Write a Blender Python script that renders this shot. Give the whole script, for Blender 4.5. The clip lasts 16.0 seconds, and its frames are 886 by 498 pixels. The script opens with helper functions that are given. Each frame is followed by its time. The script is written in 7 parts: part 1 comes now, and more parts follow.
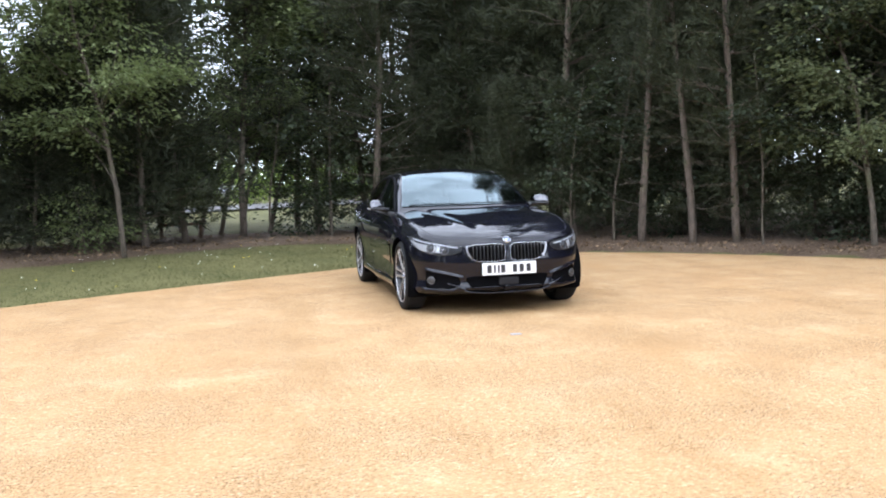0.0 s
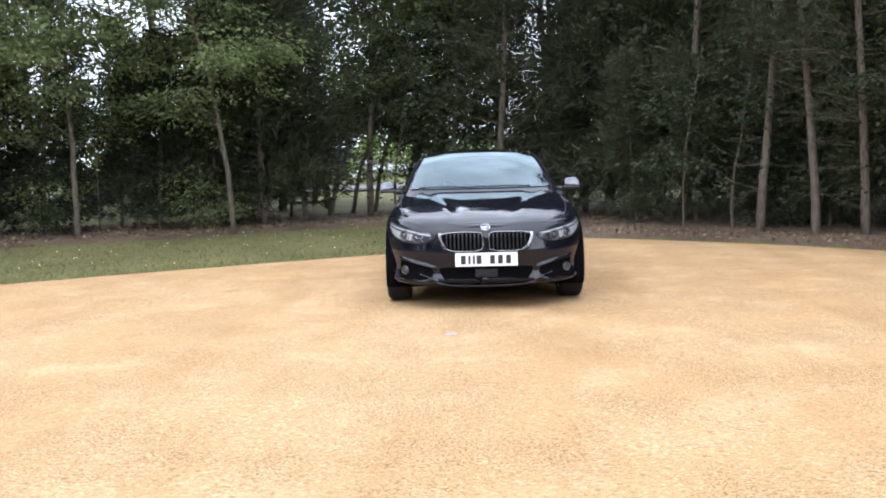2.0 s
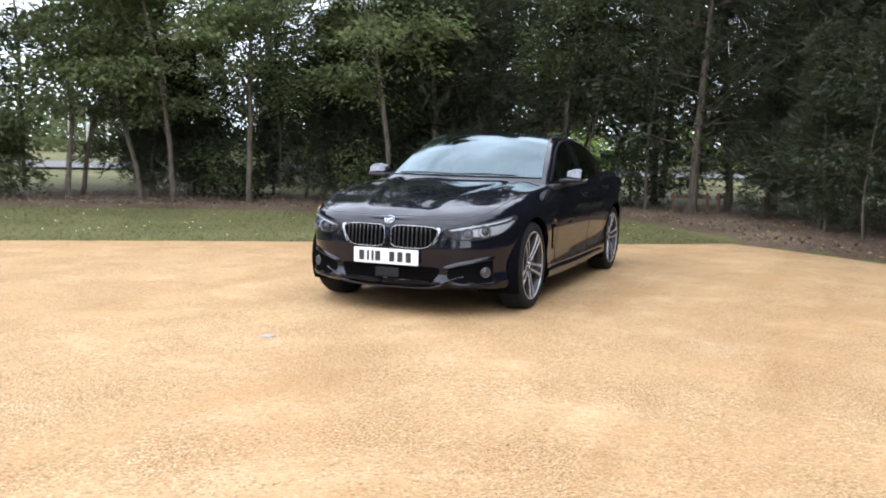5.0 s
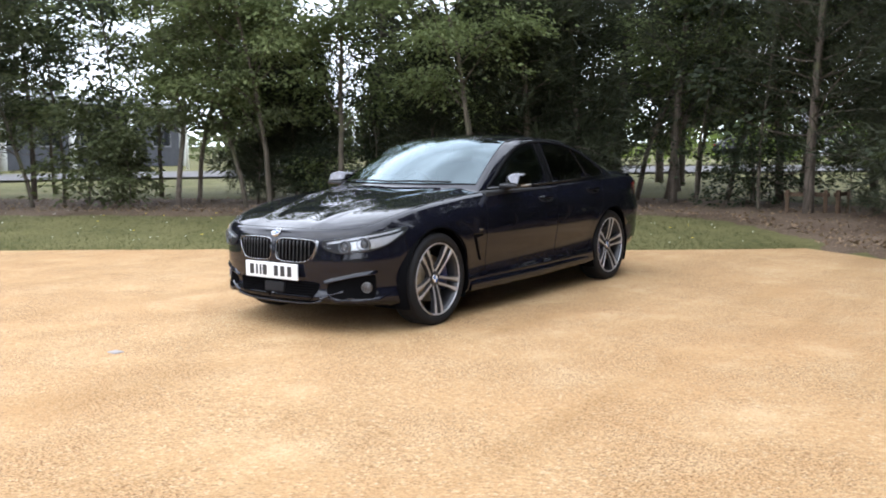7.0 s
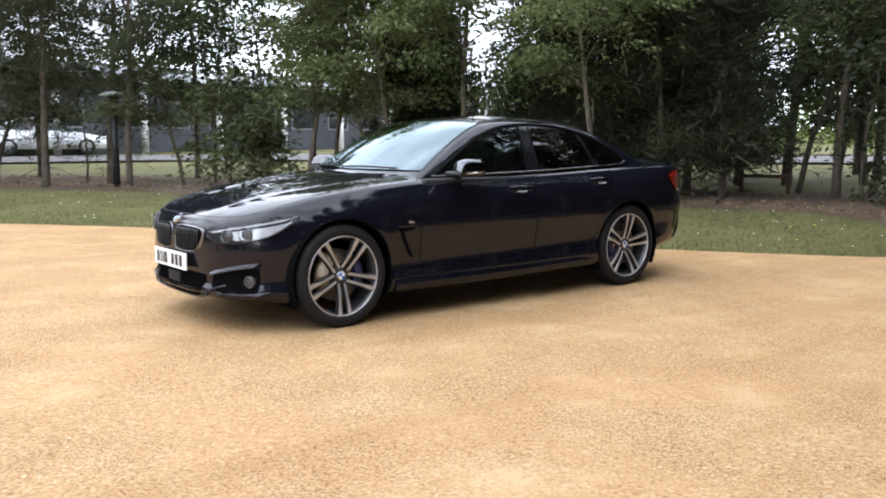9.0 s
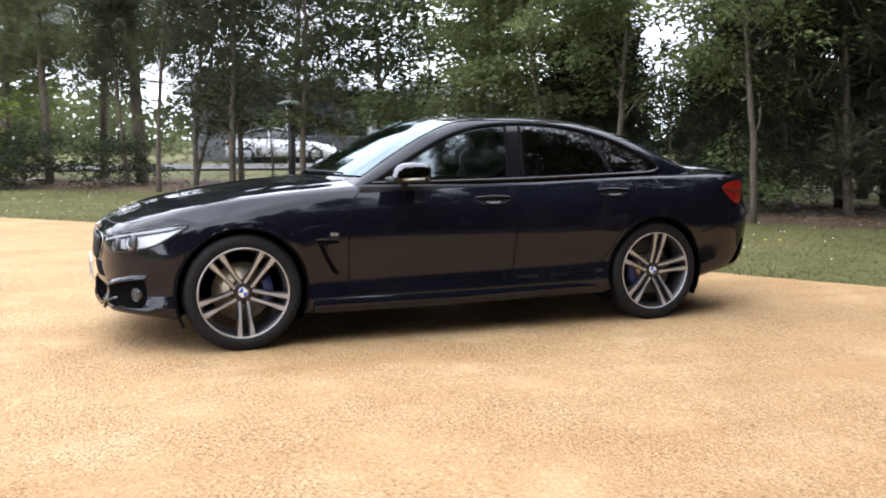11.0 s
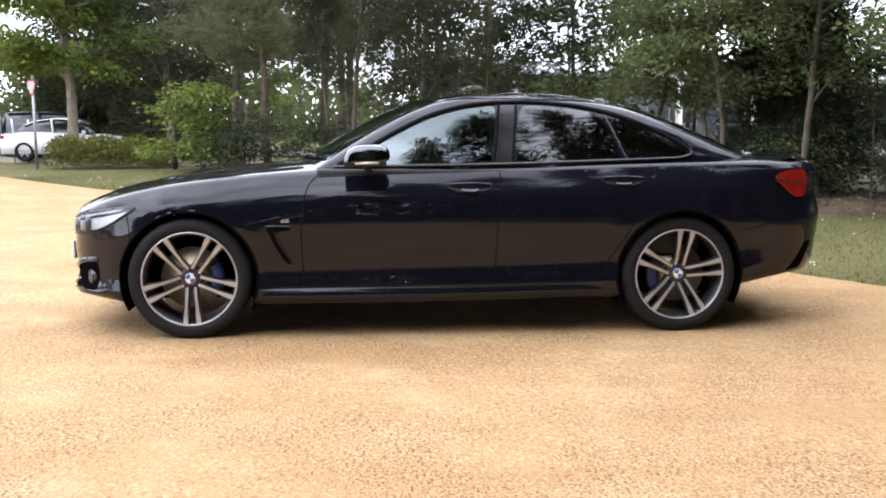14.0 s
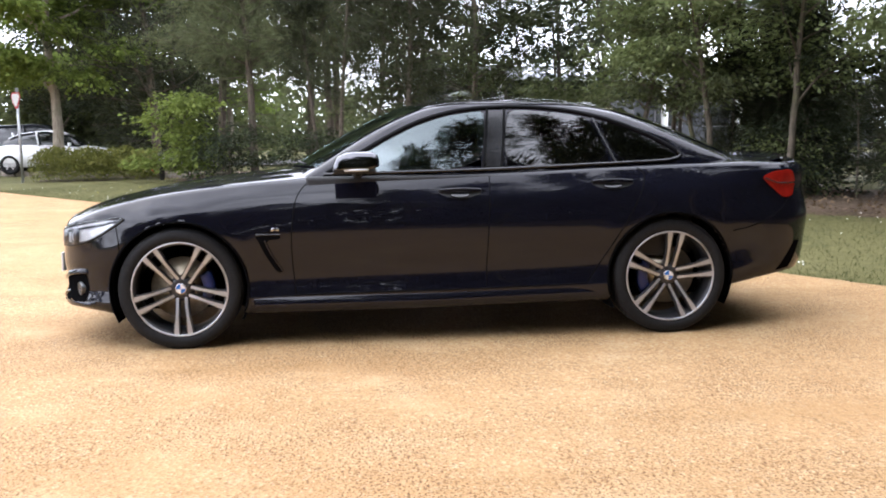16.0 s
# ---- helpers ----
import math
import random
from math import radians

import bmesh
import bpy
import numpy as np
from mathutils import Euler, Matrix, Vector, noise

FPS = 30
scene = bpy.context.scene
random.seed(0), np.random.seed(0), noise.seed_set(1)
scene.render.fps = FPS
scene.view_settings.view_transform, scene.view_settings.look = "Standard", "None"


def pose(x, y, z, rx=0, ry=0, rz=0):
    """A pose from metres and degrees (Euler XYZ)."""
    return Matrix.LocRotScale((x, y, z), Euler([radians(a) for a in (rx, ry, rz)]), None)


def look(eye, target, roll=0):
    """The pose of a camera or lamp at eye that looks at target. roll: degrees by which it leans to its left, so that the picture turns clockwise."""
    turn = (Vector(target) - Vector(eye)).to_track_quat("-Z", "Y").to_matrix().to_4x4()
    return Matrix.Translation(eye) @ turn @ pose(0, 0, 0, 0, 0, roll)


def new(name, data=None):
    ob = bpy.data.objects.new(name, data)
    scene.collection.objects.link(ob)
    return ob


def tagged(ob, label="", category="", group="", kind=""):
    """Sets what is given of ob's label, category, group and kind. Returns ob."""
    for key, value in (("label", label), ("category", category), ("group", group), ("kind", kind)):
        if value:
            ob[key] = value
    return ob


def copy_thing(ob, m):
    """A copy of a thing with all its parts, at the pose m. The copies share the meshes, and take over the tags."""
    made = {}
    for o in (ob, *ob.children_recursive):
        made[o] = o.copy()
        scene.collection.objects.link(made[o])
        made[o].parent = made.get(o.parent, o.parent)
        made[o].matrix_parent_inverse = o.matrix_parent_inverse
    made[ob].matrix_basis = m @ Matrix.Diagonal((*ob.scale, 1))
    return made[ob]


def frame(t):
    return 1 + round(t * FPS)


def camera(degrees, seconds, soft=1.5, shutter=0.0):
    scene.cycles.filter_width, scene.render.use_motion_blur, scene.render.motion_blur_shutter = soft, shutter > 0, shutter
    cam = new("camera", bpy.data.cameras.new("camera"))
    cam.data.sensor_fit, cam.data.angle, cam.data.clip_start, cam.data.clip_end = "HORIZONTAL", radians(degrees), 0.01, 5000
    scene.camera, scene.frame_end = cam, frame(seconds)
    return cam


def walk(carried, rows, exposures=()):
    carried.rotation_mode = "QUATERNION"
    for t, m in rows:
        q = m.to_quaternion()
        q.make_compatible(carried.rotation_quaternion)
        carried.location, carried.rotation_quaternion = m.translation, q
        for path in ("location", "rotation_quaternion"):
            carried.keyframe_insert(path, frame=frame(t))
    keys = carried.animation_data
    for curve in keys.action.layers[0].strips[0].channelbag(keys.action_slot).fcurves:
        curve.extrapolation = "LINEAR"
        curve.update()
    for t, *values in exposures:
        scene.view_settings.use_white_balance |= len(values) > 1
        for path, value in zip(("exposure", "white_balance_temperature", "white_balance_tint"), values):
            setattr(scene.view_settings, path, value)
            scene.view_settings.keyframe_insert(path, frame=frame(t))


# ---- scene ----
cam = camera(52.2, 16.0, soft=1.9, shutter=0.3)
EXPOSURE, SKY, SUN, CLOUD = 0.0, 0.122, 0.5, (35.3, 37.6, 42.6, 1)
PATH = [
    (0, (-2.53, -10.247, 1.247), (-2.071, -8.306, 1.101), -1.9),
    (0.5, (-1.953, -10.203, 1.28), (-1.623, -8.234, 1.156), -0.8),
    (1, (-1.385, -10.103, 1.273), (-1.169, -8.12, 1.116), -1.1),
    (1.5, (-0.774, -9.995, 1.229), (-0.7, -8.002, 1.082), -2.6),
    (2, (-0.23, -9.799, 1.208), (-0.265, -7.807, 1.03), -1.5),
    (2.5, (0.346, -9.619, 1.212), (0.2, -7.633, 1.026), -2.0),
    (3, (0.885, -9.385, 1.186), (0.623, -7.415, 0.969), -0.7),
    (3.5, (1.409, -9.096, 1.191), (1.031, -7.147, 0.947), -0.5),
    (4, (1.968, -8.835, 1.193), (1.456, -6.916, 0.962), 0.9),
    (4.5, (2.43, -8.472, 1.2), (1.817, -6.587, 0.936), 0.7),
    (5, (2.933, -8.146, 1.206), (2.167, -6.312, 0.992), 1.3),
    (5.2, (3.115, -8.027, 1.189), (2.306, -6.209, 0.981), 1.1),
    (7.3, (5.006, -6.359, 1.279), (3.761, -4.809, 1.062), -0.3),
    (7.5, (5.145, -6.163, 1.254), (3.855, -4.649, 1.037), -0.1),
    (8, (5.411, -5.644, 1.25), (4.035, -4.213, 1.01), -0.2),
    (8.5, (5.683, -5.112, 1.261), (4.199, -3.791, 1.027), -0.2),
    (9, (5.832, -4.527, 1.246), (4.28, -3.29, 0.998), 0.1),
    (9.5, (5.978, -3.959, 1.225), (4.357, -2.811, 0.992), -1.1),
    (10, (6.068, -3.398, 1.187), (4.354, -2.393, 0.963), -1.6),
    (10.2, (6.089, -3.176, 1.211), (4.35, -2.214, 0.985), -0.8),
    (12.3, (6.039, -1.052, 1.104), (4.095, -0.646, 0.869), -1.0),
    (12.5, (5.988, -0.948, 1.097), (4.041, -0.561, 0.851), -0.8),
    (13, (5.929, -0.744, 1.156), (3.971, -0.436, 0.89), -0.4),
    (13.5, (5.962, -0.509, 1.162), (3.991, -0.283, 0.905), -0.2),
    (14, (5.968, -0.452, 1.155), (3.992, -0.271, 0.9), 0.2),
    (14.5, (5.95, -0.461, 1.158), (3.975, -0.273, 0.904), -0.2),
    (15, (5.971, -0.456, 1.156), (3.995, -0.264, 0.909), -0.1),
    (15.5, (5.97, -0.457, 1.157), (3.994, -0.274, 0.906), -0.4),
    (16, (5.966, -0.464, 1.151), (3.991, -0.258, 0.91), -0.7),
]
walk(cam, [(t, look(eye, target, roll)) for t, eye, target, roll in PATH],
     exposures=[(0.0, EXPOSURE + 0.15, 6100, 10), (1.5, EXPOSURE + 0.15, 6150, 10), (3.0, EXPOSURE, 6220, 10), (5.0, EXPOSURE + 0.05, 6250, 10),
                (8.5, EXPOSURE + 0.05, 6400, 10), (10.0, EXPOSURE + 0.15, 6450, 10), (12.5, EXPOSURE + 0.38, 6500, 14), (16.0, EXPOSURE + 0.38, 6500, 14)])

# ---------------------------------------------------------------- sky and sun
SUN_EL, SUN_AZ = radians(52), radians(200)   # azimuth from +y, clockwise seen from above
world = bpy.data.worlds.new("sky")
scene.world = world
world.use_nodes = True
wn, wl = world.node_tree.nodes, world.node_tree.links
wn.clear()
w_out, w_bg = wn.new("ShaderNodeOutputWorld"), wn.new("ShaderNodeBackground")
w_sky = wn.new("ShaderNodeTexSky")
w_sky.sky_type, w_sky.sun_disc = "NISHITA", False
w_sky.sun_elevation, w_sky.sun_rotation = SUN_EL, SUN_AZ
w_sky.air_density, w_sky.dust_density, w_sky.ozone_density = 1.0, 1.5, 1.0
w_co, w_map, w_noise = wn.new("ShaderNodeTexCoord"), wn.new("ShaderNodeMapping"), wn.new("ShaderNodeTexNoise")
w_map.inputs["Scale"].default_value = (1.0, 1.0, 2.6)
w_noise.inputs["Scale"].default_value, w_noise.inputs["Detail"].default_value = 2.3, 7.0
w_noise.inputs["Roughness"].default_value = 0.55
w_ramp = wn.new("ShaderNodeValToRGB")
w_ramp.color_ramp.elements[0].position, w_ramp.color_ramp.elements[0].color = 0.40, (0.74, 0.74, 0.74, 1)
w_ramp.color_ramp.elements[1].position, w_ramp.color_ramp.elements[1].color = 0.58, (1, 1, 1, 1)
w_mix = wn.new("ShaderNodeMix")
w_mix.data_type = "RGBA"
wl.new(w_co.outputs["Generated"], w_map.inputs["Vector"])
wl.new(w_map.outputs["Vector"], w_noise.inputs["Vector"])
wl.new(w_noise.outputs["Fac"], w_ramp.inputs["Fac"])
wl.new(w_ramp.outputs["Color"], w_mix.inputs["Factor"])
wl.new(w_sky.outputs["Color"], w_mix.inputs["A"])
# darker and lighter folds in the cloud
w_fold, w_fold_range, w_fold_mul = wn.new("ShaderNodeTexNoise"), wn.new("ShaderNodeMapRange"), wn.new("ShaderNodeVectorMath")
w_fold.inputs["Scale"].default_value, w_fold.inputs["Detail"].default_value, w_fold.inputs["Distortion"].default_value = 3.4, 5.0, 0.6
w_fold_range.inputs["From Min"].default_value, w_fold_range.inputs["From Max"].default_value = 0.35, 0.65
w_fold_range.inputs["To Min"].default_value, w_fold_range.inputs["To Max"].default_value = 0.74, 1.24
w_fold_mul.operation = "SCALE"
w_fold_mul.inputs[0].default_value = CLOUD[:3]
wl.new(w_map.outputs["Vector"], w_fold.inputs["Vector"])
wl.new(w_fold.outputs["Fac"], w_fold_range.inputs["Value"])
wl.new(w_fold_range.outputs["Result"], w_fold_mul.inputs["Scale"])
wl.new(w_fold_mul.outputs["Vector"], w_mix.inputs["B"])
# the overcast is brighter on the sun's side
w_dot, w_range, w_mul = wn.new("ShaderNodeVectorMath"), wn.new("ShaderNodeMapRange"), wn.new("ShaderNodeVectorMath")
w_dot.operation, w_mul.operation = "DOT_PRODUCT", "SCALE"
w_dot.inputs[1].default_value = (-0.5, -0.8, 0.0)
w_range.inputs["From Min"].default_value, w_range.inputs["From Max"].default_value = -0.5, 0.1
w_range.inputs["To Min"].default_value, w_range.inputs["To Max"].default_value = 0.80, 1.0
wl.new(w_co.outputs["Generated"], w_dot.inputs[0])
wl.new(w_dot.outputs["Value"], w_range.inputs["Value"])
wl.new(w_mix.outputs["Result"], w_mul.inputs[0])
wl.new(w_range.outputs["Result"], w_mul.inputs["Scale"])
wl.new(w_mul.outputs["Vector"], w_bg.inputs["Color"])
wl.new(w_bg.outputs["Background"], w_out.inputs["Surface"])
w_bg.inputs["Strength"].default_value = SKY

sun = new("sun", bpy.data.lights.new("sun", "SUN"))
sun.data.energy, sun.data.angle, sun.data.color = SUN, radians(48), (1.0, 0.95, 0.87)
sun_dir = Vector((math.sin(SUN_AZ) * math.cos(SUN_EL), math.cos(SUN_AZ) * math.cos(SUN_EL), math.sin(SUN_EL)))
sun.matrix_world = look(sun_dir * 50, (0, 0, 0))


# ---------------------------------------------------------------- helpers
def smooth(e0, e1, v):
    k = min(1.0, max(0.0, (v - e0) / (e1 - e0)))
    return k * k * (3 - 2 * k)


def curve(points):
    """A smooth function through (x, y) points, monotone between them."""
    xs, ys = [p[0] for p in points], [p[1] for p in points]
    d = [(ys[i + 1] - ys[i]) / (xs[i + 1] - xs[i]) for i in range(len(xs) - 1)]
    m = [d[0]] + [0.0 if d[i - 1] * d[i] <= 0 else 2 * d[i - 1] * d[i] / (d[i - 1] + d[i]) for i in range(1, len(d))] + [d[-1]]

    def f(x):
        if x <= xs[0]:
            return ys[0]
        if x >= xs[-1]:
            return ys[-1]
        i = max(k for k in range(len(xs) - 1) if xs[k] <= x)
        h = xs[i + 1] - xs[i]
        t = (x - xs[i]) / h
        return ((1 + 2 * t) * (1 - t) ** 2 * ys[i] + t * (1 - t) ** 2 * h * m[i]
                + t * t * (3 - 2 * t) * ys[i + 1] + t * t * (t - 1) * h * m[i + 1])
    return f


def mesh_ob(name, verts, faces, mat, parent=None, label="", flat=False):
    me = bpy.data.meshes.new(name)
    me.from_pydata([tuple(v) for v in verts], [], faces)
    me.update()
    if not flat:
        me.polygons.foreach_set("use_smooth", [True] * len(me.polygons))
    me.materials.append(mat)
    ob = new(name, me)
    if parent is not None:
        ob.parent = parent
    if label:
        tagged(ob, label)
    return ob


def part(name, bm, mat, parent=None, label="", smooth_shade=True):
    me = bpy.data.meshes.new(name)
    bm.normal_update()
    bm.to_mesh(me)
    bm.free()
    me.polygons.foreach_set("use_smooth", [smooth_shade] * len(me.polygons))
    me.materials.append(mat)
    ob = new(name, me)
    if parent is not None:
        ob.parent = parent
    if label:
        tagged(ob, label)
    return ob


def thing(name, label, category, group="", at=(0, 0, 0), turn=0.0):
    ob = new(name)
    ob.empty_display_size = 0.2
    ob.matrix_basis = pose(*at, 0, 0, turn)
    return tagged(ob, label, category, group)


def box(bm, cx, cy, cz, sx, sy, sz, bevel=0.0, m=None):
    """Adds a box with bevelled edges to bm."""
    made = bmesh.ops.create_cube(bm, size=1.0)["verts"]
    for v in made:
        v.co = Vector((cx + v.co.x * sx, cy + v.co.y * sy, cz + v.co.z * sz))
    if bevel > 0:
        edges = list({e for v in made for e in v.link_edges})
        made = bmesh.ops.bevel(bm, geom=edges, offset=bevel, segments=2, affect="EDGES", profile=0.6)["verts"]
    if m is not None:
        bmesh.ops.transform(bm, matrix=m, verts=list({v for v in made}))
    return made


def tube(bm, path, radii, sides=8, closed=False, cap=True):
    """A round tube along a list of points, with a radius for each."""
    path = [Vector(p) for p in path]
    if not isinstance(radii, (list, tuple)):
        radii = [radii] * len(path)
    n, rings, ref = len(path), [], Vector((0.13, 0.21, 0.97))
    for i, p in enumerate(path):
        a, b = path[i - 1] if (i or closed) else p, path[(i + 1) % n] if (i < n - 1 or closed) else p
        t = (b - a).normalized()
        side = t.cross(ref)
        if side.length < 0.05:
            side = t.cross(Vector((1, 0, 0)))
        side.normalize()
        up = side.cross(t)
        ref = up
        rings.append([bm.verts.new(p + (side * math.cos(2 * math.pi * k / sides) + up * math.sin(2 * math.pi * k / sides)) * radii[i]) for k in range(sides)])
    for i in range(n if closed else n - 1):
        r0, r1 = rings[i], rings[(i + 1) % n]
        for k in range(sides):
            bm.faces.new((r0[k], r0[(k + 1) % sides], r1[(k + 1) % sides], r1[k]))
    if cap and not closed:
        bm.faces.new(rings[0][::-1])
        bm.faces.new(rings[-1])


def lathe(bm, profile, axis_m, steps=32):
    """Turns a profile of (radius, along) round the x axis, placed by axis_m."""
    rings = []
    for r, a in profile:
        rings.append([bm.verts.new(axis_m @ Vector((a, r * math.cos(2 * math.pi * k / steps), r * math.sin(2 * math.pi * k / steps)))) for k in range(steps)])
    for i in range(len(rings) - 1):
        for k in range(steps):
            bm.faces.new((rings[i][k], rings[i + 1][k], rings[i + 1][(k + 1) % steps], rings[i][(k + 1) % steps]))


# ---------------------------------------------------------------- materials
def material(name, base=(0.5, 0.5, 0.5), rough=0.5, metal=0.0, spec=0.5):
    m = bpy.data.materials.new(name)
    m.use_nodes = True
    b = m.node_tree.nodes["Principled BSDF"]
    b.inputs["Base Color"].default_value = (*base, 1)
    b.inputs["Roughness"].default_value, b.inputs["Metallic"].default_value = rough, metal
    b.inputs["Specular IOR Level"].default_value = spec
    return m, m.node_tree.nodes, m.node_tree.links, b


def noise_tex(n, l, scale, detail=4.0, rough=0.6, vec=None):
    t = n.new("ShaderNodeTexNoise")
    t.inputs["Scale"].default_value, t.inputs["Detail"].default_value, t.inputs["Roughness"].default_value = scale, detail, rough
    if vec is not None:
        l.new(vec, t.inputs["Vector"])
    return t.outputs["Fac"]


def ramp(n, l, fac, stops):
    r = n.new("ShaderNodeValToRGB")
    els = r.color_ramp.elements
    while len(els) < len(stops):
        els.new(0.5)
    for e, (p, c) in zip(els, stops):
        e.position, e.color = p, (*c, 1)
    l.new(fac, r.inputs["Fac"])
    return r.outputs["Color"]


def blend(n, l, fac, a, b, mode="MIX"):
    x = n.new("ShaderNodeMix")
    x.data_type, x.blend_type = "RGBA", mode
    for sock, val in (("Factor", fac), ("A", a), ("B", b)):
        if isinstance(val, (int, float)):
            x.inputs[sock].default_value = val
        elif isinstance(val, tuple):
            x.inputs[sock].default_value = (*val, 1)
        else:
            l.new(val, x.inputs[sock])
    return x.outputs["Result"]


def bump(n, l, b, height, strength, dist):
    u = n.new("ShaderNodeBump")
    u.inputs["Strength"].default_value, u.inputs["Distance"].default_value = strength, dist
    l.new(height, u.inputs["Height"])
    l.new(u.outputs["Normal"], b.inputs["Normal"])


def coords(n, kind="Object"):
    return n.new("ShaderNodeTexCoord").outputs[kind]


def gravel_material():
    m, n, l, b = material("gravel", rough=0.9, spec=0.25)
    g = n.new("ShaderNodeNewGeometry").outputs["Position"]
    v = n.new("ShaderNodeTexVoronoi")
    v.inputs["Scale"].default_value = 62.0
    l.new(g, v.inputs["Vector"])
    v2 = n.new("ShaderNodeTexVoronoi")
    v2.inputs["Scale"].default_value = 150.0
    l.new(g, v2.inputs["Vector"])
    sep = n.new("ShaderNodeSeparateColor")
    l.new(v.outputs["Color"], sep.inputs["Color"])
    sep2 = n.new("ShaderNodeSeparateColor")
    l.new(v2.outputs["Color"], sep2.inputs["Color"])
    stone = ramp(n, l, sep.outputs["Red"], [(0.0, (0.250, 0.148, 0.066)), (0.2, (0.345, 0.209, 0.096)), (0.6, (0.385, 0.243, 0.114)), (0.9, (0.445, 0.312, 0.168)), (1.0, (0.500, 0.400, 0.255))])
    fine = ramp(n, l, sep2.outputs["Green"], [(0.0, (0.197, 0.112, 0.050)), (0.5, (0.350, 0.217, 0.102)), (1.0, (0.469, 0.340, 0.185))])
    col = blend(n, l, 0.35, stone, fine)
    drift = noise_tex(n, l, 0.45, 5.0, 0.62, g)
    col = blend(n, l, ramp(n, l, drift, [(0.38, (0, 0, 0)), (0.66, (1, 1, 1))]), col, blend(n, l, 0.45, col, (0.328, 0.184, 0.076)))
    worn = noise_tex(n, l, 1.6, 5.0, 0.65, g)
    col = blend(n, l, ramp(n, l, worn, [(0.52, (0, 0, 0)), (0.70, (0.6, 0.6, 0.6))]), col, (0.448, 0.319, 0.178))
    # rolled tracks: long streaks, a little oranger and finer
    mp = n.new("ShaderNodeMapping")
    mp.inputs["Scale"].default_value, mp.inputs["Rotation"].default_value = (1.5, 0.22, 1.0), (0, 0, radians(38))
    l.new(g, mp.inputs["Vector"])
    track = noise_tex(n, l, 1.3, 4.0, 0.6, mp.outputs["Vector"])
    col = blend(n, l, ramp(n, l, track, [(0.50, (0, 0, 0)), (0.66, (0.62, 0.62, 0.62))]), col, blend(n, l, 0.6, col, (0.260, 0.149, 0.057)))
    clump = noise_tex(n, l, 9.0, 6.0, 0.75, g)
    col = blend(n, l, ramp(n, l, clump, [(0.58, (0, 0, 0)), (0.68, (0.45, 0.45, 0.45))]), col, (0.215, 0.130, 0.052))
    # dark single stones, thick in some places and thin in others
    for scale, low, high, most in ((36.0, 0.58, 0.61, 0.55), (84.0, 0.55, 0.58, 1.0)):
        grain = ramp(n, l, noise_tex(n, l, scale, 2.0, 0.6, g), [(low, (0, 0, 0)), (high, (1, 1, 1))])
        patch = ramp(n, l, noise_tex(n, l, 1.1 if scale > 50 else 2.3, 5.0, 0.65, g), [(0.40, (0.08, 0.08, 0.08)), (0.58, (most, most, most))])
        col = blend(n, l, blend(n, l, 1.0, grain, patch, "MULTIPLY"), col, (0.110, 0.054, 0.020))
    l.new(col, b.inputs["Base Color"])
    hs = n.new("ShaderNodeMath")
    hs.operation = "ADD"
    l.new(v.outputs["Distance"], hs.inputs[0])
    l.new(noise_tex(n, l, 9.0, 4.0, 0.6, g), hs.inputs[1])
    bump(n, l, b, hs.outputs[0], 0.45, 0.012)
    return m


def soil_material(name, stops, scale, height=0.03):
    m, n, l, b = material(name, rough=0.95, spec=0.15)
    g = n.new("ShaderNodeNewGeometry").outputs["Position"]
    a = noise_tex(n, l, scale, 8.0, 0.7, g)
    col = ramp(n, l, a, stops)
    big = noise_tex(n, l, 0.7, 3.0, 0.5, g)
    col = blend(n, l, ramp(n, l, big, [(0.4, (0, 0, 0)), (0.65, (0.55, 0.55, 0.55))]), col, stops[-1][1])
    l.new(col, b.inputs["Base Color"])
    bump(n, l, b, a, 0.8, height)
    return m


def leaf_material(name, dark, light, glow=0.35):
    m, n, l, b = material(name, rough=0.6, spec=0.16)
    geo, info = n.new("ShaderNodeNewGeometry"), n.new("ShaderNodeObjectInfo")
    mixr = n.new("ShaderNodeMath")
    mixr.operation = "MULTIPLY_ADD"
    mixr.inputs[1].default_value, mixr.inputs[2].default_value = 0.35, 0.0
    l.new(info.outputs["Random"], mixr.inputs[0])
    add = n.new("ShaderNodeMath")
    add.operation = "MULTIPLY_ADD"
    add.inputs[1].default_value = 0.65
    l.new(geo.outputs["Random Per Island"], add.inputs[0])
    l.new(mixr.outputs[0], add.inputs[2])
    mid = tuple(0.5 * (p + q) for p, q in zip(dark, light))
    col = ramp(n, l, add.outputs[0], [(0.05, dark), (0.55, mid), (0.97, light)])
    l.new(col, b.inputs["Base Color"])
    tr = n.new("ShaderNodeBsdfTranslucent")
    l.new(blend(n, l, 0.5, col, (0.150, 0.190, 0.055)), tr.inputs["Color"])
    ms = n.new("ShaderNodeMixShader")
    ms.inputs["Fac"].default_value = glow
    l.new(b.outputs["BSDF"], ms.inputs[1])
    l.new(tr.outputs["BSDF"], ms.inputs[2])
    l.new(ms.outputs["Shader"], n["Material Output"].inputs["Surface"])
    return m


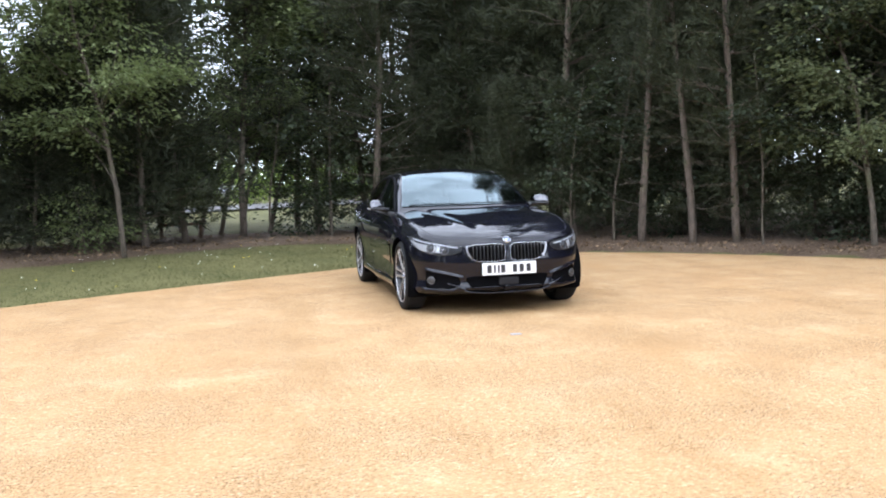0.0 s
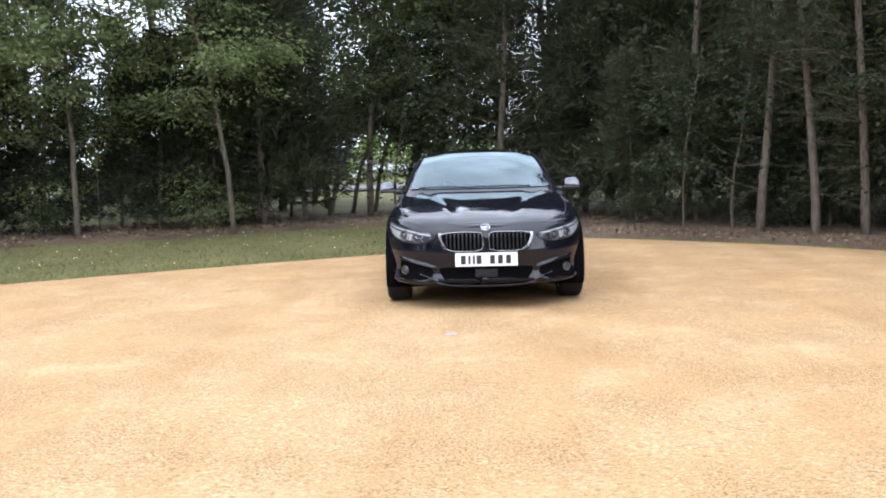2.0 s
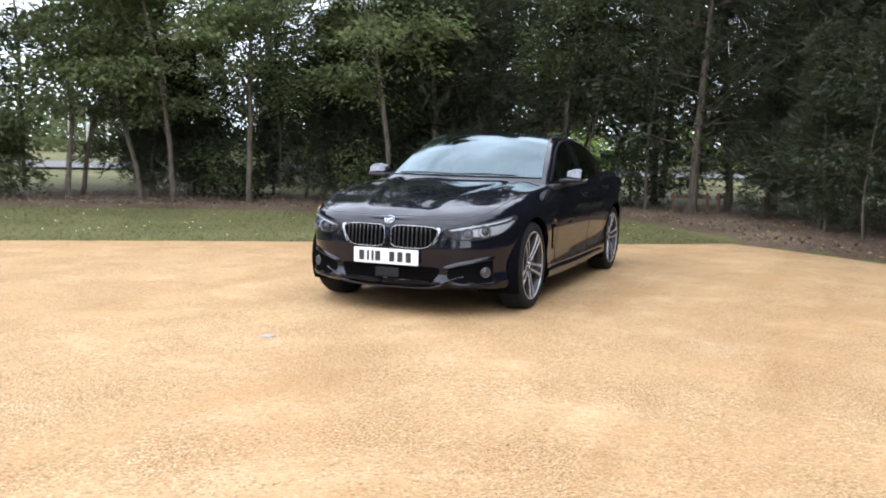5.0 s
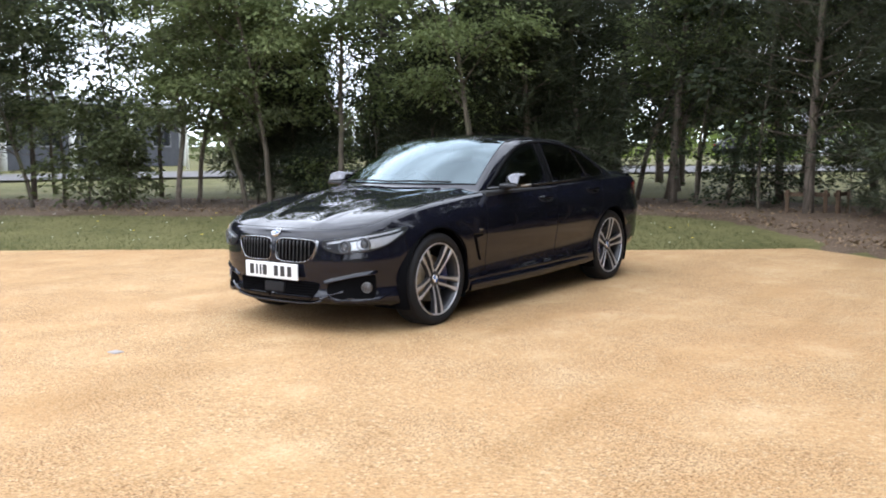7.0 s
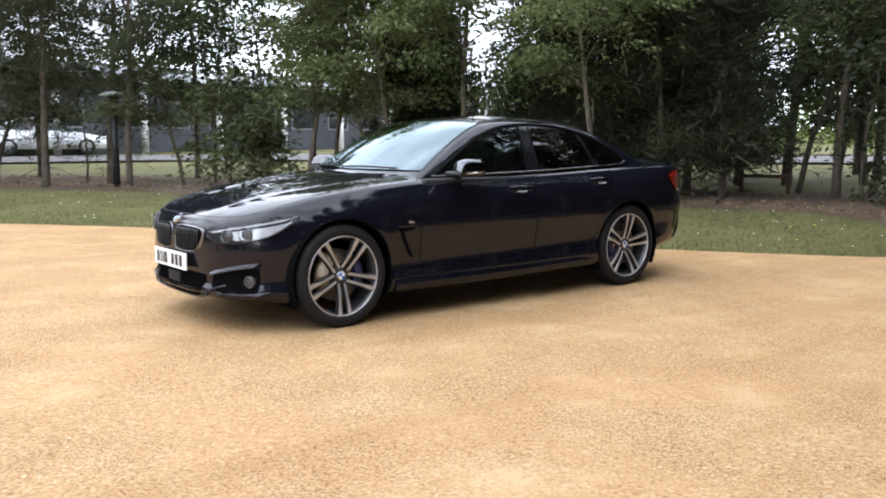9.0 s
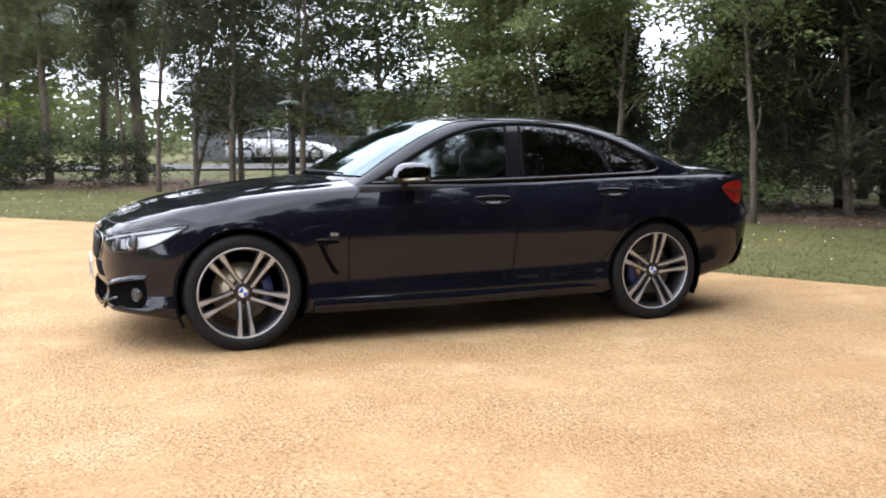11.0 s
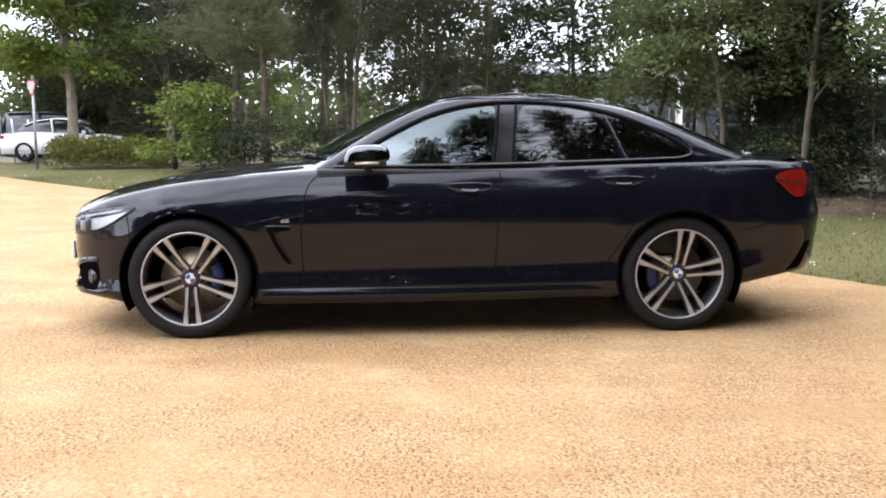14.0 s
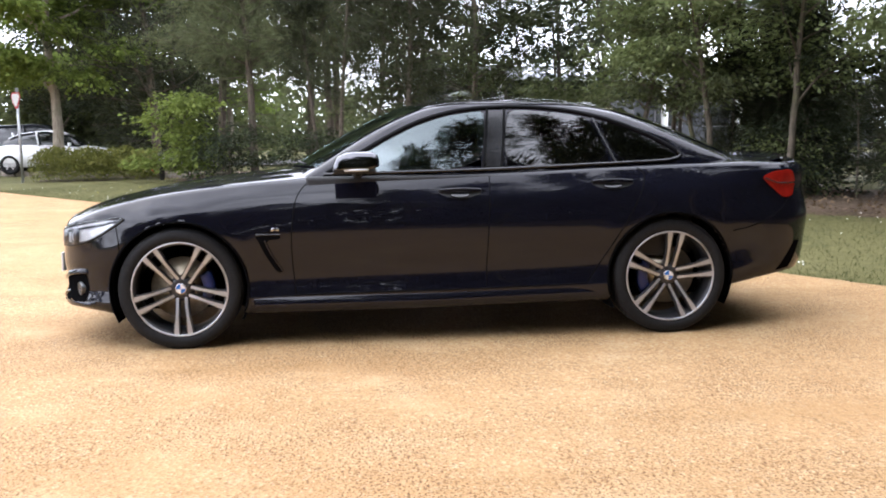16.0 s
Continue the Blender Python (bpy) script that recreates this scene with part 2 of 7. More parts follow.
def bark_material(name, dark, light):
    m, n, l, b = material(name, rough=0.9, spec=0.2)
    c = coords(n)
    mp = n.new("ShaderNodeMapping")
    mp.inputs["Scale"].default_value = (26, 26, 5)
    l.new(c, mp.inputs["Vector"])
    a = noise_tex(n, l, 1.0, 6.0, 0.65, mp.outputs["Vector"])
    col = ramp(n, l, a, [(0.3, dark), (0.7, light)])
    moss = noise_tex(n, l, 2.2, 4.0, 0.6, c)
    col = blend(n, l, ramp(n, l, moss, [(0.52, (0, 0, 0)), (0.7, (0.55, 0.55, 0.55))]), col, (0.10, 0.12, 0.05))
    l.new(col, b.inputs["Base Color"])
    bump(n, l, b, a, 0.9, 0.02)
    return m


def plain(name, base, rough=0.5, metal=0.0, spec=0.5, grain=0.0, scale=40.0):
    """A plain surface with a little grain and uneven gloss."""
    m, n, l, b = material(name, base, rough, metal, spec)
    c = coords(n)
    a = noise_tex(n, l, scale, 5.0, 0.6, c)
    lo, hi = tuple(v * (1 - grain) for v in base), tuple(min(1, v * (1 + grain)) for v in base)
    l.new(ramp(n, l, a, [(0.3, lo), (0.7, hi)]), b.inputs["Base Color"])
    r = n.new("ShaderNodeMapRange")
    r.inputs["To Min"].default_value, r.inputs["To Max"].default_value = max(0, rough - 0.06), min(1, rough + 0.06)
    l.new(noise_tex(n, l, scale * 0.3, 4.0, 0.6, c), r.inputs["Value"])
    l.new(r.outputs["Result"], b.inputs["Roughness"])
    return m


def paint_material():
    m, n, l, b = material("black_paint", (0.0035, 0.004, 0.006), 0.5, 0.0, 0.0)
    b.inputs["Coat Weight"].default_value, b.inputs["Coat Roughness"].default_value = 1.0, 0.015
    b.inputs["Coat IOR"].default_value = 1.43
    c = coords(n)
    fl = n.new("ShaderNodeTexVoronoi")
    fl.inputs["Scale"].default_value = 900.0
    l.new(c, fl.inputs["Vector"])
    sp = n.new("ShaderNodeSeparateColor")
    l.new(fl.outputs["Color"], sp.inputs["Color"])
    l.new(ramp(n, l, sp.outputs["Red"], [(0.0, (0.0030, 0.0029, 0.0044)), (0.9, (0.0050, 0.0054, 0.0105)), (1.0, (0.016, 0.018, 0.036))]), b.inputs["Base Color"])
    r = n.new("ShaderNodeMapRange")
    r.inputs["To Min"].default_value, r.inputs["To Max"].default_value = 0.008, 0.035
    l.new(noise_tex(n, l, 2.5, 5.0, 0.65, c), r.inputs["Value"])
    l.new(r.outputs["Result"], b.inputs["Coat Roughness"])
    return m


def glass_material(name, tint, rough=0.0, ior=1.75, sheen=(1, 1, 1)):
    """Thin glass: clear or tinted, with its own sheen."""
    m = bpy.data.materials.new(name)
    m.use_nodes = True
    n, l = m.node_tree.nodes, m.node_tree.links
    n.remove(n["Principled BSDF"])
    t, g, f, mx = n.new("ShaderNodeBsdfTransparent"), n.new("ShaderNodeBsdfGlossy"), n.new("ShaderNodeFresnel"), n.new("ShaderNodeMixShader")
    t.inputs["Color"].default_value = (*tint, 1)
    g.inputs["Roughness"].default_value, g.inputs["Color"].default_value = rough, (*sheen, 1)
    f.inputs["IOR"].default_value = ior
    l.new(f.outputs["Fac"], mx.inputs["Fac"])
    l.new(t.outputs["BSDF"], mx.inputs[1])
    l.new(g.outputs["BSDF"], mx.inputs[2])
    l.new(mx.outputs["Shader"], n["Material Output"].inputs["Surface"])
    return m


M_GRAVEL = gravel_material()
M_LAWN = soil_material("lawn_soil", [(0.3, (0.043, 0.045, 0.016)), (0.5, (0.080, 0.079, 0.028)), (0.7, (0.134, 0.121, 0.050))], 9.0, 0.02)
M_MULCH = soil_material("mulch", [(0.3, (0.032, 0.021, 0.015)), (0.5, (0.080, 0.054, 0.036)), (0.68, (0.170, 0.125, 0.088))], 22.0, 0.03)
M_ROAD = soil_material("road_tarmac", [(0.3, (0.084, 0.081, 0.079)), (0.7, (0.134, 0.130, 0.126))], 30.0, 0.004)
M_PAVE = soil_material("pink_paving", [(0.3, (0.30, 0.24, 0.20)), (0.7, (0.44, 0.36, 0.31))], 12.0, 0.004)
M_KERB = plain("weathered_timber_edging", (0.23, 0.20, 0.165), 0.9, 0, 0.2, 0.35, 14)
M_BLADE = leaf_material("grass_blades", (0.036, 0.041, 0.014), (0.118, 0.112, 0.048), 0.3)
M_LEAF = leaf_material("broad_leaves", (0.033, 0.042, 0.020), (0.128, 0.142, 0.066), 0.36)
# Darkened copy of the broad leaves: canopy shade is put into the colour.
M_LEAF_SHADED = leaf_material("shaded_broad_leaves", (0.008, 0.012, 0.007), (0.034, 0.044, 0.023), 0.2)
M_LEAF_LIGHT = leaf_material("light_broad_leaves", (0.080, 0.112, 0.022), (0.235, 0.285, 0.066))
M_LEAF_MAPLE = leaf_material("maple_leaves", (0.062, 0.100, 0.017), (0.205, 0.268, 0.055), 0.42)
M_LEAF_GREY = leaf_material("grey_green_leaves", (0.069, 0.090, 0.037), (0.222, 0.258, 0.113), 0.45)
M_HEDGE = leaf_material("hedge_leaves", (0.085, 0.090, 0.020), (0.270, 0.262, 0.070))
# Lightened copy of the pine needles: stronger light on the far pines is in the colour.
M_NEEDLE_LIT = leaf_material("lit_pine_needles", (0.045, 0.053, 0.028), (0.170, 0.190, 0.100), 0.25)
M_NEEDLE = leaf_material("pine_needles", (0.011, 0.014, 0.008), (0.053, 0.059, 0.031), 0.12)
M_BARK = bark_material("grey_bark", (0.046, 0.038, 0.029), (0.132, 0.110, 0.084))
# Bark lightened for one far trunk; the sunlight on it is in the colour.
M_BARK_SUNLIT = bark_material("sunlit_bark", (0.16, 0.135, 0.105), (0.36, 0.315, 0.255))
M_PINE_BARK = bark_material("pine_bark", (0.040, 0.032, 0.025), (0.148, 0.118, 0.094))
M_PAINT = paint_material()
M_GLASS = glass_material("clear_tinted_glass", (0.24, 0.30, 0.29), 0.0, 2.1, (0.86, 0.98, 1.0))
M_SCREEN = glass_material("laminated_windscreen", (0.20, 0.24, 0.25), 0.0, 1.85, (0.78, 0.94, 1.0))
M_PRIVACY = glass_material("dark_privacy_glass", (0.045, 0.045, 0.05), 0.0, 1.8)
M_LENS = glass_material("lamp_lens", (0.93, 0.95, 0.97), 0.0, 1.3)
M_RUBBER = plain("tyre_rubber", (0.011, 0.011, 0.012), 0.75, 0, 0.22, 0.25, 60)
M_BLACK = plain("black_plastic", (0.012, 0.012, 0.013), 0.5, 0, 0.4, 0.2, 60)
M_INTAKE = plain("intake_black", (0.004, 0.004, 0.0045), 0.8, 0, 0.0, 0.2, 60)
M_SEAL = plain("black_rubber_seal", (0.004, 0.004, 0.0045), 0.6, 0, 0.05, 0.2, 60)
M_GLOSSBLACK = plain("gloss_black_trim", (0.006, 0.006, 0.007), 0.12, 0, 0.5, 0.1, 20)
M_CHROME = plain("satin_chrome", (0.50, 0.50, 0.52), 0.16, 1.0, 0.5, 0.05, 30)
M_ALLOY = plain("machined_alloy", (0.47, 0.48, 0.50), 0.40, 0.75, 0.5, 0.08, 80)
M_ALLOYGREY = plain("dark_painted_alloy", (0.03, 0.03, 0.033), 0.35, 0.2, 0.5, 0.1, 50)
M_STEEL = plain("brake_steel", (0.42, 0.36, 0.27), 0.38, 0.9, 0.5, 0.25, 25)
M_BLUE = plain("blue_caliper_paint", (0.008, 0.017, 0.085), 0.35, 0, 0.5, 0.1, 30)
M_BLUEBADGE = plain("blue_enamel", (0.03, 0.14, 0.45), 0.25, 0, 0.5, 0.05, 30)
M_WHITE = plain("white_enamel", (0.68, 0.68, 0.67), 0.35, 0, 0.5, 0.03, 30)
M_RED = plain("red_lamp_plastic", (0.24, 0.011, 0.007), 0.12, 0, 0.6, 0.15, 20)
M_CABIN = plain("black_upholstery", (0.014, 0.014, 0.015), 0.6, 0, 0.35, 0.3, 50)


# ---------------------------------------------------------------- ground
LAWN_EDGE = [(1.75, 5.2), (0.7, 4.35), (-0.6, 3.5), (-2.6, 2.35), (-4.2, 1.4), (-6.3, 0.0), (-8.2, -1.5), (-11.8, -4.9), (-16.7, -8.6), (-30, -18)]
BED_EDGE = [(1.75, 5.2), (2.5, 4.7), (3.5, 3.85), (4.5, 2.9), (5.5, 1.55), (6.25, 0.35), (7.0, -1.0), (7.7, -3.0), (8.3, -6.0), (9.2, -12.0), (11, -24), (14, -45)]
GRAVEL = LAWN_EDGE + [(-30, -45)] + BED_EDGE[:0:-1]


def off_gravel(x, y):
    """Metres from the gravel's rim, 0 on the gravel."""
    inside, best, j = False, 1e9, len(GRAVEL) - 1
    for i in range(len(GRAVEL)):
        (x1, y1), (x2, y2) = GRAVEL[j], GRAVEL[i]
        if (y1 > y) != (y2 > y) and x < (x2 - x1) * (y - y1) / (y2 - y1) + x1:
            inside = not inside
        dx, dy = x2 - x1, y2 - y1
        t = min(1, max(0, ((x - x1) * dx + (y - y1) * dy) / (dx * dx + dy * dy)))
        best = min(best, math.hypot(x - x1 - t * dx, y - y1 - t * dy))
        j = i
    return 0.0 if inside else best


def ground_z(x, y):
    d = off_gravel(x, y)
    if d == 0:
        return -0.05
    z = -0.05 + 0.055 * smooth(0.0, 0.12, d) + 0.02 * min(d, 26.0) + 0.02 * noise.noise(Vector((x * 0.5, y * 0.5, 0))) * min(1, d)
    far = math.hypot(x + 5, y - 5)
    return z + 3.0 * smooth(90, 420, far)


def resample(line, step):
    out = []
    for (x1, y1), (x2, y2) in zip(line, line[1:]):
        n = max(1, round(math.hypot(x2 - x1, y2 - y1) / step))
        out += [(x1 + (x2 - x1) * k / n, y1 + (y2 - y1) * k / n) for k in range(n)]
    return out + [line[-1]]


def rounded(line, times=2):
    for _ in range(times):
        out = [line[0]]
        for (x1, y1), (x2, y2) in zip(line, line[1:]):
            out += [(0.75 * x1 + 0.25 * x2, 0.75 * y1 + 0.25 * y2), (0.25 * x1 + 0.75 * x2, 0.25 * y1 + 0.75 * y2)]
        line = out + [line[-1]]
    return line


def build_ground():
    gx = np.concatenate([-np.geomspace(900, 34, 16), np.arange(-32, 16.1, 0.5), np.geomspace(18, 900, 16)])
    gy = np.concatenate([-np.geomspace(900, 26, 16), np.arange(-24, 24.1, 0.5), np.geomspace(26, 900, 16)])
    verts = [(x, y, ground_z(x, y)) for y in gy for x in gx]
    w = len(gx)
    faces = [(r * w + c, r * w + c + 1, (r + 1) * w + c + 1, (r + 1) * w + c) for r in range(len(gy) - 1) for c in range(w - 1)]
    g = mesh_ob("ground", verts, faces, M_LAWN)
    tagged(g, "mown green lawn and rough grass rising gently to a field", "grass", kind="structure")


def build_gravel():
    rim = rounded(LAWN_EDGE, 2) + [(-30, -45)] + rounded(BED_EDGE, 2)[:0:-1]
    rim = resample(rim + [rim[0]], 0.12)[:-1]
    bm = bmesh.new()
    vs = []
    for x, y in rim:
        wob = 0.05 * noise.noise(Vector((x * 2.1, y * 2.1, 3))) + 0.03 * noise.noise(Vector((x * 7, y * 7, 5)))
        vs.append(bm.verts.new((x - 0.5 * wob, y + wob, 0.0)))
    f = bm.faces.new(vs)
    if f.normal.z < 0:
        f.normal_flip()
    bmesh.ops.triangulate(bm, faces=[f])
    low = bmesh.ops.extrude_edge_only(bm, edges=[e for e in bm.edges if e.is_boundary])["geom"]
    for v in low:
        if isinstance(v, bmesh.types.BMVert):
            v.co.z = -0.06
    bmesh.ops.recalc_face_normals(bm, faces=bm.faces)
    ob = part("gravel_yard", bm, M_GRAVEL, smooth_shade=False)
    tagged(ob, "golden buff gravel yard, rolled flat, with faint tyre marks", "gravel", kind="structure")


def strip(name, near, depth, mat, label, lift, step=0.35, cols=9, category="soil"):
    """A bed of soil that follows the ground between a line and a line behind it."""
    line = resample(rounded(near, 2), step)
    verts, n = [], len(line)
    for i, (x, y) in enumerate(line):
        a, b = line[max(0, i - 1)], line[min(n - 1, i + 1)]
        tx, ty = b[0] - a[0], b[1] - a[1]
        k = math.hypot(tx, ty)
        nx, ny = -ty / k, tx / k
        wob = 0.16 * noise.noise(Vector((x * 1.3, y * 1.3, 7)))
        for c in range(cols):
            d = wob + (depth - wob) * c / (cols - 1)
            px, py = x + nx * d, y + ny * d
            z = ground_z(px, py) + (lift if 0 < c < cols - 1 else -0.02) + 0.03 * noise.noise(Vector((px * 2.5, py * 2.5, 1)))
            verts.append((px, py, z))
    faces = [(i * cols + c, i * cols + c + 1, (i + 1) * cols + c + 1, (i + 1) * cols + c) for i in range(n - 1) for c in range(cols - 1)]
    ob = mesh_ob(name, verts, [f[::-1] for f in faces], mat)
    ob.data.flip_normals() if ob.data.polygons[0].normal.z < 0 else None
    return tagged(ob, label, category, kind="structure")


MULCH_EDGE = [(-19.6, -5.4), (-18.0, -3.2), (-15.3, 0.0), (-12.5, 1.8), (-10.5, 2.95), (-8.0, 4.2), (-6.3, 5.2), (-4.8, 6.15), (-3.6, 7.1), (-2.4, 7.9), (-1.2, 8.2), (-0.2, 7.7), (0.6, 6.9), (1.3, 6.2), (1.95, 5.5), (2.5, 4.9)]
build_ground()
build_gravel()
strip("mulch_bed", MULCH_EDGE, 4.2, M_MULCH, "brown bark mulch and dry leaves under the trees", 0.05)
strip("soil_bed", BED_EDGE[:-2], 9.0, M_MULCH, "dark soil bed with leaf litter under pines", 0.10, 0.5, 14)


# ---------------------------------------------------------------- trees
def leaf_mesh(name, centres, dirs, sizes, kind, rng, mat):
    """Many small leaves, each a folded blade, from arrays of places and directions."""
    n = len(centres)
    d = dirs / (np.linalg.norm(dirs, axis=1, keepdims=True) + 1e-9)
    r = rng.normal(size=(n, 3)) * (1.0 if kind == "needle" else 0.85) + np.array([0, 0, 0.0 if kind == "needle" else 1.0])
    s = np.cross(d, r)
    s /= np.linalg.norm(s, axis=1, keepdims=True) + 1e-9
    u = np.cross(s, d)
    L = sizes[:, None]
    if kind == "needle":
        v = np.stack([centres + s * 0.06 * L, centres - s * 0.06 * L, centres + d * L + u * 0.05 * L], axis=1).reshape(-1, 3)
        f = np.arange(3 * n).reshape(n, 3)
    else:
        w = 0.26 if kind == "leaf" else 0.2
        v = np.stack([centres, centres + d * 0.5 * L + s * w * L + u * 0.10 * L, centres + d * L - u * 0.12 * L, centres + d * 0.5 * L - s * w * L + u * 0.10 * L], axis=1).reshape(-1, 3)
        f = np.arange(4 * n).reshape(n, 4)
    me = bpy.data.meshes.new(name)
    k = f.shape[1]
    me.vertices.add(len(v))
    me.vertices.foreach_set("co", v.astype(np.float32).ravel())
    me.loops.add(n * k)
    me.loops.foreach_set("vertex_index", f.astype(np.int32).ravel())
    me.polygons.add(n)
    me.polygons.foreach_set("loop_start", np.arange(0, n * k, k, dtype=np.int32))
    me.materials.append(mat)
    me.update(calc_edges=True)
    return me


def limb(bm, start, direction, length, radius, rng, bend=0.25, steps=6, sides=6, rise=0.0):
    """A crooked tapering branch; returns the points along it."""
    p, d = Vector(start), Vector(direction).normalized()
    pts, rad = [p.copy()], [radius]
    for k in range(steps):
        d = (d + Vector(rng.normal(size=3)) * bend * 0.35 + Vector((0, 0, rise))).normalized()
        p = p + d * length / steps
        pts.append(p.copy())
        rad.append(max(0.004, radius * (1 - 0.85 * (k + 1) / steps)))
    tube(bm, pts, rad, sides)
    return pts


EYE_TOP = 5.0   # foliage above this height is only mirrored, so it is coarser


def broadleaf(name, seed, height, base, spread, trunk_r, clusters, per, leaf, mat, label, lean=(0.0, 0.0), fork=True, bark=None, reach=1.0, limbs=20, seen=EYE_TOP):
    """A tree with a crooked trunk, limbs with twigs and flat drooping sprays of leaves."""
    rng = np.random.default_rng(seed)
    tree = thing(name, label, "tree")
    bm = bmesh.new()
    main = limb(bm, (0, 0, -0.15), (lean[0], lean[1], 1.0), height * 0.94, trunk_r, rng, 0.16, 16, 9, 0.05)
    ends = []
    for k in range(limbs):
        h = base * 0.8 + (height - base) * 0.9 * k / limbs
        i = min(len(main) - 2, max(1, int(h / height * len(main))))
        start = main[i].lerp(main[i + 1], float(rng.random()))
        a = k * 2.4 + rng.random() * 0.8
        out = 0.9 if not fork or k > 2 else 0.5
        pts = limb(bm, start, (math.cos(a) * out, math.sin(a) * out, 0.3 + 0.5 * float(rng.random())), spread * (0.6 + 0.7 * float(rng.random())) * (1 - 0.4 * k / limbs),
                   trunk_r * 0.36 * (1 - 0.5 * k / limbs), rng, 0.38, 6, 5, 0.0)
        ends += [(p, (pts[-1] - pts[0]).normalized()) for p in pts[3:]]
        for q in (2, 4, 5):
            tw = limb(bm, pts[q], (rng.normal() + math.cos(a), rng.normal() + math.sin(a), 0.15), spread * 0.34, trunk_r * 0.11, rng, 0.5, 3, 3, -0.04)
            ends += [(p, (tw[-1] - tw[0]).normalized()) for p in tw[1:]]
    part("trunk", bm, bark or M_BARK, tree)
    low = [e for e in ends if base * 0.75 < e[0].z < seen]
    high = [e for e in ends if e[0].z >= seen]
    cen, dr, sz = [], [], []
    for group_, count, n0, size, rad0 in ((low, clusters, per, leaf, 0.16), (high, int(clusters * 0.6), max(10, per // 3), leaf * 2.0, 0.26)):
        for k in range(count if group_ else 0):
            e, way = group_[int(rng.integers(len(group_)))]
            c = np.array(e) + rng.normal(size=3) * np.array([0.10, 0.10, 0.07]) * spread * 0.5
            rad = (rad0 + 0.16 * rng.random()) * reach
            n = int(n0 * (0.6 + 0.8 * rng.random()))
            o = rng.normal(size=(n, 3)) * np.array([1, 1, 0.28]) * rad
            o += np.array(way) * rad * 0.8 * rng.random((n, 1))
            o[:, 2] -= np.minimum(0.3 * (o[:, 0] ** 2 + o[:, 1] ** 2) / rad, 0.16)      # the spray droops at its rim
            cen.append(c + o)
            dr.append(o * np.array([1, 1, 0.4]) / rad + np.array(way) * 0.5 + rng.normal(size=(n, 3)) * np.array([0.55, 0.55, 0.3]) + np.array([0, 0, -0.35]))
            sz.append(size * (0.6 + 0.8 * rng.random(n)))
    me = leaf_mesh("crown", np.concatenate(cen), np.concatenate(dr), np.concatenate(sz), "leaf", rng, mat)
    new("crown", me).parent = tree
    return tree


def pine(name, seed, height, base, spread, trunk_r, label, whorls=16, tufts=1.0, fine=24, mat=None):
    """A pine: straight bole, whorled limbs, many bare dead twigs below, needle tufts."""
    rng = np.random.default_rng(seed)
    tree = thing(name, label, "tree")
    bm = bmesh.new()
    main = limb(bm, (0, 0, -0.15), (rng.normal() * 0.04, rng.normal() * 0.04, 1), height, trunk_r, rng, 0.07, 16, 9, 0.03)
    tips, dirs = [], []
    rows_w = whorls + 8
    for k in range(rows_w):
        h = min(0.9, base * 0.4) + (height * 0.97 - min(0.9, base * 0.4)) * k / (rows_w - 1)
        i = min(len(main) - 2, int(h / height * (len(main) - 1)))
        start = main[i].lerp(main[i + 1], h / height * (len(main) - 1) - i)
        dead = h < base
        for q in range(4 if dead else 5):
            a = rng.random() * 6.283
            ln = spread * (1.05 - 0.75 * max(0, h - base) / (height - base)) * (0.55 + 0.55 * rng.random()) * (0.5 if dead else 1)
            pts = limb(bm, start, (math.cos(a), math.sin(a), -0.05 if dead else 0.22), ln, trunk_r * (0.10 if dead else 0.2), rng, 0.42, 5, 3, 0.0 if dead else 0.03)
            if dead:
                limb(bm, pts[3], (math.cos(a) + rng.normal(), math.sin(a) + rng.normal(), 0.0), ln * 0.4, trunk_r * 0.05, rng, 0.5, 3, 3)
                if rng.random() < 0.75:
                    continue
            for j in range(2, len(pts)):
                t = (pts[j] - pts[j - 1]).normalized()
                for _ in range(int((3.8 if not dead else 1) * tufts + rng.random())):
                    side = Vector(rng.normal(size=3)) * 0.15 * spread / 1.6
                    tips.append(pts[j - 1].lerp(pts[j], float(rng.random())) + side)
                    dirs.append((t + side.normalized() * 0.8 + Vector((0, 0, 0.35))).normalized())
    part("trunk", bm, M_PINE_BARK, tree)
    tips, dirs = np.array(tips), np.array(dirs)
    cen, dr, sz = [], [], []
    for pick, per, size in ((tips[:, 2] < EYE_TOP, fine, 0.125 if fine > 15 else (0.15 if fine > 10 else 0.26)), (tips[:, 2] >= EYE_TOP, 9, 0.27)):
        if not pick.any():
            continue
        n = int(pick.sum()) * per
        d = np.repeat(dirs[pick], per, axis=0) + rng.normal(size=(n, 3)) * 0.6
        cen.append(np.repeat(tips[pick], per, axis=0) + rng.normal(size=(n, 3)) * 0.04 + d * 0.09 * rng.random((n, 1)))
        dr.append(d)
        sz.append(size * (0.65 + 0.7 * rng.random(n)))
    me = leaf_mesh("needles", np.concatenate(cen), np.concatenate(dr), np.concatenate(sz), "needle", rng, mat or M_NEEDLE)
    new("needles", me).parent = tree
    return tree


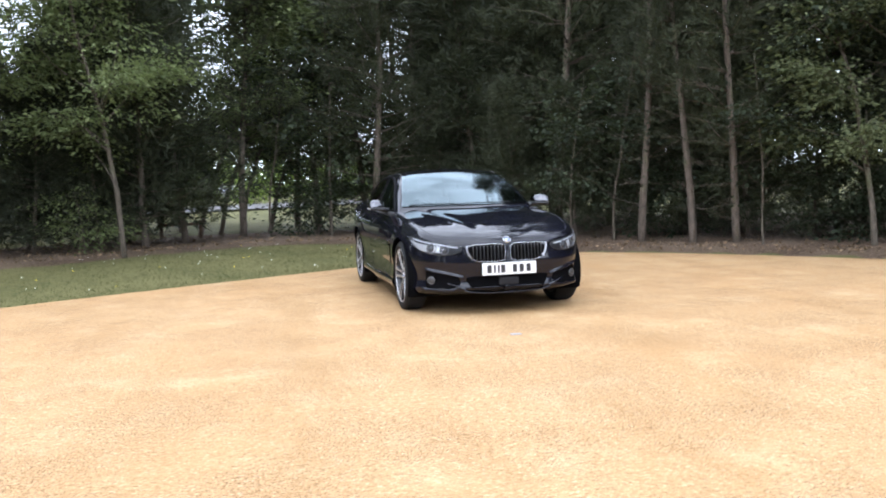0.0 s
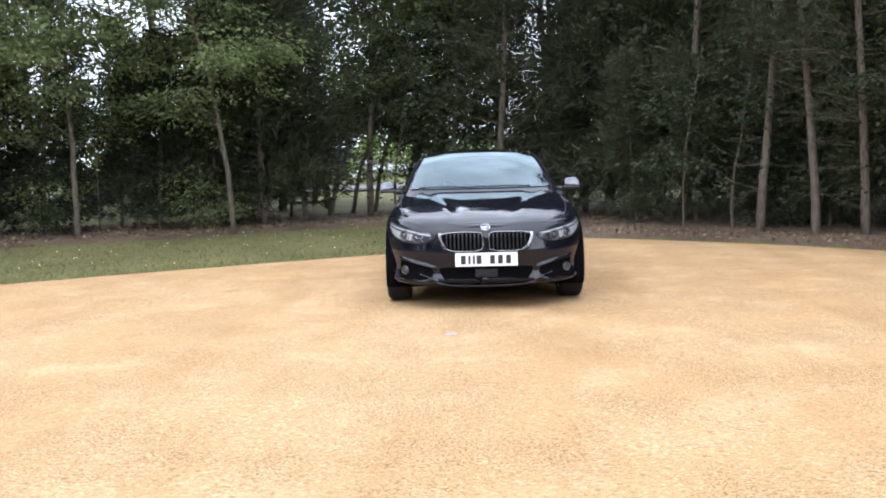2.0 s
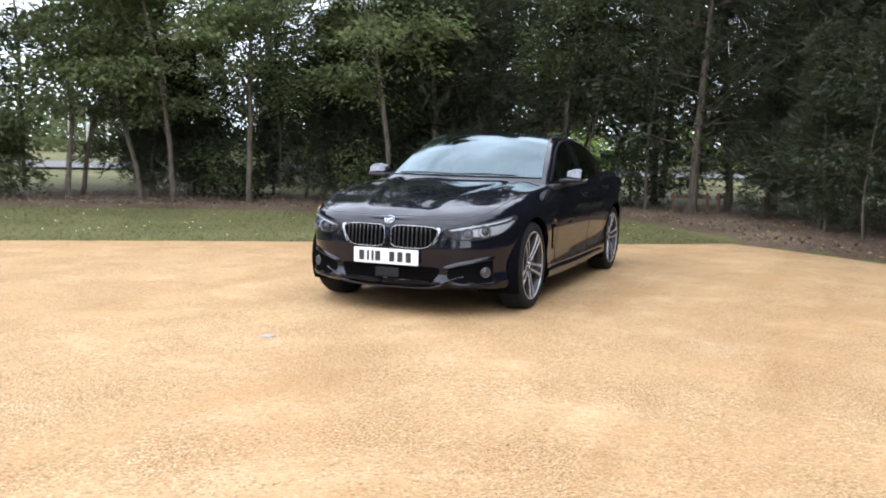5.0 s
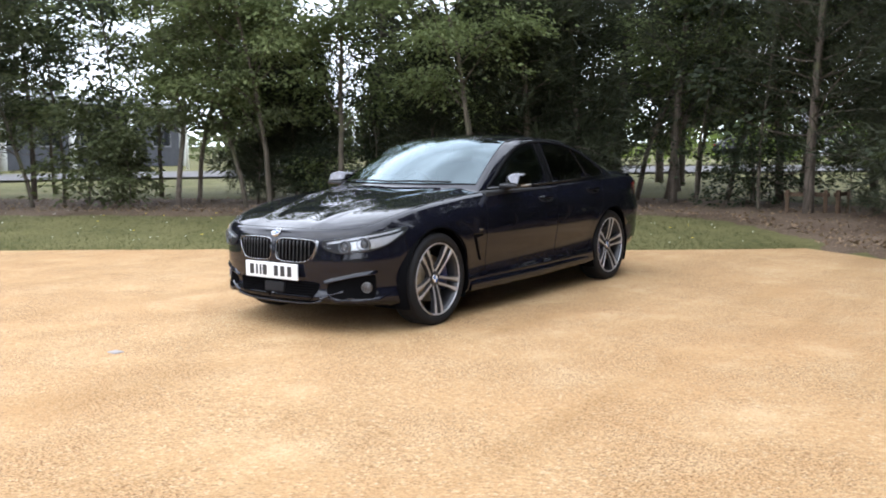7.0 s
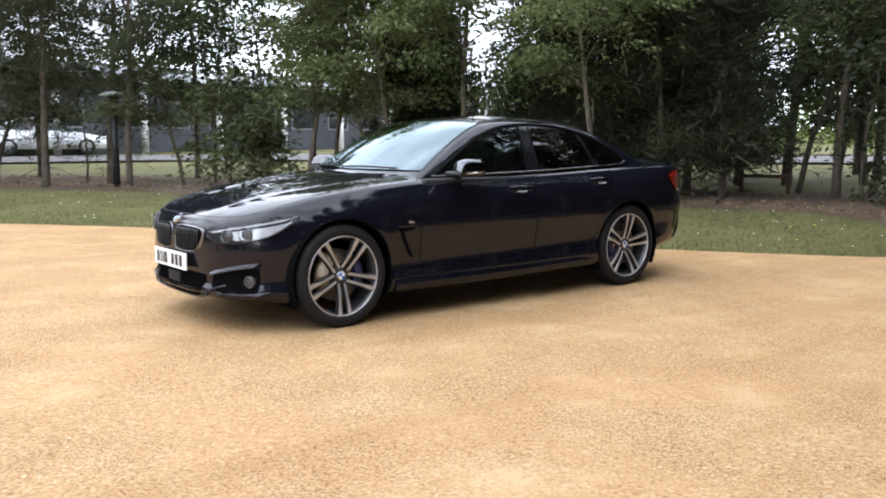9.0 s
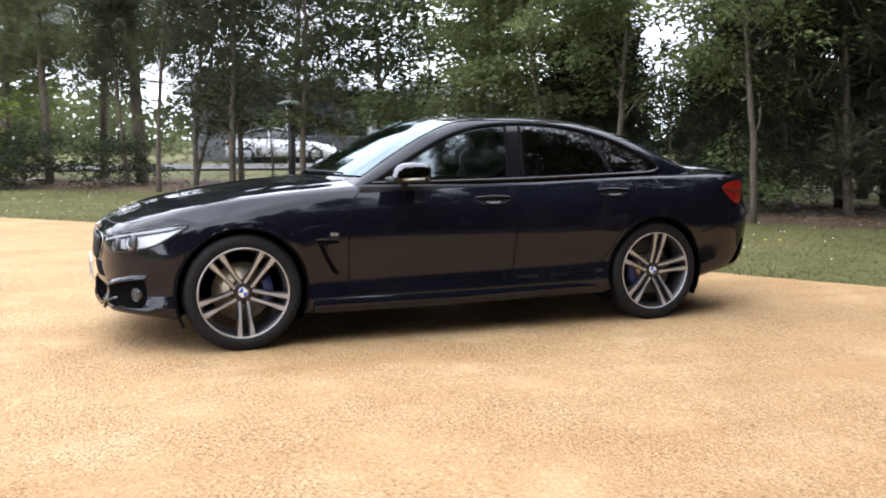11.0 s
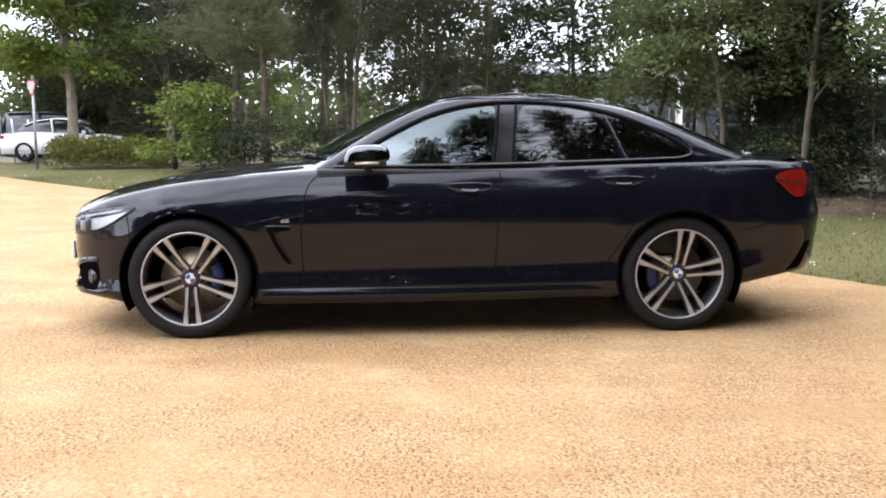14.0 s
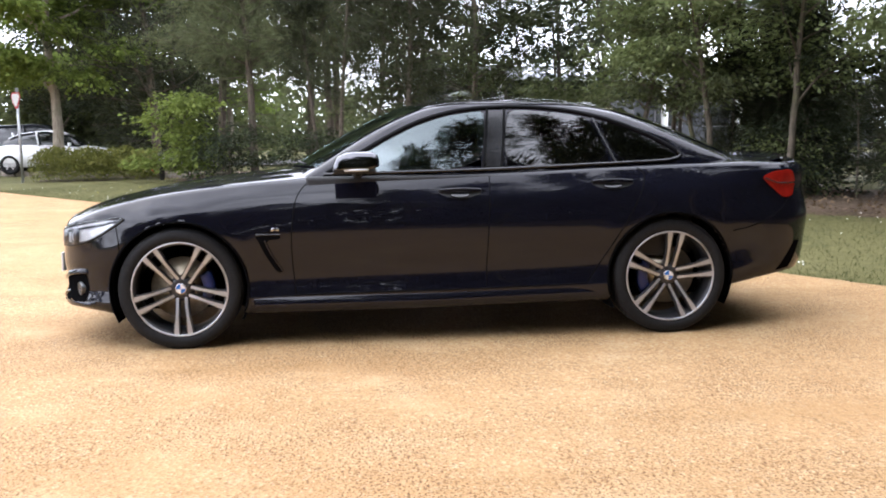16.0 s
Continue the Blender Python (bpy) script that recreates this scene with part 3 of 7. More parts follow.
ASH = [broadleaf("ash_tree", 11, 7.3, 2.1, 1.7, 0.054, 230, 44, 0.085, M_LEAF_GREY, "slender ash with grey trunk and feathery leaves"),
       broadleaf("ash_tree", 12, 7.6, 2.2, 1.9, 0.058, 240, 44, 0.085, M_LEAF_GREY, "slender forked ash with grey trunk at the lawn's edge"),
       broadleaf("maple_tree", 13, 7.0, 1.6, 1.8, 0.055, 230, 40, 0.095, M_LEAF, "broad-leaved maple with mid-green crown", lean=(0.12, 0.05))]
OAK = [broadleaf("oak_tree", 21, 8.0, 1.5, 2.3, 0.10, 300, 40, 0.10, M_LEAF_SHADED, "leafy oak with dark trunk and low branches", bark=M_PINE_BARK),
       broadleaf("lime_tree", 22, 7.2, 1.1, 2.1, 0.08, 300, 40, 0.10, M_LEAF_GREY, "broad tree with drooping grey-green foliage", lean=(-0.1, 0.08), bark=M_PINE_BARK)]
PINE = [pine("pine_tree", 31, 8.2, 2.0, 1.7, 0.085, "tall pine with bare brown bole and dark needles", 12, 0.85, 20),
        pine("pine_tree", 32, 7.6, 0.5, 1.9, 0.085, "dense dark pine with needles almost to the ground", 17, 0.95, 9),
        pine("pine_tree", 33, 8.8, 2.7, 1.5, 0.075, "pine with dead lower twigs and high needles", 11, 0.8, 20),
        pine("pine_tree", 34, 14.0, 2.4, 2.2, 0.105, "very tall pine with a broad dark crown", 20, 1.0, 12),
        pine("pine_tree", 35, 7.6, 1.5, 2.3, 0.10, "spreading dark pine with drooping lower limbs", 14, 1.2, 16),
        pine("pine_tree", 36, 9.0, 2.5, 2.4, 0.12, "grey-green pine with a thick brown trunk", 18, 2.3, 18, M_NEEDLE_LIT)]
BUSH = [broadleaf("laurel_bush", 41, 2.6, 0.2, 1.0, 0.028, 150, 26, 0.13, M_LEAF_LIGHT, "loose bright green broad-leaved bush", limbs=14),
        broadleaf("elder_bush", 42, 1.5, 0.15, 0.9, 0.025, 110, 30, 0.08, M_LEAF_SHADED, "small dark green undergrowth bush", limbs=12),
        broadleaf("hazel_bush", 43, 1.9, 0.2, 0.9, 0.02, 60, 26, 0.085, M_LEAF_GREY, "loose pale green hazel bush under the trees", limbs=10),
        broadleaf("cherry_laurel_bush", 44, 2.7, 0.3, 1.1, 0.03, 130, 26, 0.13, M_LEAF, "wide dark green bush with drooping leaves", limbs=14)]
SAPLING = [broadleaf("sapling", 51, 4.2, 1.3, 0.8, 0.024, 60, 30, 0.085, M_LEAF_SHADED, "thin sapling with a sparse dark crown", limbs=12),
           broadleaf("sapling", 52, 3.4, 1.2, 0.7, 0.02, 40, 28, 0.085, M_LEAF_SHADED, "thin pale sapling stem with few leaves", limbs=10)]
STEM = broadleaf("leaning_tree", 61, 7.0, 2.2, 1.3, 0.06, 170, 40, 0.09, M_LEAF_GREY, "thin leaning dark stem with a light crown", lean=(0.30, 0.0), bark=M_PINE_BARK)
BIGTREE = broadleaf("maple_tree", 71, 7.5, 3.0, 2.6, 0.15, 1000, 46, 0.125, M_LEAF_MAPLE, "round-crowned maple with a straight trunk coloured pale as if sunlit", fork=False, bark=M_BARK_SUNLIT, seen=9.0)
TALL = broadleaf("beech_tree", 81, 13.5, 2.6, 3.6, 0.2, 300, 30, 0.16, M_LEAF, "tall dark broad-crowned tree beside the yard", bark=M_PINE_BARK, reach=1.7)
USED = set()


def plant(proto, x, y, turn, size=1.0, tilt=0.0, group="trees round the yard"):
    m = pose(x, y, ground_z(x, y) + 0.02, tilt, 0, turn)
    if proto in USED:
        ob = copy_thing(proto, m)
    else:
        USED.add(proto)
        ob = proto
        ob.matrix_basis = m
    ob.scale = (size, size, size)
    tagged(ob, group=group)
    return ob


# the row along the lawn
plant(ASH[1], -6.95, 6.05, 40)
plant(ASH[0], -8.15, 5.4, 120)
plant(ASH[2], -8.95, 5.5, 200, 0.95)
plant(SAPLING[1], -7.0, 7.2, 10)
plant(ASH[0], -4.35, 6.75, 75, 1.0)
plant(PINE[1], -4.6, 9.6, 20)
plant(PINE[1], -6.3, 8.6, 100, 0.5)
plant(PINE[1], -7.9, 8.3, 10, 0.38)
plant(PINE[1], -9.4, 7.6, 77, 0.42)
plant(PINE[1], -5.4, 10.4, 200, 0.7)
plant(PINE[2], -9.2, 9.6, 15, 0.9)
plant(PINE[1], -10.5, 12.3, 45, 1.4)
plant(PINE[2], -7.0, 11.6, 160, 1.5)
plant(PINE[2], -4.7, 13.2, 60, 1.5)
plant(PINE[1], -9.0, 6.9, 40, 0.42)
plant(PINE[1], -9.4, 6.2, 260, 0.42)
plant(PINE[1], -10.9, 8.0, 40, 0.75)
plant(PINE[1], -12.4, 9.4, 140, 0.95)
plant(PINE[1], -8.8, 7.5, 190, 0.45)
plant(PINE[1], -5.5, 12.6, 30, 0.9)
plant(PINE[0], -2.2, 10.6, 60)
plant(SAPLING[0], -1.6, 10.3, 230, 1.2)
plant(SAPLING[0], -0.28, 9.9, 310, 1.5)
plant(PINE[4], -0.4, 11.6, 70, 0.9)
plant(PINE[1], -4.1, 8.3, 150, 0.9)
plant(PINE[1], -5.3, 9.3, 250, 0.95)
plant(PINE[1], -3.4, 9.0, 60, 0.8)
plant(PINE[1], -4.9, 7.9, 130, 0.5)
plant(PINE[1], -6.0, 7.6, 220, 0.5)
plant(PINE[1], -6.9, 8.0, 320, 0.42)
plant(PINE[1], 2.0, 9.2, 170, 0.4)
plant(ASH[1], -13.4, 6.8, 70, 0.95)
plant(SAPLING[0], -12.9, 4.0, 70, 1.6)
plant(SAPLING[0], -12.2, 4.9, 170, 1.7)
plant(PINE[2], -14.8, 4.4, 160, 0.9)
plant(ASH[0], -17.0, 6.2, 200, 0.85)
plant(PINE[4], -14.4, 2.2, 300, 0.95)
plant(STEM, -9.9, 4.6, 160)
plant(STEM, -10.6, 5.6, 20, 0.9)
plant(BUSH[3], -11.6, 3.7, 30, 0.9)
plant(BUSH[3], -10.9, 4.2, 130, 0.65)
plant(PINE[0], -13.2, 2.2, 70, 0.9)
plant(ASH[2], -12.7, 3.2, 220, 0.85)
plant(PINE[4], -14.6, 0.9, 20, 0.9)
plant(PINE[0], -16.2, 0.3, 130, 0.8)
plant(SAPLING[0], -15.0, 1.9, 90, 1.2)
plant(SAPLING[1], -15.8, 1.3, 190, 1.2)
plant(PINE[2], -17.4, -1.2, 250, 0.8)
# behind the car's tail, with open field between the stems
plant(STEM, -3.2, 11.0, 30)
plant(STEM, -2.75, 11.5, 10, 0.95)
plant(STEM, -2.25, 11.9, 350, 0.9)
plant(STEM, -1.6, 11.9, 20, 1.05)
plant(SAPLING[0], -0.9, 11.4, 80, 1.2)
plant(PINE[4], 0.66, 9.5, 200, 0.95)
plant(SAPLING[1], 1.3, 9.6, 200, 0.8)
plant(PINE[0], 2.6, 10.3, 10, 0.95)
plant(PINE[1], 3.4, 8.0, 300, 0.9)
plant(PINE[4], 2.0, 11.6, 140, 1.05)
plant(PINE[1], 3.6, 12.6, 40, 1.05)
plant(PINE[0], 2.4, 15.0, 220, 1.3)
plant(OAK[0], -0.7, 14.4, 20, 0.95)
plant(OAK[0], -3.7, 14.6, 120, 1.05)
plant(PINE[1], 3.1, 14.4, 260, 1.1)
plant(PINE[2], -5.9, 15.2, 20, 1.2)
plant(TALL, -5.6, 18.0, 60, 0.62)
plant(TALL, -4.4, 16.6, 240, 0.5)
plant(PINE[1], 1.0, 13.2, 75, 1.05)
plant(PINE[1], -8.6, 13.4, 160, 0.65)
plant(PINE[1], -7.2, 14.6, 300, 0.7)
plant(PINE[1], 4.9, 13.2, 130, 1.2)
plant(PINE[1], 5.4, 10.8, 250, 1.0)
plant(PINE[3], 3.9, 6.9, 15, 0.85)
plant(PINE[1], 2.9, 9.0, 45, 0.9)
plant(PINE[1], 5.6, 8.2, 200, 0.95)
# the bed with pines
plant(SAPLING[1], 3.45, 5.0, 100)
plant(PINE[2], 4.4, 4.15, 10, 0.95)
plant(SAPLING[0], 4.15, 4.7, 200)
plant(PINE[2], 4.95, 3.35, 130, 0.9)
plant(PINE[3], 5.45, 2.85, 250, 0.62)
plant(SAPLING[1], 5.65, 2.4, 320)
plant(ASH[2], 6.7, 1.2, 80, 0.9)
plant(PINE[3], 5.3, 6.2, 30, 0.62)
plant(PINE[1], 6.6, 4.6, 160)
plant(PINE[3], 7.6, 3.2, 220, 0.62)
plant(PINE[1], 4.4, 8.4, 90)
plant(OAK[0], 8.2, 1.4, 40, 0.9)
plant(PINE[3], 9.9, 0.9, 10, 0.8)
plant(PINE[1], 7.2, 7.0, 85, 1.1)
plant(PINE[1], 5.2, 15.2, 20, 1.1)
plant(PINE[1], 7.2, 14.2, 120, 1.15)
plant(PINE[1], 7.4, 10.6, 250, 1.1)
plant(PINE[1], 9.2, 8.0, 330, 1.1)
plant(PINE[1], 3.0, 6.6, 20, 0.42)
plant(PINE[1], 3.9, 5.9, 110, 0.4)
plant(PINE[1], 4.8, 5.2, 200, 0.42)
plant(PINE[1], 5.6, 4.5, 290, 0.4)
plant(PINE[1], 6.2, 3.7, 60, 0.42)
plant(PINE[1], 6.9, 2.9, 150, 0.4)
plant(PINE[1], 7.6, 2.1, 240, 0.42)
plant(PINE[1], 8.1, 1.2, 10, 0.4)
plant(PINE[1], 8.3, -1.0, 70, 0.42)
plant(PINE[1], 8.7, -2.8, 170, 0.42)
plant(PINE[1], 9.1, -4.4, 260, 0.42)
plant(PINE[1], 9.5, -6.2, 350, 0.45)
# behind the camera, as the glass and paint mirror them
plant(PINE[3], 8.9, -2.0, 10, 0.62)
plant(PINE[1], 9.6, -3.6, 80, 1.0)
plant(PINE[3], 9.4, -5.2, 140, 0.6)
plant(PINE[1], 10.2, -7.0, 220, 1.0)
plant(PINE[3], 10.6, -9.5, 310, 0.6)
plant(PINE[3], 8.5, 0.3, 30, 0.9)
plant(PINE[3], 8.3, 1.4, 190, 0.84)
plant(PINE[3], 8.8, 2.9, 210, 0.6)
plant(OAK[0], 9.4, 2.6, 130, 1.0)
plant(PINE[3], 12.2, -4.4, 200, 0.7)
plant(PINE[3], 13.0, 1.6, 100, 0.72)
plant(OAK[1], 11.6, -7.0, 110)
plant(TALL, 10.4, 4.6, 0, 0.6)
plant(TALL, 12.6, 8.6, 100, 1.1)
plant(TALL, 8.4, 9.4, 200, 0.95)
plant(TALL, 14.0, -0.8, 250, 0.75)
plant(TALL, 15.6, -6.0, 40, 0.8)
plant(PINE[3], 14.6, -8.5, 300, 0.9)
# the pines beside the far lawn
plant(PINE[2], -15.6, -0.6, 33, 0.85)
plant(PINE[0], -17.6, 1.6, 250, 1.0)
plant(ASH[2], -16.5, 0.3, 80, 0.9)
plant(OAK[0], -30.0, -11.5, 80, 1.3)
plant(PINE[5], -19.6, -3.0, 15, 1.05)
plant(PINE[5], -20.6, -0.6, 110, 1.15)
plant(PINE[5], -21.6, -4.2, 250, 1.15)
plant(PINE[4], -23.6, -6.4, 130, 1.5)
plant(PINE[1], -26.5, -6.6, 30, 1.35)
plant(BUSH[0], -19.0, -4.7, 40, 1.0)
plant(BUSH[1], -18.4, -3.6, 160, 1.1)
plant(BIGTREE, -23.3, -9.3, 165, 1.25)
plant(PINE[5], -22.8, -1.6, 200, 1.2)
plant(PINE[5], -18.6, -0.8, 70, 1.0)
plant(BIGTREE, -31.0, -5.0, 200, 1.0)
plant(OAK[0], -35.0, -12.0, 10, 1.1)
plant(OAK[1], -34.0, -17.0, 100, 1.1)
plant(BUSH[3], -32.6, -13.4, 30, 1.9)
plant(BUSH[3], -32.4, -11.2, 130, 1.9)
plant(BUSH[3], -31.6, -9.4, 230, 1.8)
plant(BUSH[3], -31.4, -7.6, 330, 1.8)
plant(OAK[0], -33.0, -8.0, 190, 1.0)
for bx, by, bt in ((-8.0, 6.9, 15), (-0.6, 10.4, 80), (5.6, 4.9, 45), (7.2, 2.2, 80), (-17.6, -1.4, 120), (9.0, -1.0, 20), (9.2, -3.0, 70), (9.6, -4.6, 150), (9.0, 1.2, 240), (8.4, 0.6, 10)):
    plant(BUSH[1], bx, by, bt, 0.75 + 0.5 * ((bx * 7.3) % 1), group="undergrowth bushes")
for bx, by, bt, bs in ((-7.7, 6.5, 40, 0.7), (-5.1, 7.3, 280, 0.8)):
    plant(BUSH[2], bx, by, bt, bs, group="undergrowth bushes")


# ---------------------------------------------------------------- the black car
# x: to the car's left, y: towards its tail, z: up; the axles stand at y = -1.405 and 1.405
HUB_Y, HUB_Z, TYRE_R, ARCH_R = 1.405, 0.339, 0.339, 0.376
PLAN = [(0, -2.19), (0.13, -2.188), (0.25, -2.18), (0.45, -2.145), (0.60, -2.085), (0.72, -1.985), (0.80, -1.87), (0.85, -1.74), (0.88, -1.6), (0.896, -1.405), (0.9, -1.1), (0.9, -0.7),
        (0.904, 0), (0.908, 0.5), (0.912, 1.0), (0.912, 1.4), (0.903, 1.7), (0.882, 1.95), (0.845, 2.13), (0.77, 2.27), (0.65, 2.365), (0.45, 2.43), (0.2, 2.455), (0, 2.46)]
SHOULDER = curve([(-2.2, 0.695), (-2.1, 0.715), (-1.95, 0.75), (-1.75, 0.805), (-1.5, 0.855), (-1.2, 0.89), (-0.8, 0.922), (-0.4, 0.94), (0, 0.948), (0.5, 0.955), (1.0, 0.972), (1.5, 0.985), (1.9, 0.988), (2.2, 0.985), (2.46, 0.985)])
SILL = curve([(-2.2, 0.195), (-1.9, 0.19), (-1.75, 0.18), (-0.8, 0.185), (1.0, 0.205), (1.68, 0.245), (1.78, 0.268), (2.12, 0.328), (2.3, 0.345), (2.46, 0.355)])
SIDE_IN = curve([(0, 0.06), (0.03, 0.026), (0.075, 0.016), (0.14, 0.016), (0.17, 0.020), (0.23, 0.024), (0.285, 0.026), (0.33, 0.025), (0.40, 0.016), (0.48, 0.007), (0.56, 0.001), (0.63, 0.0), (0.70, 0.002), (0.79, 0.008), (0.84, 0.018), (0.87, 0.029), (0.91, 0.045), (0.955, 0.066), (1, 0.088)])
NOSE_IN = curve([(0, 0.11), (0.05, 0.03), (0.12, 0.0), (0.25, 0.018), (0.4, 0.01), (0.55, 0.0), (0.7, 0.004), (0.85, 0.011), (0.95, 0.022), (1, 0.04)])
TAIL_IN = curve([(0, 0.055), (0.1, 0.028), (0.3, 0.012), (0.5, 0.0), (0.62, 0.012), (0.78, 0.035), (0.92, 0.03), (1, 0.06)])
CENTRE = curve([(-2.19, 0.70), (-2.12, 0.728), (-2.0, 0.780), (-1.8, 0.838), (-1.5, 0.893), (-1.2, 0.937), (-0.9, 0.972), (-0.6, 0.995), (-0.3, 1.0), (1.6, 1.0), (1.9, 1.04), (2.1, 1.025), (2.25, 1.022), (2.34, 1.03), (2.42, 1.01), (2.46, 0.985)])
GLASS_TOP = curve([(-1.0, 0.88), (-0.9, 0.94), (-0.82, 0.988), (-0.5, 1.170), (-0.22, 1.312), (-0.06, 1.368), (0.15, 1.397), (0.5, 1.414), (0.8, 1.406), (1.1, 1.368), (1.35, 1.308), (1.6, 1.222), (1.85, 1.120), (2.05, 1.040), (2.2, 0.99)])
BELT_X = curve([(-0.9, 0.75), (-0.6, 0.782), (-0.3, 0.810), (0, 0.820), (0.6, 0.820), (1.0, 0.811), (1.4, 0.775), (1.8, 0.70), (2.1, 0.62), (2.2, 0.6)])
LEAN_IN = 0.51


def plan_line(count):
    """Points of the half plan from the nose round the flank to the tail, evenly spaced."""
    fx = np.array(PLAN)
    for _ in range(3):
        mid = [fx[0]]
        for a, b in zip(fx, fx[1:]):
            mid += [0.75 * a + 0.25 * b, 0.25 * a + 0.75 * b]
        fx = np.array(mid + [fx[-1]])
    s = np.concatenate([[0], np.cumsum(np.linalg.norm(np.diff(fx, axis=0), axis=1))])
    t = np.linspace(0, s[-1], count)
    return np.stack([np.interp(t, s, fx[:, 0]), np.interp(t, s, fx[:, 1])], axis=1)


def hood_z(x, y, xs, zs):
    """Height of bonnet and deck: a crowned sheet with two raised lines on the bonnet."""
    k = min(1.0, abs(x) / max(xs, 1e-6))
    z = zs + (CENTRE(y) - zs) * (1 - k ** 3.2) ** 0.8
    on = smooth(-2.12, -1.7, y) * (1 - smooth(-0.75, -0.55, y))
    line = 0.30 + 0.30 * smooth(-2.1, -0.7, y)
    z += on * 0.010 * math.exp(-((abs(x) - line) / 0.035) ** 2)
    z -= on * 0.008 * math.exp(-((abs(x) - line + 0.09) / 0.06) ** 2)
    return z


def body_shell():
    """The lower body with bonnet and deck, as one bmesh of both halves."""
    cols, rows, tops = 300, 52, 18
    pl = plan_line(cols)
    grid = []
    for i in range(cols):
        a, b = pl[max(0, i - 1)], pl[min(cols - 1, i + 1)]
        t = (b - a) / np.linalg.norm(b - a)
        nx, ny = t[1], -t[0]          # outward
        if i in (0, cols - 1):
            nx = 0.0
        x, y = pl[i]
        wf, wr = 1 - smooth(-1.98, -1.62, y), smooth(1.65, 2.15, y)
        zs, zl = SHOULDER(y), SILL(y)
        col = []
        for r in range(rows):
            v = r / (rows - 1)
            ins = (1 - wf - wr) * SIDE_IN(v) + wf * NOSE_IN(v) + wr * TAIL_IN(v)
            z = zl + (zs - zl) * v
            for hy in (-HUB_Y, HUB_Y):   # swollen arches
                rr = math.hypot(y - hy, z - HUB_Z)
                ins -= 0.005 * math.exp(-((rr - 0.40) / 0.075) ** 2)
            px, py = x - nx * ins, y - ny * ins
            col.append(Vector((max(0, px), py, z)))
        top = col[-1]
        for k in range(1, tops + 1):
            w = k / tops
            xx = top.x * (1 - w)
            col.append(Vector((xx, top.y, hood_z(xx, top.y, top.x, top.z))))
        grid.append(col)
    for i in range(cols):          # draw the mesh to the rim of the wheel openings
        for v in grid[i][:rows]:
            if v.x > 0.7:
                for hy in (-HUB_Y, HUB_Y):
                    d = Vector((v.y - hy, v.z - HUB_Z))
                    if abs(d.length - ARCH_R) < 0.0095:
                        d = d.normalized() * ARCH_R
                        v.y, v.z = hy + d.x, HUB_Z + d.y
    bm = bmesh.new()
    for side in (1, -1):
        vs = [[bm.verts.new((side * v.x, v.y, v.z)) for v in col] for col in grid]
        for i in range(cols - 1):
            for r in range(rows + tops - 1):
                q = [vs[i][r], vs[i + 1][r], vs[i + 1][r + 1], vs[i][r + 1]]
                c = sum((p.co for p in q), Vector()) / 4
                if r < rows - 1 and abs(c.x) > 0.6 and min(math.hypot(c.y + HUB_Y, c.z - HUB_Z), math.hypot(c.y - HUB_Y, c.z - HUB_Z)) < ARCH_R - 0.003:
                    continue
                if r >= rows - 1 and abs(c.x) < 0.72 and -0.42 < c.y < 1.55:
                    continue
                bm.faces.new(q if side > 0 else q[::-1])
    bmesh.ops.remove_doubles(bm, verts=bm.verts, dist=0.0004)
    bmesh.ops.delete(bm, geom=[v for v in bm.verts if not v.link_faces], context="VERTS")
    return bm


def roof_z(x, y):
    return GLASS_TOP(y - 0.32 * x * x * (1 - smooth(0.2, 0.9, y)) + 0.22 * x * x * smooth(0.9, 1.6, y)) - (0.026 + 0.029 * smooth(0.1, 0.7, y)) * x * x / 0.36 * smooth(-0.4, 0.1, y)


def cabin_section(y, n=30):
    """Half section of the cabin from the roof's middle to the belt."""
    xb, zb = BELT_X(y), SHOULDER(y) - 0.02

    def side_z(x):
        return zb + (xb - x) / LEAN_IN
    lo, hi = 0.0, xb
    for _ in range(30):
        m = 0.5 * (lo + hi)
        lo, hi = (m, hi) if side_z(m) > roof_z(m, y) else (lo, m)
    xr = lo
    top = [Vector((xr * k / 18, 0, roof_z(xr * k / 18, y))) for k in range(19)]
    zr = top[-1].z
    sid = [Vector((xb - LEAN_IN * (zr - zb) * (1 - k / 14) + 0.006 * math.sin(math.pi * k / 14), 0, zr + (zb - zr) * k / 14)) for k in range(1, 15)]
    line = top + sid
    for _ in range(4):
        line = [line[0]] + [(line[i - 1] + line[i] * 2 + line[i + 1]) / 4 for i in range(1, len(line) - 1)] + [line[-1]]
    for p in line:
        p.y = y
    return line


WINDSCREEN_BASE, WINDSCREEN_HEAD = -0.80, -0.10


def in_windscreen(x, y, pad):
    yy = y - 0.32 * x * x
    if not WINDSCREEN_BASE + pad < yy < WINDSCREEN_HEAD - pad:
        return False
    k = (yy - WINDSCREEN_BASE) / (WINDSCREEN_HEAD - WINDSCREEN_BASE)
    return abs(x) < 0.70 - 0.14 * k - pad


def in_rear_glass(x, y, pad):
    yy = y + 0.22 * x * x
    k = (yy - 1.22) / 0.72
    return pad < k < 1 - pad and abs(x) < 0.56 - 0.05 * k - pad


WIN_FRONT = [(-0.545, 0.963), (-0.40, 1.055), (-0.22, 1.155), (-0.06, 1.232), (0.10, 1.281), (0.25, 1.306), (0.355, 1.315), (0.305, 0.972)]
WIN_REAR = [(0.43, 0.975), (0.475, 1.318), (0.62, 1.315), (0.80, 1.30), (0.97, 1.268), (1.085, 1.002)]
WIN_QUARTER = [(1.115, 1.003), (1.01, 1.258), (1.16, 1.213), (1.32, 1.145), (1.46, 1.070), (1.49, 1.035), (1.44, 1.015)]
PILLAR = [(0.322, 0.972), (0.372, 1.316), (0.458, 1.317), (0.413, 0.974)]


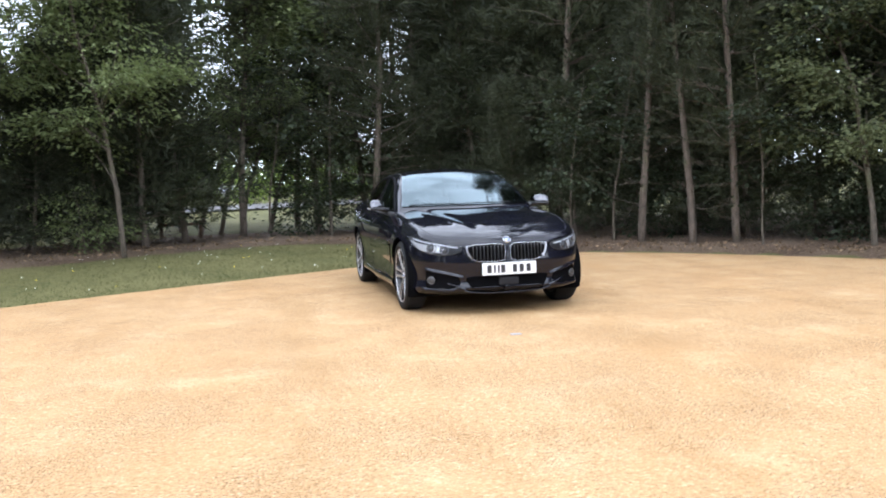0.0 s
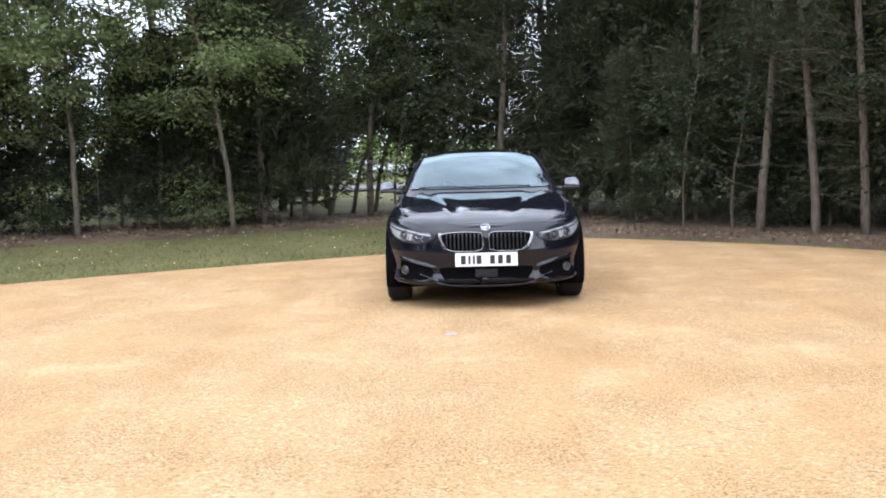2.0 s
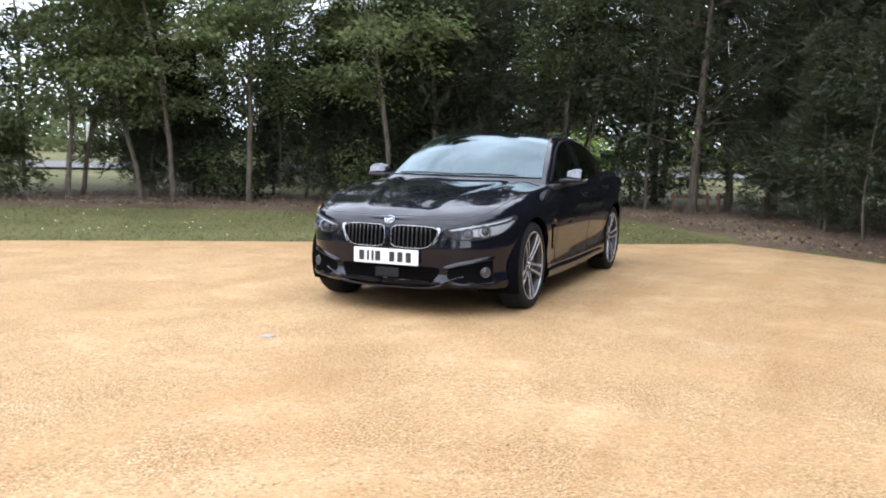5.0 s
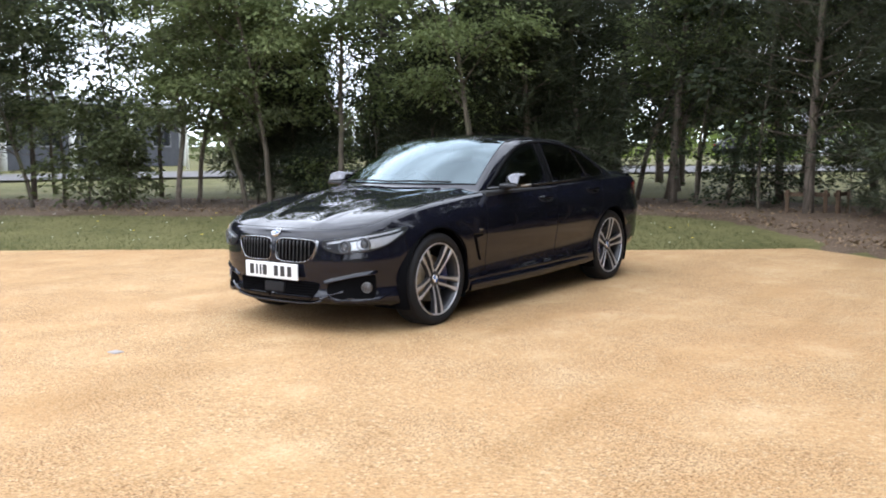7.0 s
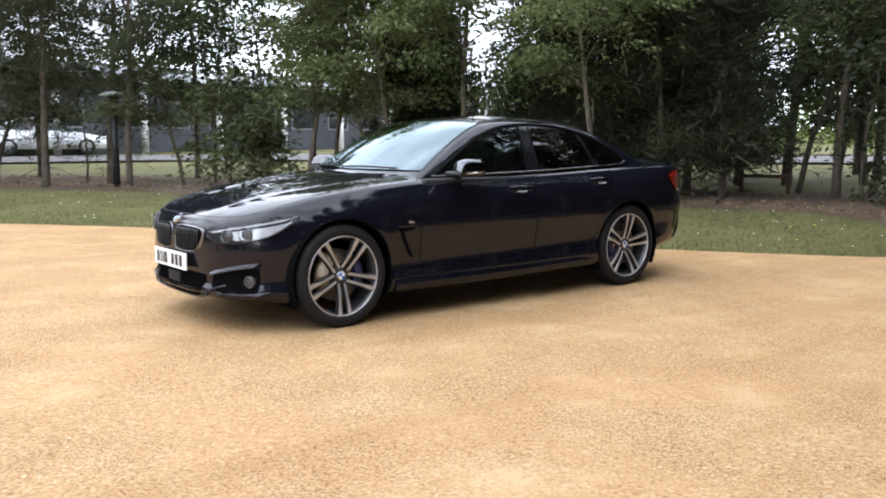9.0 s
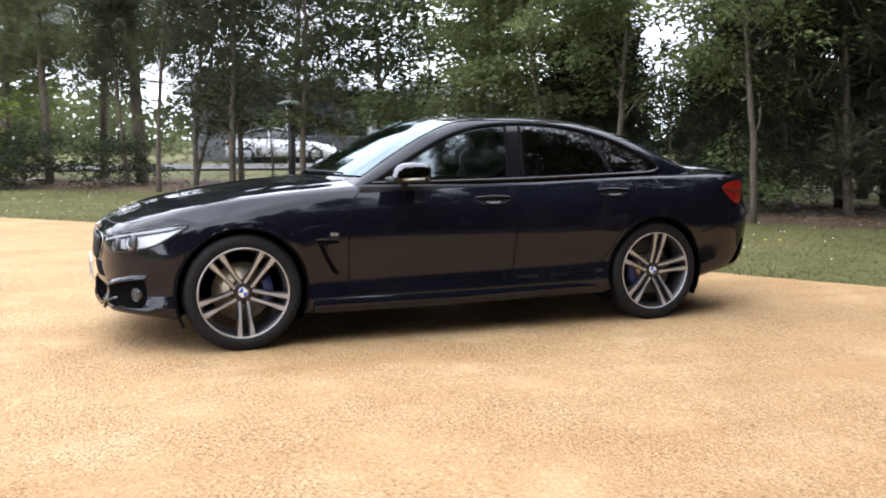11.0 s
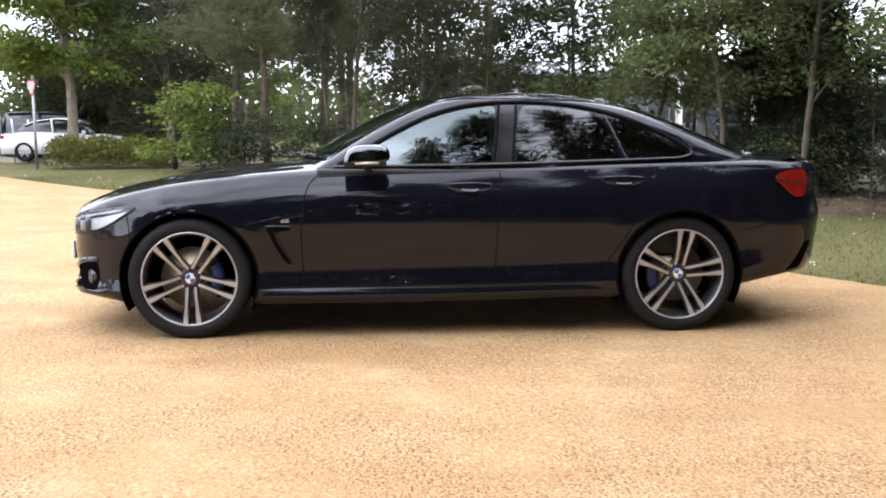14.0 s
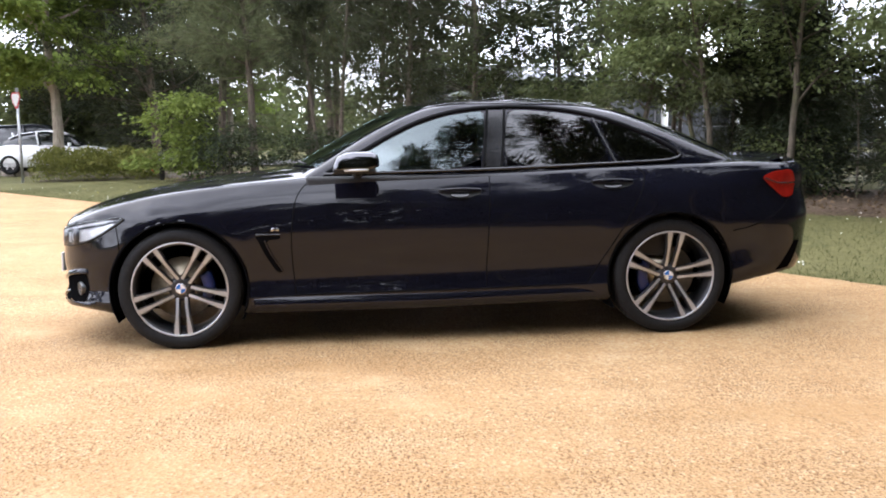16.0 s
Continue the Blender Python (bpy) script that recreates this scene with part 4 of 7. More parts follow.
def inside(poly, y, z, grow=0.0):
    hit, j, near = False, len(poly) - 1, 9.0
    for i in range(len(poly)):
        (a, b), (c, d) = poly[j], poly[i]
        if (b > z) != (d > z) and y < (c - a) * (z - b) / (d - b) + a:
            hit = not hit
        t = min(1, max(0, ((y - a) * (c - a) + (z - b) * (d - b)) / ((c - a) ** 2 + (d - b) ** 2)))
        near = min(near, math.hypot(y - a - t * (c - a), z - b - t * (d - b)))
        j = i
    return hit and near > -grow


def cabin_shell():
    ys = np.concatenate([np.linspace(-0.98, 0.2, 80), np.linspace(0.212, 2.16, 130)])
    secs = [cabin_section(float(y)) for y in ys]
    bm = bmesh.new()
    for side in (1, -1):
        vs = [[bm.verts.new((side * p.x, p.y, p.z)) for p in s] for s in secs]
        for i in range(len(vs) - 1):
            for k in range(len(vs[i]) - 1):
                q = [vs[i][k], vs[i + 1][k], vs[i + 1][k + 1], vs[i][k + 1]]
                c = sum((p.co for p in q), Vector()) / 4
                if in_windscreen(c.x, c.y, 0.018) or in_rear_glass(c.x, c.y, 0.02):
                    continue
                if abs(c.x) > 0.5 and any(inside(w, c.y, c.z, -0.012) for w in (WIN_FRONT, WIN_REAR, WIN_QUARTER)):
                    continue
                bm.faces.new(q[::-1] if side > 0 else q)
    bmesh.ops.remove_doubles(bm, verts=bm.verts, dist=0.0004)
    return bm


from mathutils.bvhtree import BVHTree

cabin_full = bmesh.new()
for s_i in (1, -1):
    rows_ = [[cabin_full.verts.new((s_i * p.x, p.y, p.z)) for p in cabin_section(float(y))] for y in np.linspace(-0.98, 2.16, 260)]
    for i in range(len(rows_) - 1):
        for k in range(len(rows_[i]) - 1):
            q = (rows_[i][k], rows_[i + 1][k], rows_[i + 1][k + 1], rows_[i][k + 1])
            cabin_full.faces.new(q[::-1] if s_i > 0 else q)
shell_full = body_shell()
cabin_full.normal_update()
shell_full.normal_update()
TREE_CABIN, TREE_BODY = BVHTree.FromBMesh(cabin_full), BVHTree.FromBMesh(shell_full)
cabin_full.free()
shell_full.free()


def on_side(tree, y, z, side, lift):
    """The point of the flank at (y, z), lifted off it."""
    p, nrm, _, _ = tree.ray_cast(Vector((side * 2.0, y, z)), Vector((-side, 0, 0)))
    if p is None:
        return Vector((side * 0.8, y, z))
    if nrm.x * side < 0:
        nrm = -nrm
    return p + nrm * lift


def on_front(x, z, lift):
    p, nrm, _, _ = TREE_BODY.ray_cast(Vector((x, -4.0, z)), Vector((0, 1, 0)))
    if p is None:
        return Vector((x, -2.0, z))
    if nrm.y > 0:
        nrm = -nrm
    return p + nrm * lift


def on_top(tree, x, y, lift):
    p, nrm, _, _ = tree.ray_cast(Vector((x, y, 3.0)), Vector((0, 0, -1)))
    return p + Vector((0, 0, lift)) if p is not None else Vector((x, y, 0.9))


def fill_outline(outline, place, step=0.03, shrink=None):
    """A sheet over a flat outline (u, v), each point set by place(u, v)."""
    us, vs = [p[0] for p in outline], [p[1] for p in outline]
    bm = bmesh.new()
    pts = []
    for (u1, v1), (u2, v2) in zip(outline, outline[1:] + outline[:1]):
        n = max(1, round(math.hypot(u2 - u1, v2 - v1) / step))
        pts += [(u1 + (u2 - u1) * k / n, v1 + (v2 - v1) * k / n) for k in range(n)]
    f = bm.faces.new([bm.verts.new((u, v, 0)) for u, v in pts])
    bmesh.ops.triangulate(bm, faces=[f])
    for axis in (0, 1):
        lo, hi = (min(us), max(us)) if axis == 0 else (min(vs), max(vs))
        k = lo + step
        while k < hi:
            no = Vector((1, 0, 0)) if axis == 0 else Vector((0, 1, 0))
            bmesh.ops.bisect_plane(bm, geom=bm.verts[:] + bm.edges[:] + bm.faces[:], plane_co=no * k, plane_no=no)
            k += step
    for v in bm.verts:
        v.co = place(v.co.x, v.co.y)
    return bm


def round_outline(outline, times=2):
    for _ in range(times):
        out = []
        for (x1, y1), (x2, y2) in zip(outline, outline[1:] + outline[:1]):
            out += [(0.8 * x1 + 0.2 * x2, 0.8 * y1 + 0.2 * y2), (0.2 * x1 + 0.8 * x2, 0.2 * y1 + 0.8 * y2)]
        outline = out
    return outline


def face_out(bm, origin=Vector((0, 0.3, 0.6))):
    """Turns a sheet's faces away from the middle of the car."""
    bm.normal_update()
    if sum((f.calc_center_median() - origin).dot(f.normal) for f in bm.faces) < 0:
        bmesh.ops.reverse_faces(bm, faces=bm.faces)
    return bm


def shrunk(outline, by):
    """The outline moved inwards."""
    n, out = len(outline), []
    area = sum(a[0] * b[1] - b[0] * a[1] for a, b in zip(outline, outline[1:] + outline[:1]))
    sg = 1 if area > 0 else -1
    for i in range(n):
        (x0, y0), (x1, y1), (x2, y2) = outline[i - 1], outline[i], outline[(i + 1) % n]
        tx, ty = x2 - x0, y2 - y0
        k = math.hypot(tx, ty) or 1
        out.append((x1 - sg * ty / k * by, y1 + sg * tx / k * by))
    return out


def thick(bm, amount):
    """Gives a sheet a thickness, inward along its normals."""
    bmesh.ops.recalc_face_normals(bm, faces=bm.faces)
    bmesh.ops.solidify(bm, geom=bm.faces[:], thickness=amount)
    return bm


def ribbon(points, normals, width, height=0.003):
    """A narrow raised band along points on a surface."""
    bm = bmesh.new()
    rows_r = []
    n = len(points)
    for i, (p, nr) in enumerate(zip(points, normals)):
        t = (points[min(n - 1, i + 1)] - points[max(0, i - 1)]).normalized()
        s = t.cross(nr).normalized() * width / 2
        rows_r.append([bm.verts.new(p - s - nr * 0.004), bm.verts.new(p - s * 0.9 + nr * height), bm.verts.new(p + s * 0.9 + nr * height), bm.verts.new(p + s - nr * 0.004)])
    for a, b in zip(rows_r, rows_r[1:]):
        for k in range(3):
            bm.faces.new((a[k], b[k], b[k + 1], a[k + 1]))
    bmesh.ops.recalc_face_normals(bm, faces=bm.faces)
    return bm


def side_line(tree, line, side, step=0.03, lift=0.0):
    pts, nrs = [], []
    for y, z in resample(line, step):
        p, nrm, _, _ = tree.ray_cast(Vector((side * 2.0, y, z)), Vector((-side, 0, 0)))
        if p is None:
            continue
        nrm = nrm if nrm.x * side > 0 else -nrm
        pts.append(p + nrm * lift)
        nrs.append(nrm)
    return pts, nrs


car = thing("car", "glossy black four-door coupe with black trim on gravel", "car")
shell = part("body", body_shell(), M_PAINT, car, "gloss black painted lower body")
cab = part("cabin", cabin_shell(), M_PAINT, car, "gloss black roof and pillars")


def even_sheet(bm, axis):
    """Sets one coordinate of a sheet to a cubic of the two others, so that it mirrors without ripples."""
    p = np.array([v.co[:] for v in bm.verts])
    u, w = np.delete(p, axis, axis=1).T
    u, w = u - u.mean(), w - w.mean()
    terms = np.stack([u ** i * w ** j for i in range(5) for j in range(4) if i + j < 5], axis=1)
    fit = terms @ np.linalg.lstsq(terms, p[:, axis], rcond=None)[0]
    for v, value in zip(bm.verts, fit):
        v.co[axis] = value


def pane(name, outline, side, mat, label):
    bm = fill_outline(shrunk(round_outline(outline, 2), 0.004), lambda y, z: on_side(TREE_CABIN, y, z, side, 0.006), 0.02)
    even_sheet(bm, 0)
    ob = part(name, face_out(bm), mat, car, label)
    ob.visible_shadow = False
    return ob


for side in (1, -1):
    pane("front_window", WIN_FRONT, side, M_GLASS, "clear front door glass")
    pane("rear_window", WIN_REAR, side, M_PRIVACY, "dark rear door glass")
    pane("quarter_window", WIN_QUARTER, side, M_PRIVACY, "dark quarter glass")
    part("pillar_cover", fill_outline(PILLAR, lambda y, z: on_side(TREE_CABIN, y, z, side, 0.005), 0.02), M_GLOSSBLACK, car, "gloss black pillar cover")


def screen_pane(name, base, head, w0, w1, bend, mat, label):
    bm = bmesh.new()
    rows_s = []
    for r in range(19):
        k = r / 18
        row = []
        for c in range(25):
            x = (w0 + (w1 - w0) * k) * (2 * c / 24 - 1)
            y = base + (head - base) * k + bend * x * x
            row.append(bm.verts.new(on_top(TREE_CABIN, x, y, 0.003)))
        rows_s.append(row)
    for a, b in zip(rows_s, rows_s[1:]):
        for c in range(24):
            bm.faces.new((a[c], a[c + 1], b[c + 1], b[c]))
    even_sheet(bm, 2)
    for v in bm.verts:
        v.co.z += 0.003
    ob = part(name, bm, mat, car, label)
    ob.visible_shadow = False


screen_pane("windscreen", WINDSCREEN_BASE, WINDSCREEN_HEAD, 0.70, 0.56, 0.32, M_SCREEN, "curved windscreen mirroring the sky")
screen_pane("rear_screen", 1.22, 1.94, 0.56, 0.51, -0.22, M_PRIVACY, "dark rear screen")


def build_wheel():
    """One wheel, lying along x with its outer face at +x, centred on its hub."""
    w = thing("wheel", "low-profile tyre on a twin-spoke two-tone alloy wheel", "")
    bm = bmesh.new()
    prof = [(0.260, 0.085), (0.268, 0.097), (0.286, 0.105), (0.309, 0.104), (0.327, 0.096), (0.336, 0.080), (0.339, 0.05), (0.339, 0.0), (0.339, -0.05), (0.336, -0.085), (0.319, -0.105), (0.285, -0.108), (0.260, -0.09)]
    lathe(bm, prof, Matrix(), 72)
    part("tyre", bm, M_RUBBER, w, "black low-profile tyre")
    tr = bmesh.new()
    for k in range(72):
        a = 2 * math.pi * k / 72
        for row, off in ((-0.055, 0.0), (-0.018, 0.5), (0.018, 0.0), (0.055, 0.5)):
            aa = a + off * 2 * math.pi / 72
            box(tr, 0, 0, 0, 0.030, 0.022, 0.008, 0, Matrix.Rotation(aa, 4, "X") @ Matrix.Translation((row, 0, 0.3375)))
    part("tread", tr, M_RUBBER, w, "tread blocks", False)
    bm = bmesh.new()
    lathe(bm, [(0.264, 0.096), (0.264, 0.088), (0.253, 0.080), (0.245, 0.06), (0.239, 0.0), (0.239, -0.09), (0.260, -0.1)], Matrix(), 64)
    part("rim", bm, M_ALLOYGREY, w, "dark rim barrel")
    bm = bmesh.new()
    lathe(bm, [(0.2665, 0.094), (0.2655, 0.0985), (0.257, 0.0985), (0.2555, 0.092)], Matrix(), 64)
    part("rim_flange", bm, M_ALLOY, w, "bright machined rim edge")
    for k in range(5):
        for s in (-1, 1):
            a = 2 * math.pi * k / 5
            for layer, mat, hw0, hw1, hw2, x0, d in (("spoke", M_ALLOYGREY, 0.013, 0.0125, 0.018, 0.0, 0.028), ("spoke_face", M_ALLOY, 0.0075, 0.0070, 0.0115, 0.0025, 0.004)):
                bm = bmesh.new()
                ring = []
                for r, off, hw, x in ((0.050, 0.0235, hw0, 0.062), (0.10, 0.0255, hw1, 0.074), (0.165, 0.0300, hw1, 0.086), (0.222, 0.0355, hw2, 0.092), (0.260, 0.0375, hw2 * 1.15, 0.094)):
                    c = s * off
                    sk = 0.3 * hw
                    ring.append([bm.verts.new((x + x0, c - hw, r)), bm.verts.new((x + x0, c + hw, r)), bm.verts.new((x + x0 - d, c + hw + sk * 0.6, r)), bm.verts.new((x + x0 - d, c - hw - sk * 0.6, r))])
                for p, q in zip(ring, ring[1:]):
                    for j in range(4):
                        bm.faces.new((p[j], p[(j + 1) % 4], q[(j + 1) % 4], q[j]))
                bm.faces.new(ring[0][::-1])
                bm.faces.new(ring[-1])
                bmesh.ops.recalc_face_normals(bm, faces=bm.faces)
                bmesh.ops.transform(bm, matrix=Matrix.Rotation(a, 4, "X"), verts=bm.verts)
                part(layer, bm, mat, w, smooth_shade=False)
    bm = bmesh.new()
    lathe(bm, [(0.0, 0.066), (0.03, 0.066), (0.045, 0.064), (0.062, 0.058), (0.072, 0.045), (0.075, 0.0)], Matrix(), 40)
    part("hub", bm, M_ALLOYGREY, w, "dark wheel hub")
    for k in range(5):
        bm = bmesh.new()
        a = 2 * math.pi * (k + 0.5) / 5
        lathe(bm, [(0.0, 0.070), (0.008, 0.070), (0.009, 0.05)], Matrix.Translation((0, 0.048 * math.sin(a), 0.048 * math.cos(a))), 12)
        part("wheel_bolt", bm, M_ALLOYGREY, w)
    bm = bmesh.new()
    lathe(bm, [(0.026, 0.072), (0.031, 0.072), (0.032, 0.062)], Matrix(), 32)
    part("cap_ring", bm, M_CHROME, w, "chrome cap ring")
    badge(w, Matrix.Translation((0.0715, 0, 0)), 0.026)
    return w


def badge(parent, m, r, up=Vector((0, 0, 1))):
    """A round blue and white enamel badge facing +x of m: four quarters."""
    for k in range(4):
        bm = bmesh.new()
        c = bm.verts.new((0.0012, 0, 0))
        rim = [bm.verts.new((0.0, r * math.cos(k * math.pi / 2 + j * math.pi / 16), r * math.sin(k * math.pi / 2 + j * math.pi / 16))) for j in range(9)]
        for a, b in zip(rim, rim[1:]):
            bm.faces.new((c, a, b))
        bmesh.ops.transform(bm, matrix=m, verts=bm.verts)
        part("badge_quarter", bm, M_BLUEBADGE if k % 2 else M_WHITE, parent, "plain enamel badge quarter")


def hang(ob, parent, m):
    ob.parent = parent
    ob.matrix_basis = m


wheel = build_wheel()
for key in ("label", "category"):
    if key in wheel and key == "category":
        del wheel[key]
spots = [(0.785, -HUB_Y, 0, 182), (0.79, HUB_Y, 0, -8), (-0.785, -HUB_Y, 180, 14), (-0.79, HUB_Y, 180, 50)]
wheels = [wheel] + [copy_thing(wheel, pose(0, 0, 0)) for _ in spots[1:]]
for w, (x, y, flip, roll_) in zip(wheels, spots):
    hang(w, car, pose(x, y, HUB_Z, 0, 0, flip) @ Matrix.Rotation(radians(roll_), 4, "X"))


def brakes():
    for x, y, flip, _ in spots:
        m = pose(x, y, HUB_Z, 0, 0, flip)
        bm = bmesh.new()
        lathe(bm, [(0.06, 0.02), (0.085, 0.025), (0.09, 0.012), (0.172, 0.012), (0.172, -0.012), (0.09, -0.012)], m, 48)
        part("brake_disc", bm, M_STEEL, car, "bare steel brake disc")
        bm = bmesh.new()
        s = 1 if y < 0 else -1
        if flip:
            s = -s
        arcs = []
        for k in range(13):
            a = s * radians(90) + radians(-34 + 68 * k / 12)
            e = 1.0 if 0 < k < 12 else 0.7
            arcs.append([bm.verts.new((0.022 + dx * e, r * math.sin(a), r * math.cos(a))) for dx, r in ((0.018, 0.118), (0.030, 0.128), (0.030, 0.172), (0.016, 0.184), (-0.025, 0.184), (-0.025, 0.118))])
        for p, q in zip(arcs, arcs[1:]):
            for j in range(6):
                bm.faces.new((p[j], p[(j + 1) % 6], q[(j + 1) % 6], q[j]))
        bm.faces.new(arcs[0])
        bm.faces.new(arcs[-1][::-1])
        bmesh.ops.recalc_face_normals(bm, faces=bm.faces)
        bmesh.ops.transform(bm, matrix=m, verts=bm.verts)
        part("brake_caliper", bm, M_BLUE, car, "blue painted brake caliper")
        bm = bmesh.new()
        rings = []
        sg = 1 if x > 0 else -1
        for k in range(25):
            a = radians(-28 + 236 * k / 24)
            rings.append([bm.verts.new((sg * xx, y + rr * math.cos(a), HUB_Z + rr * math.sin(a))) for xx, rr in ((0.885, ARCH_R + 0.001), (0.86, ARCH_R + 0.014), (0.56, ARCH_R + 0.014), (0.56, 0.1))])
        for a, b in zip(rings, rings[1:]):
            for j in range(3):
                bm.faces.new((a[j], b[j], b[j + 1], a[j + 1]))
        bmesh.ops.recalc_face_normals(bm, faces=bm.faces)
        part("wheel_liner", bm, M_INTAKE, car, "black wheel arch liner")


brakes()
bm = bmesh.new()
box(bm, 0, -0.05, 0.25, 1.5, 3.7, 0.08, 0.02)
part("underbody", bm, M_INTAKE, car, "black underbody")


M_MIRROR_CAP = plain("gloss_piano_black", (0.11, 0.11, 0.118), 0.05, 1.0, 0.5, 0.06, 30)
# ---------------------------------------------------------------- the car's fittings
PL = plan_line(400)
PL_S = np.concatenate([[0], np.cumsum(np.linalg.norm(np.diff(PL, axis=0), axis=1))])


def on_wrap(s, z, lift, side=1):
    """A point of the body s metres round from the nose's middle, at height z."""
    x, y = np.interp(s, PL_S, PL[:, 0]), np.interp(s, PL_S, PL[:, 1])
    x2, y2 = np.interp(s + 0.02, PL_S, PL[:, 0]), np.interp(s + 0.02, PL_S, PL[:, 1])
    t = Vector((x2 - x, y2 - y, 0)).normalized()
    out = Vector((t.y, -t.x, 0))
    p, nrm, _, _ = TREE_BODY.ray_cast(Vector((x, y, z)) + out * 0.3, -out)
    if p is None or (p - Vector((x, y, z))).length > 0.2:
        p, nrm = Vector((x, y, z)), out
    if nrm.dot(out) < 0:
        nrm = -nrm
    p = p + nrm * lift
    return Vector((side * p.x, p.y, p.z))


def s_at(y):
    """The way round the plan to the flank at y."""
    return float(np.interp(y, PL[:, 1], PL_S))


def wrap_rim(outline, side, radius, lift, mat, name, label="", sides=6, closed=True):
    pts = [on_wrap(s, z, lift, side) for s, z in resample(outline + ([outline[0]] if closed else []), 0.015)]
    if closed:
        pts = pts[:-1]
    bm = bmesh.new()
    tube(bm, pts, radius, sides, closed)
    return part(name, bm, mat, car, label)


def ledge(line, side, drop, out, mat, name, label=""):
    """A blade along the body: a slope facing up and out, a nose and an underside."""
    bm = bmesh.new()
    rings = []
    pts = resample(rounded(line, 1), 0.02)
    for i, (s, z) in enumerate(pts):
        k = min(1.0, 0.25 + 0.3 * min(i, len(pts) - 1 - i))
        rings.append([bm.verts.new(on_wrap(s, z + dz * drop, 0.001 + lf * out * k, side)) for dz, lf in ((0.55, 0.0), (0.35, 0.25), (-0.25, 0.95), (-0.45, 1.0), (-0.62, 0.85), (-0.75, 0.0))])
    for a, b in zip(rings, rings[1:]):
        for j in range(5):
            bm.faces.new((a[j], b[j], b[j + 1], a[j + 1]))
    return part(name, face_out(bm), mat, car, label)


def wrap_sheet(outline, side, lift, mat, name, label="", step=0.03, parent=None):
    bm = fill_outline(outline, lambda s, z: on_wrap(s, z, lift, side), step)
    return part(name, face_out(bm), mat, parent or car, label)


M_LAMPDARK = plain("lamp_housing", (0.02, 0.02, 0.022), 0.3, 0.3, 0.5, 0.2, 40)
M_LAMPGREY = plain("silver_reflector", (0.60, 0.61, 0.63), 0.32, 0.5, 0.5, 0.1, 40)
M_WING = plain("dark_chrome", (0.36, 0.36, 0.37), 0.18, 1.0, 0.5, 0.05, 30)
M_DRL = plain("pale_light_guide", (0.50, 0.51, 0.53), 0.25, 0.0, 0.6, 0.03, 30)
M_FOG = plain("fog_lamp_glass", (0.09, 0.09, 0.095), 0.12, 0.2, 0.6, 0.2, 60)
M_LAMPMID = plain("grey_reflector", (0.12, 0.123, 0.13), 0.3, 0.7, 0.5, 0.15, 40)
M_GREYPLATE = plain("grey_plastic_cover", (0.016, 0.016, 0.018), 0.6, 0, 0.12, 0.1, 40)
M_BLUETRIM = plain("dark_grey_bar", (0.02, 0.02, 0.022), 0.5, 0, 0.4, 0.05, 40)

KIDNEY = round_outline([(0.026, 0.585), (0.030, 0.645), (0.075, 0.664), (0.33, 0.660), (0.392, 0.640), (0.372, 0.575), (0.325, 0.517), (0.26, 0.500), (0.07, 0.502), (0.030, 0.522)], 2)
HEADLAMP = round_outline([(0.435, 0.628), (0.45, 0.652), (0.62, 0.676), (0.80, 0.704), (0.95, 0.726), (1.10, 0.742), (1.03, 0.692), (0.92, 0.632), (0.80, 0.592), (0.66, 0.572), (0.54, 0.574), (0.46, 0.600)], 2)
INTAKE = round_outline([(0.0, 0.372), (0.30, 0.370), (0.40, 0.362), (0.395, 0.32), (0.345, 0.245), (0.26, 0.222), (0.0, 0.220)], 1)
SIDE_INTAKE = round_outline([(0.475, 0.372), (0.60, 0.402), (0.74, 0.424), (0.815, 0.428), (0.825, 0.36), (0.815, 0.268), (0.76, 0.252), (0.62, 0.246), (0.50, 0.268), (0.455, 0.30)], 2)

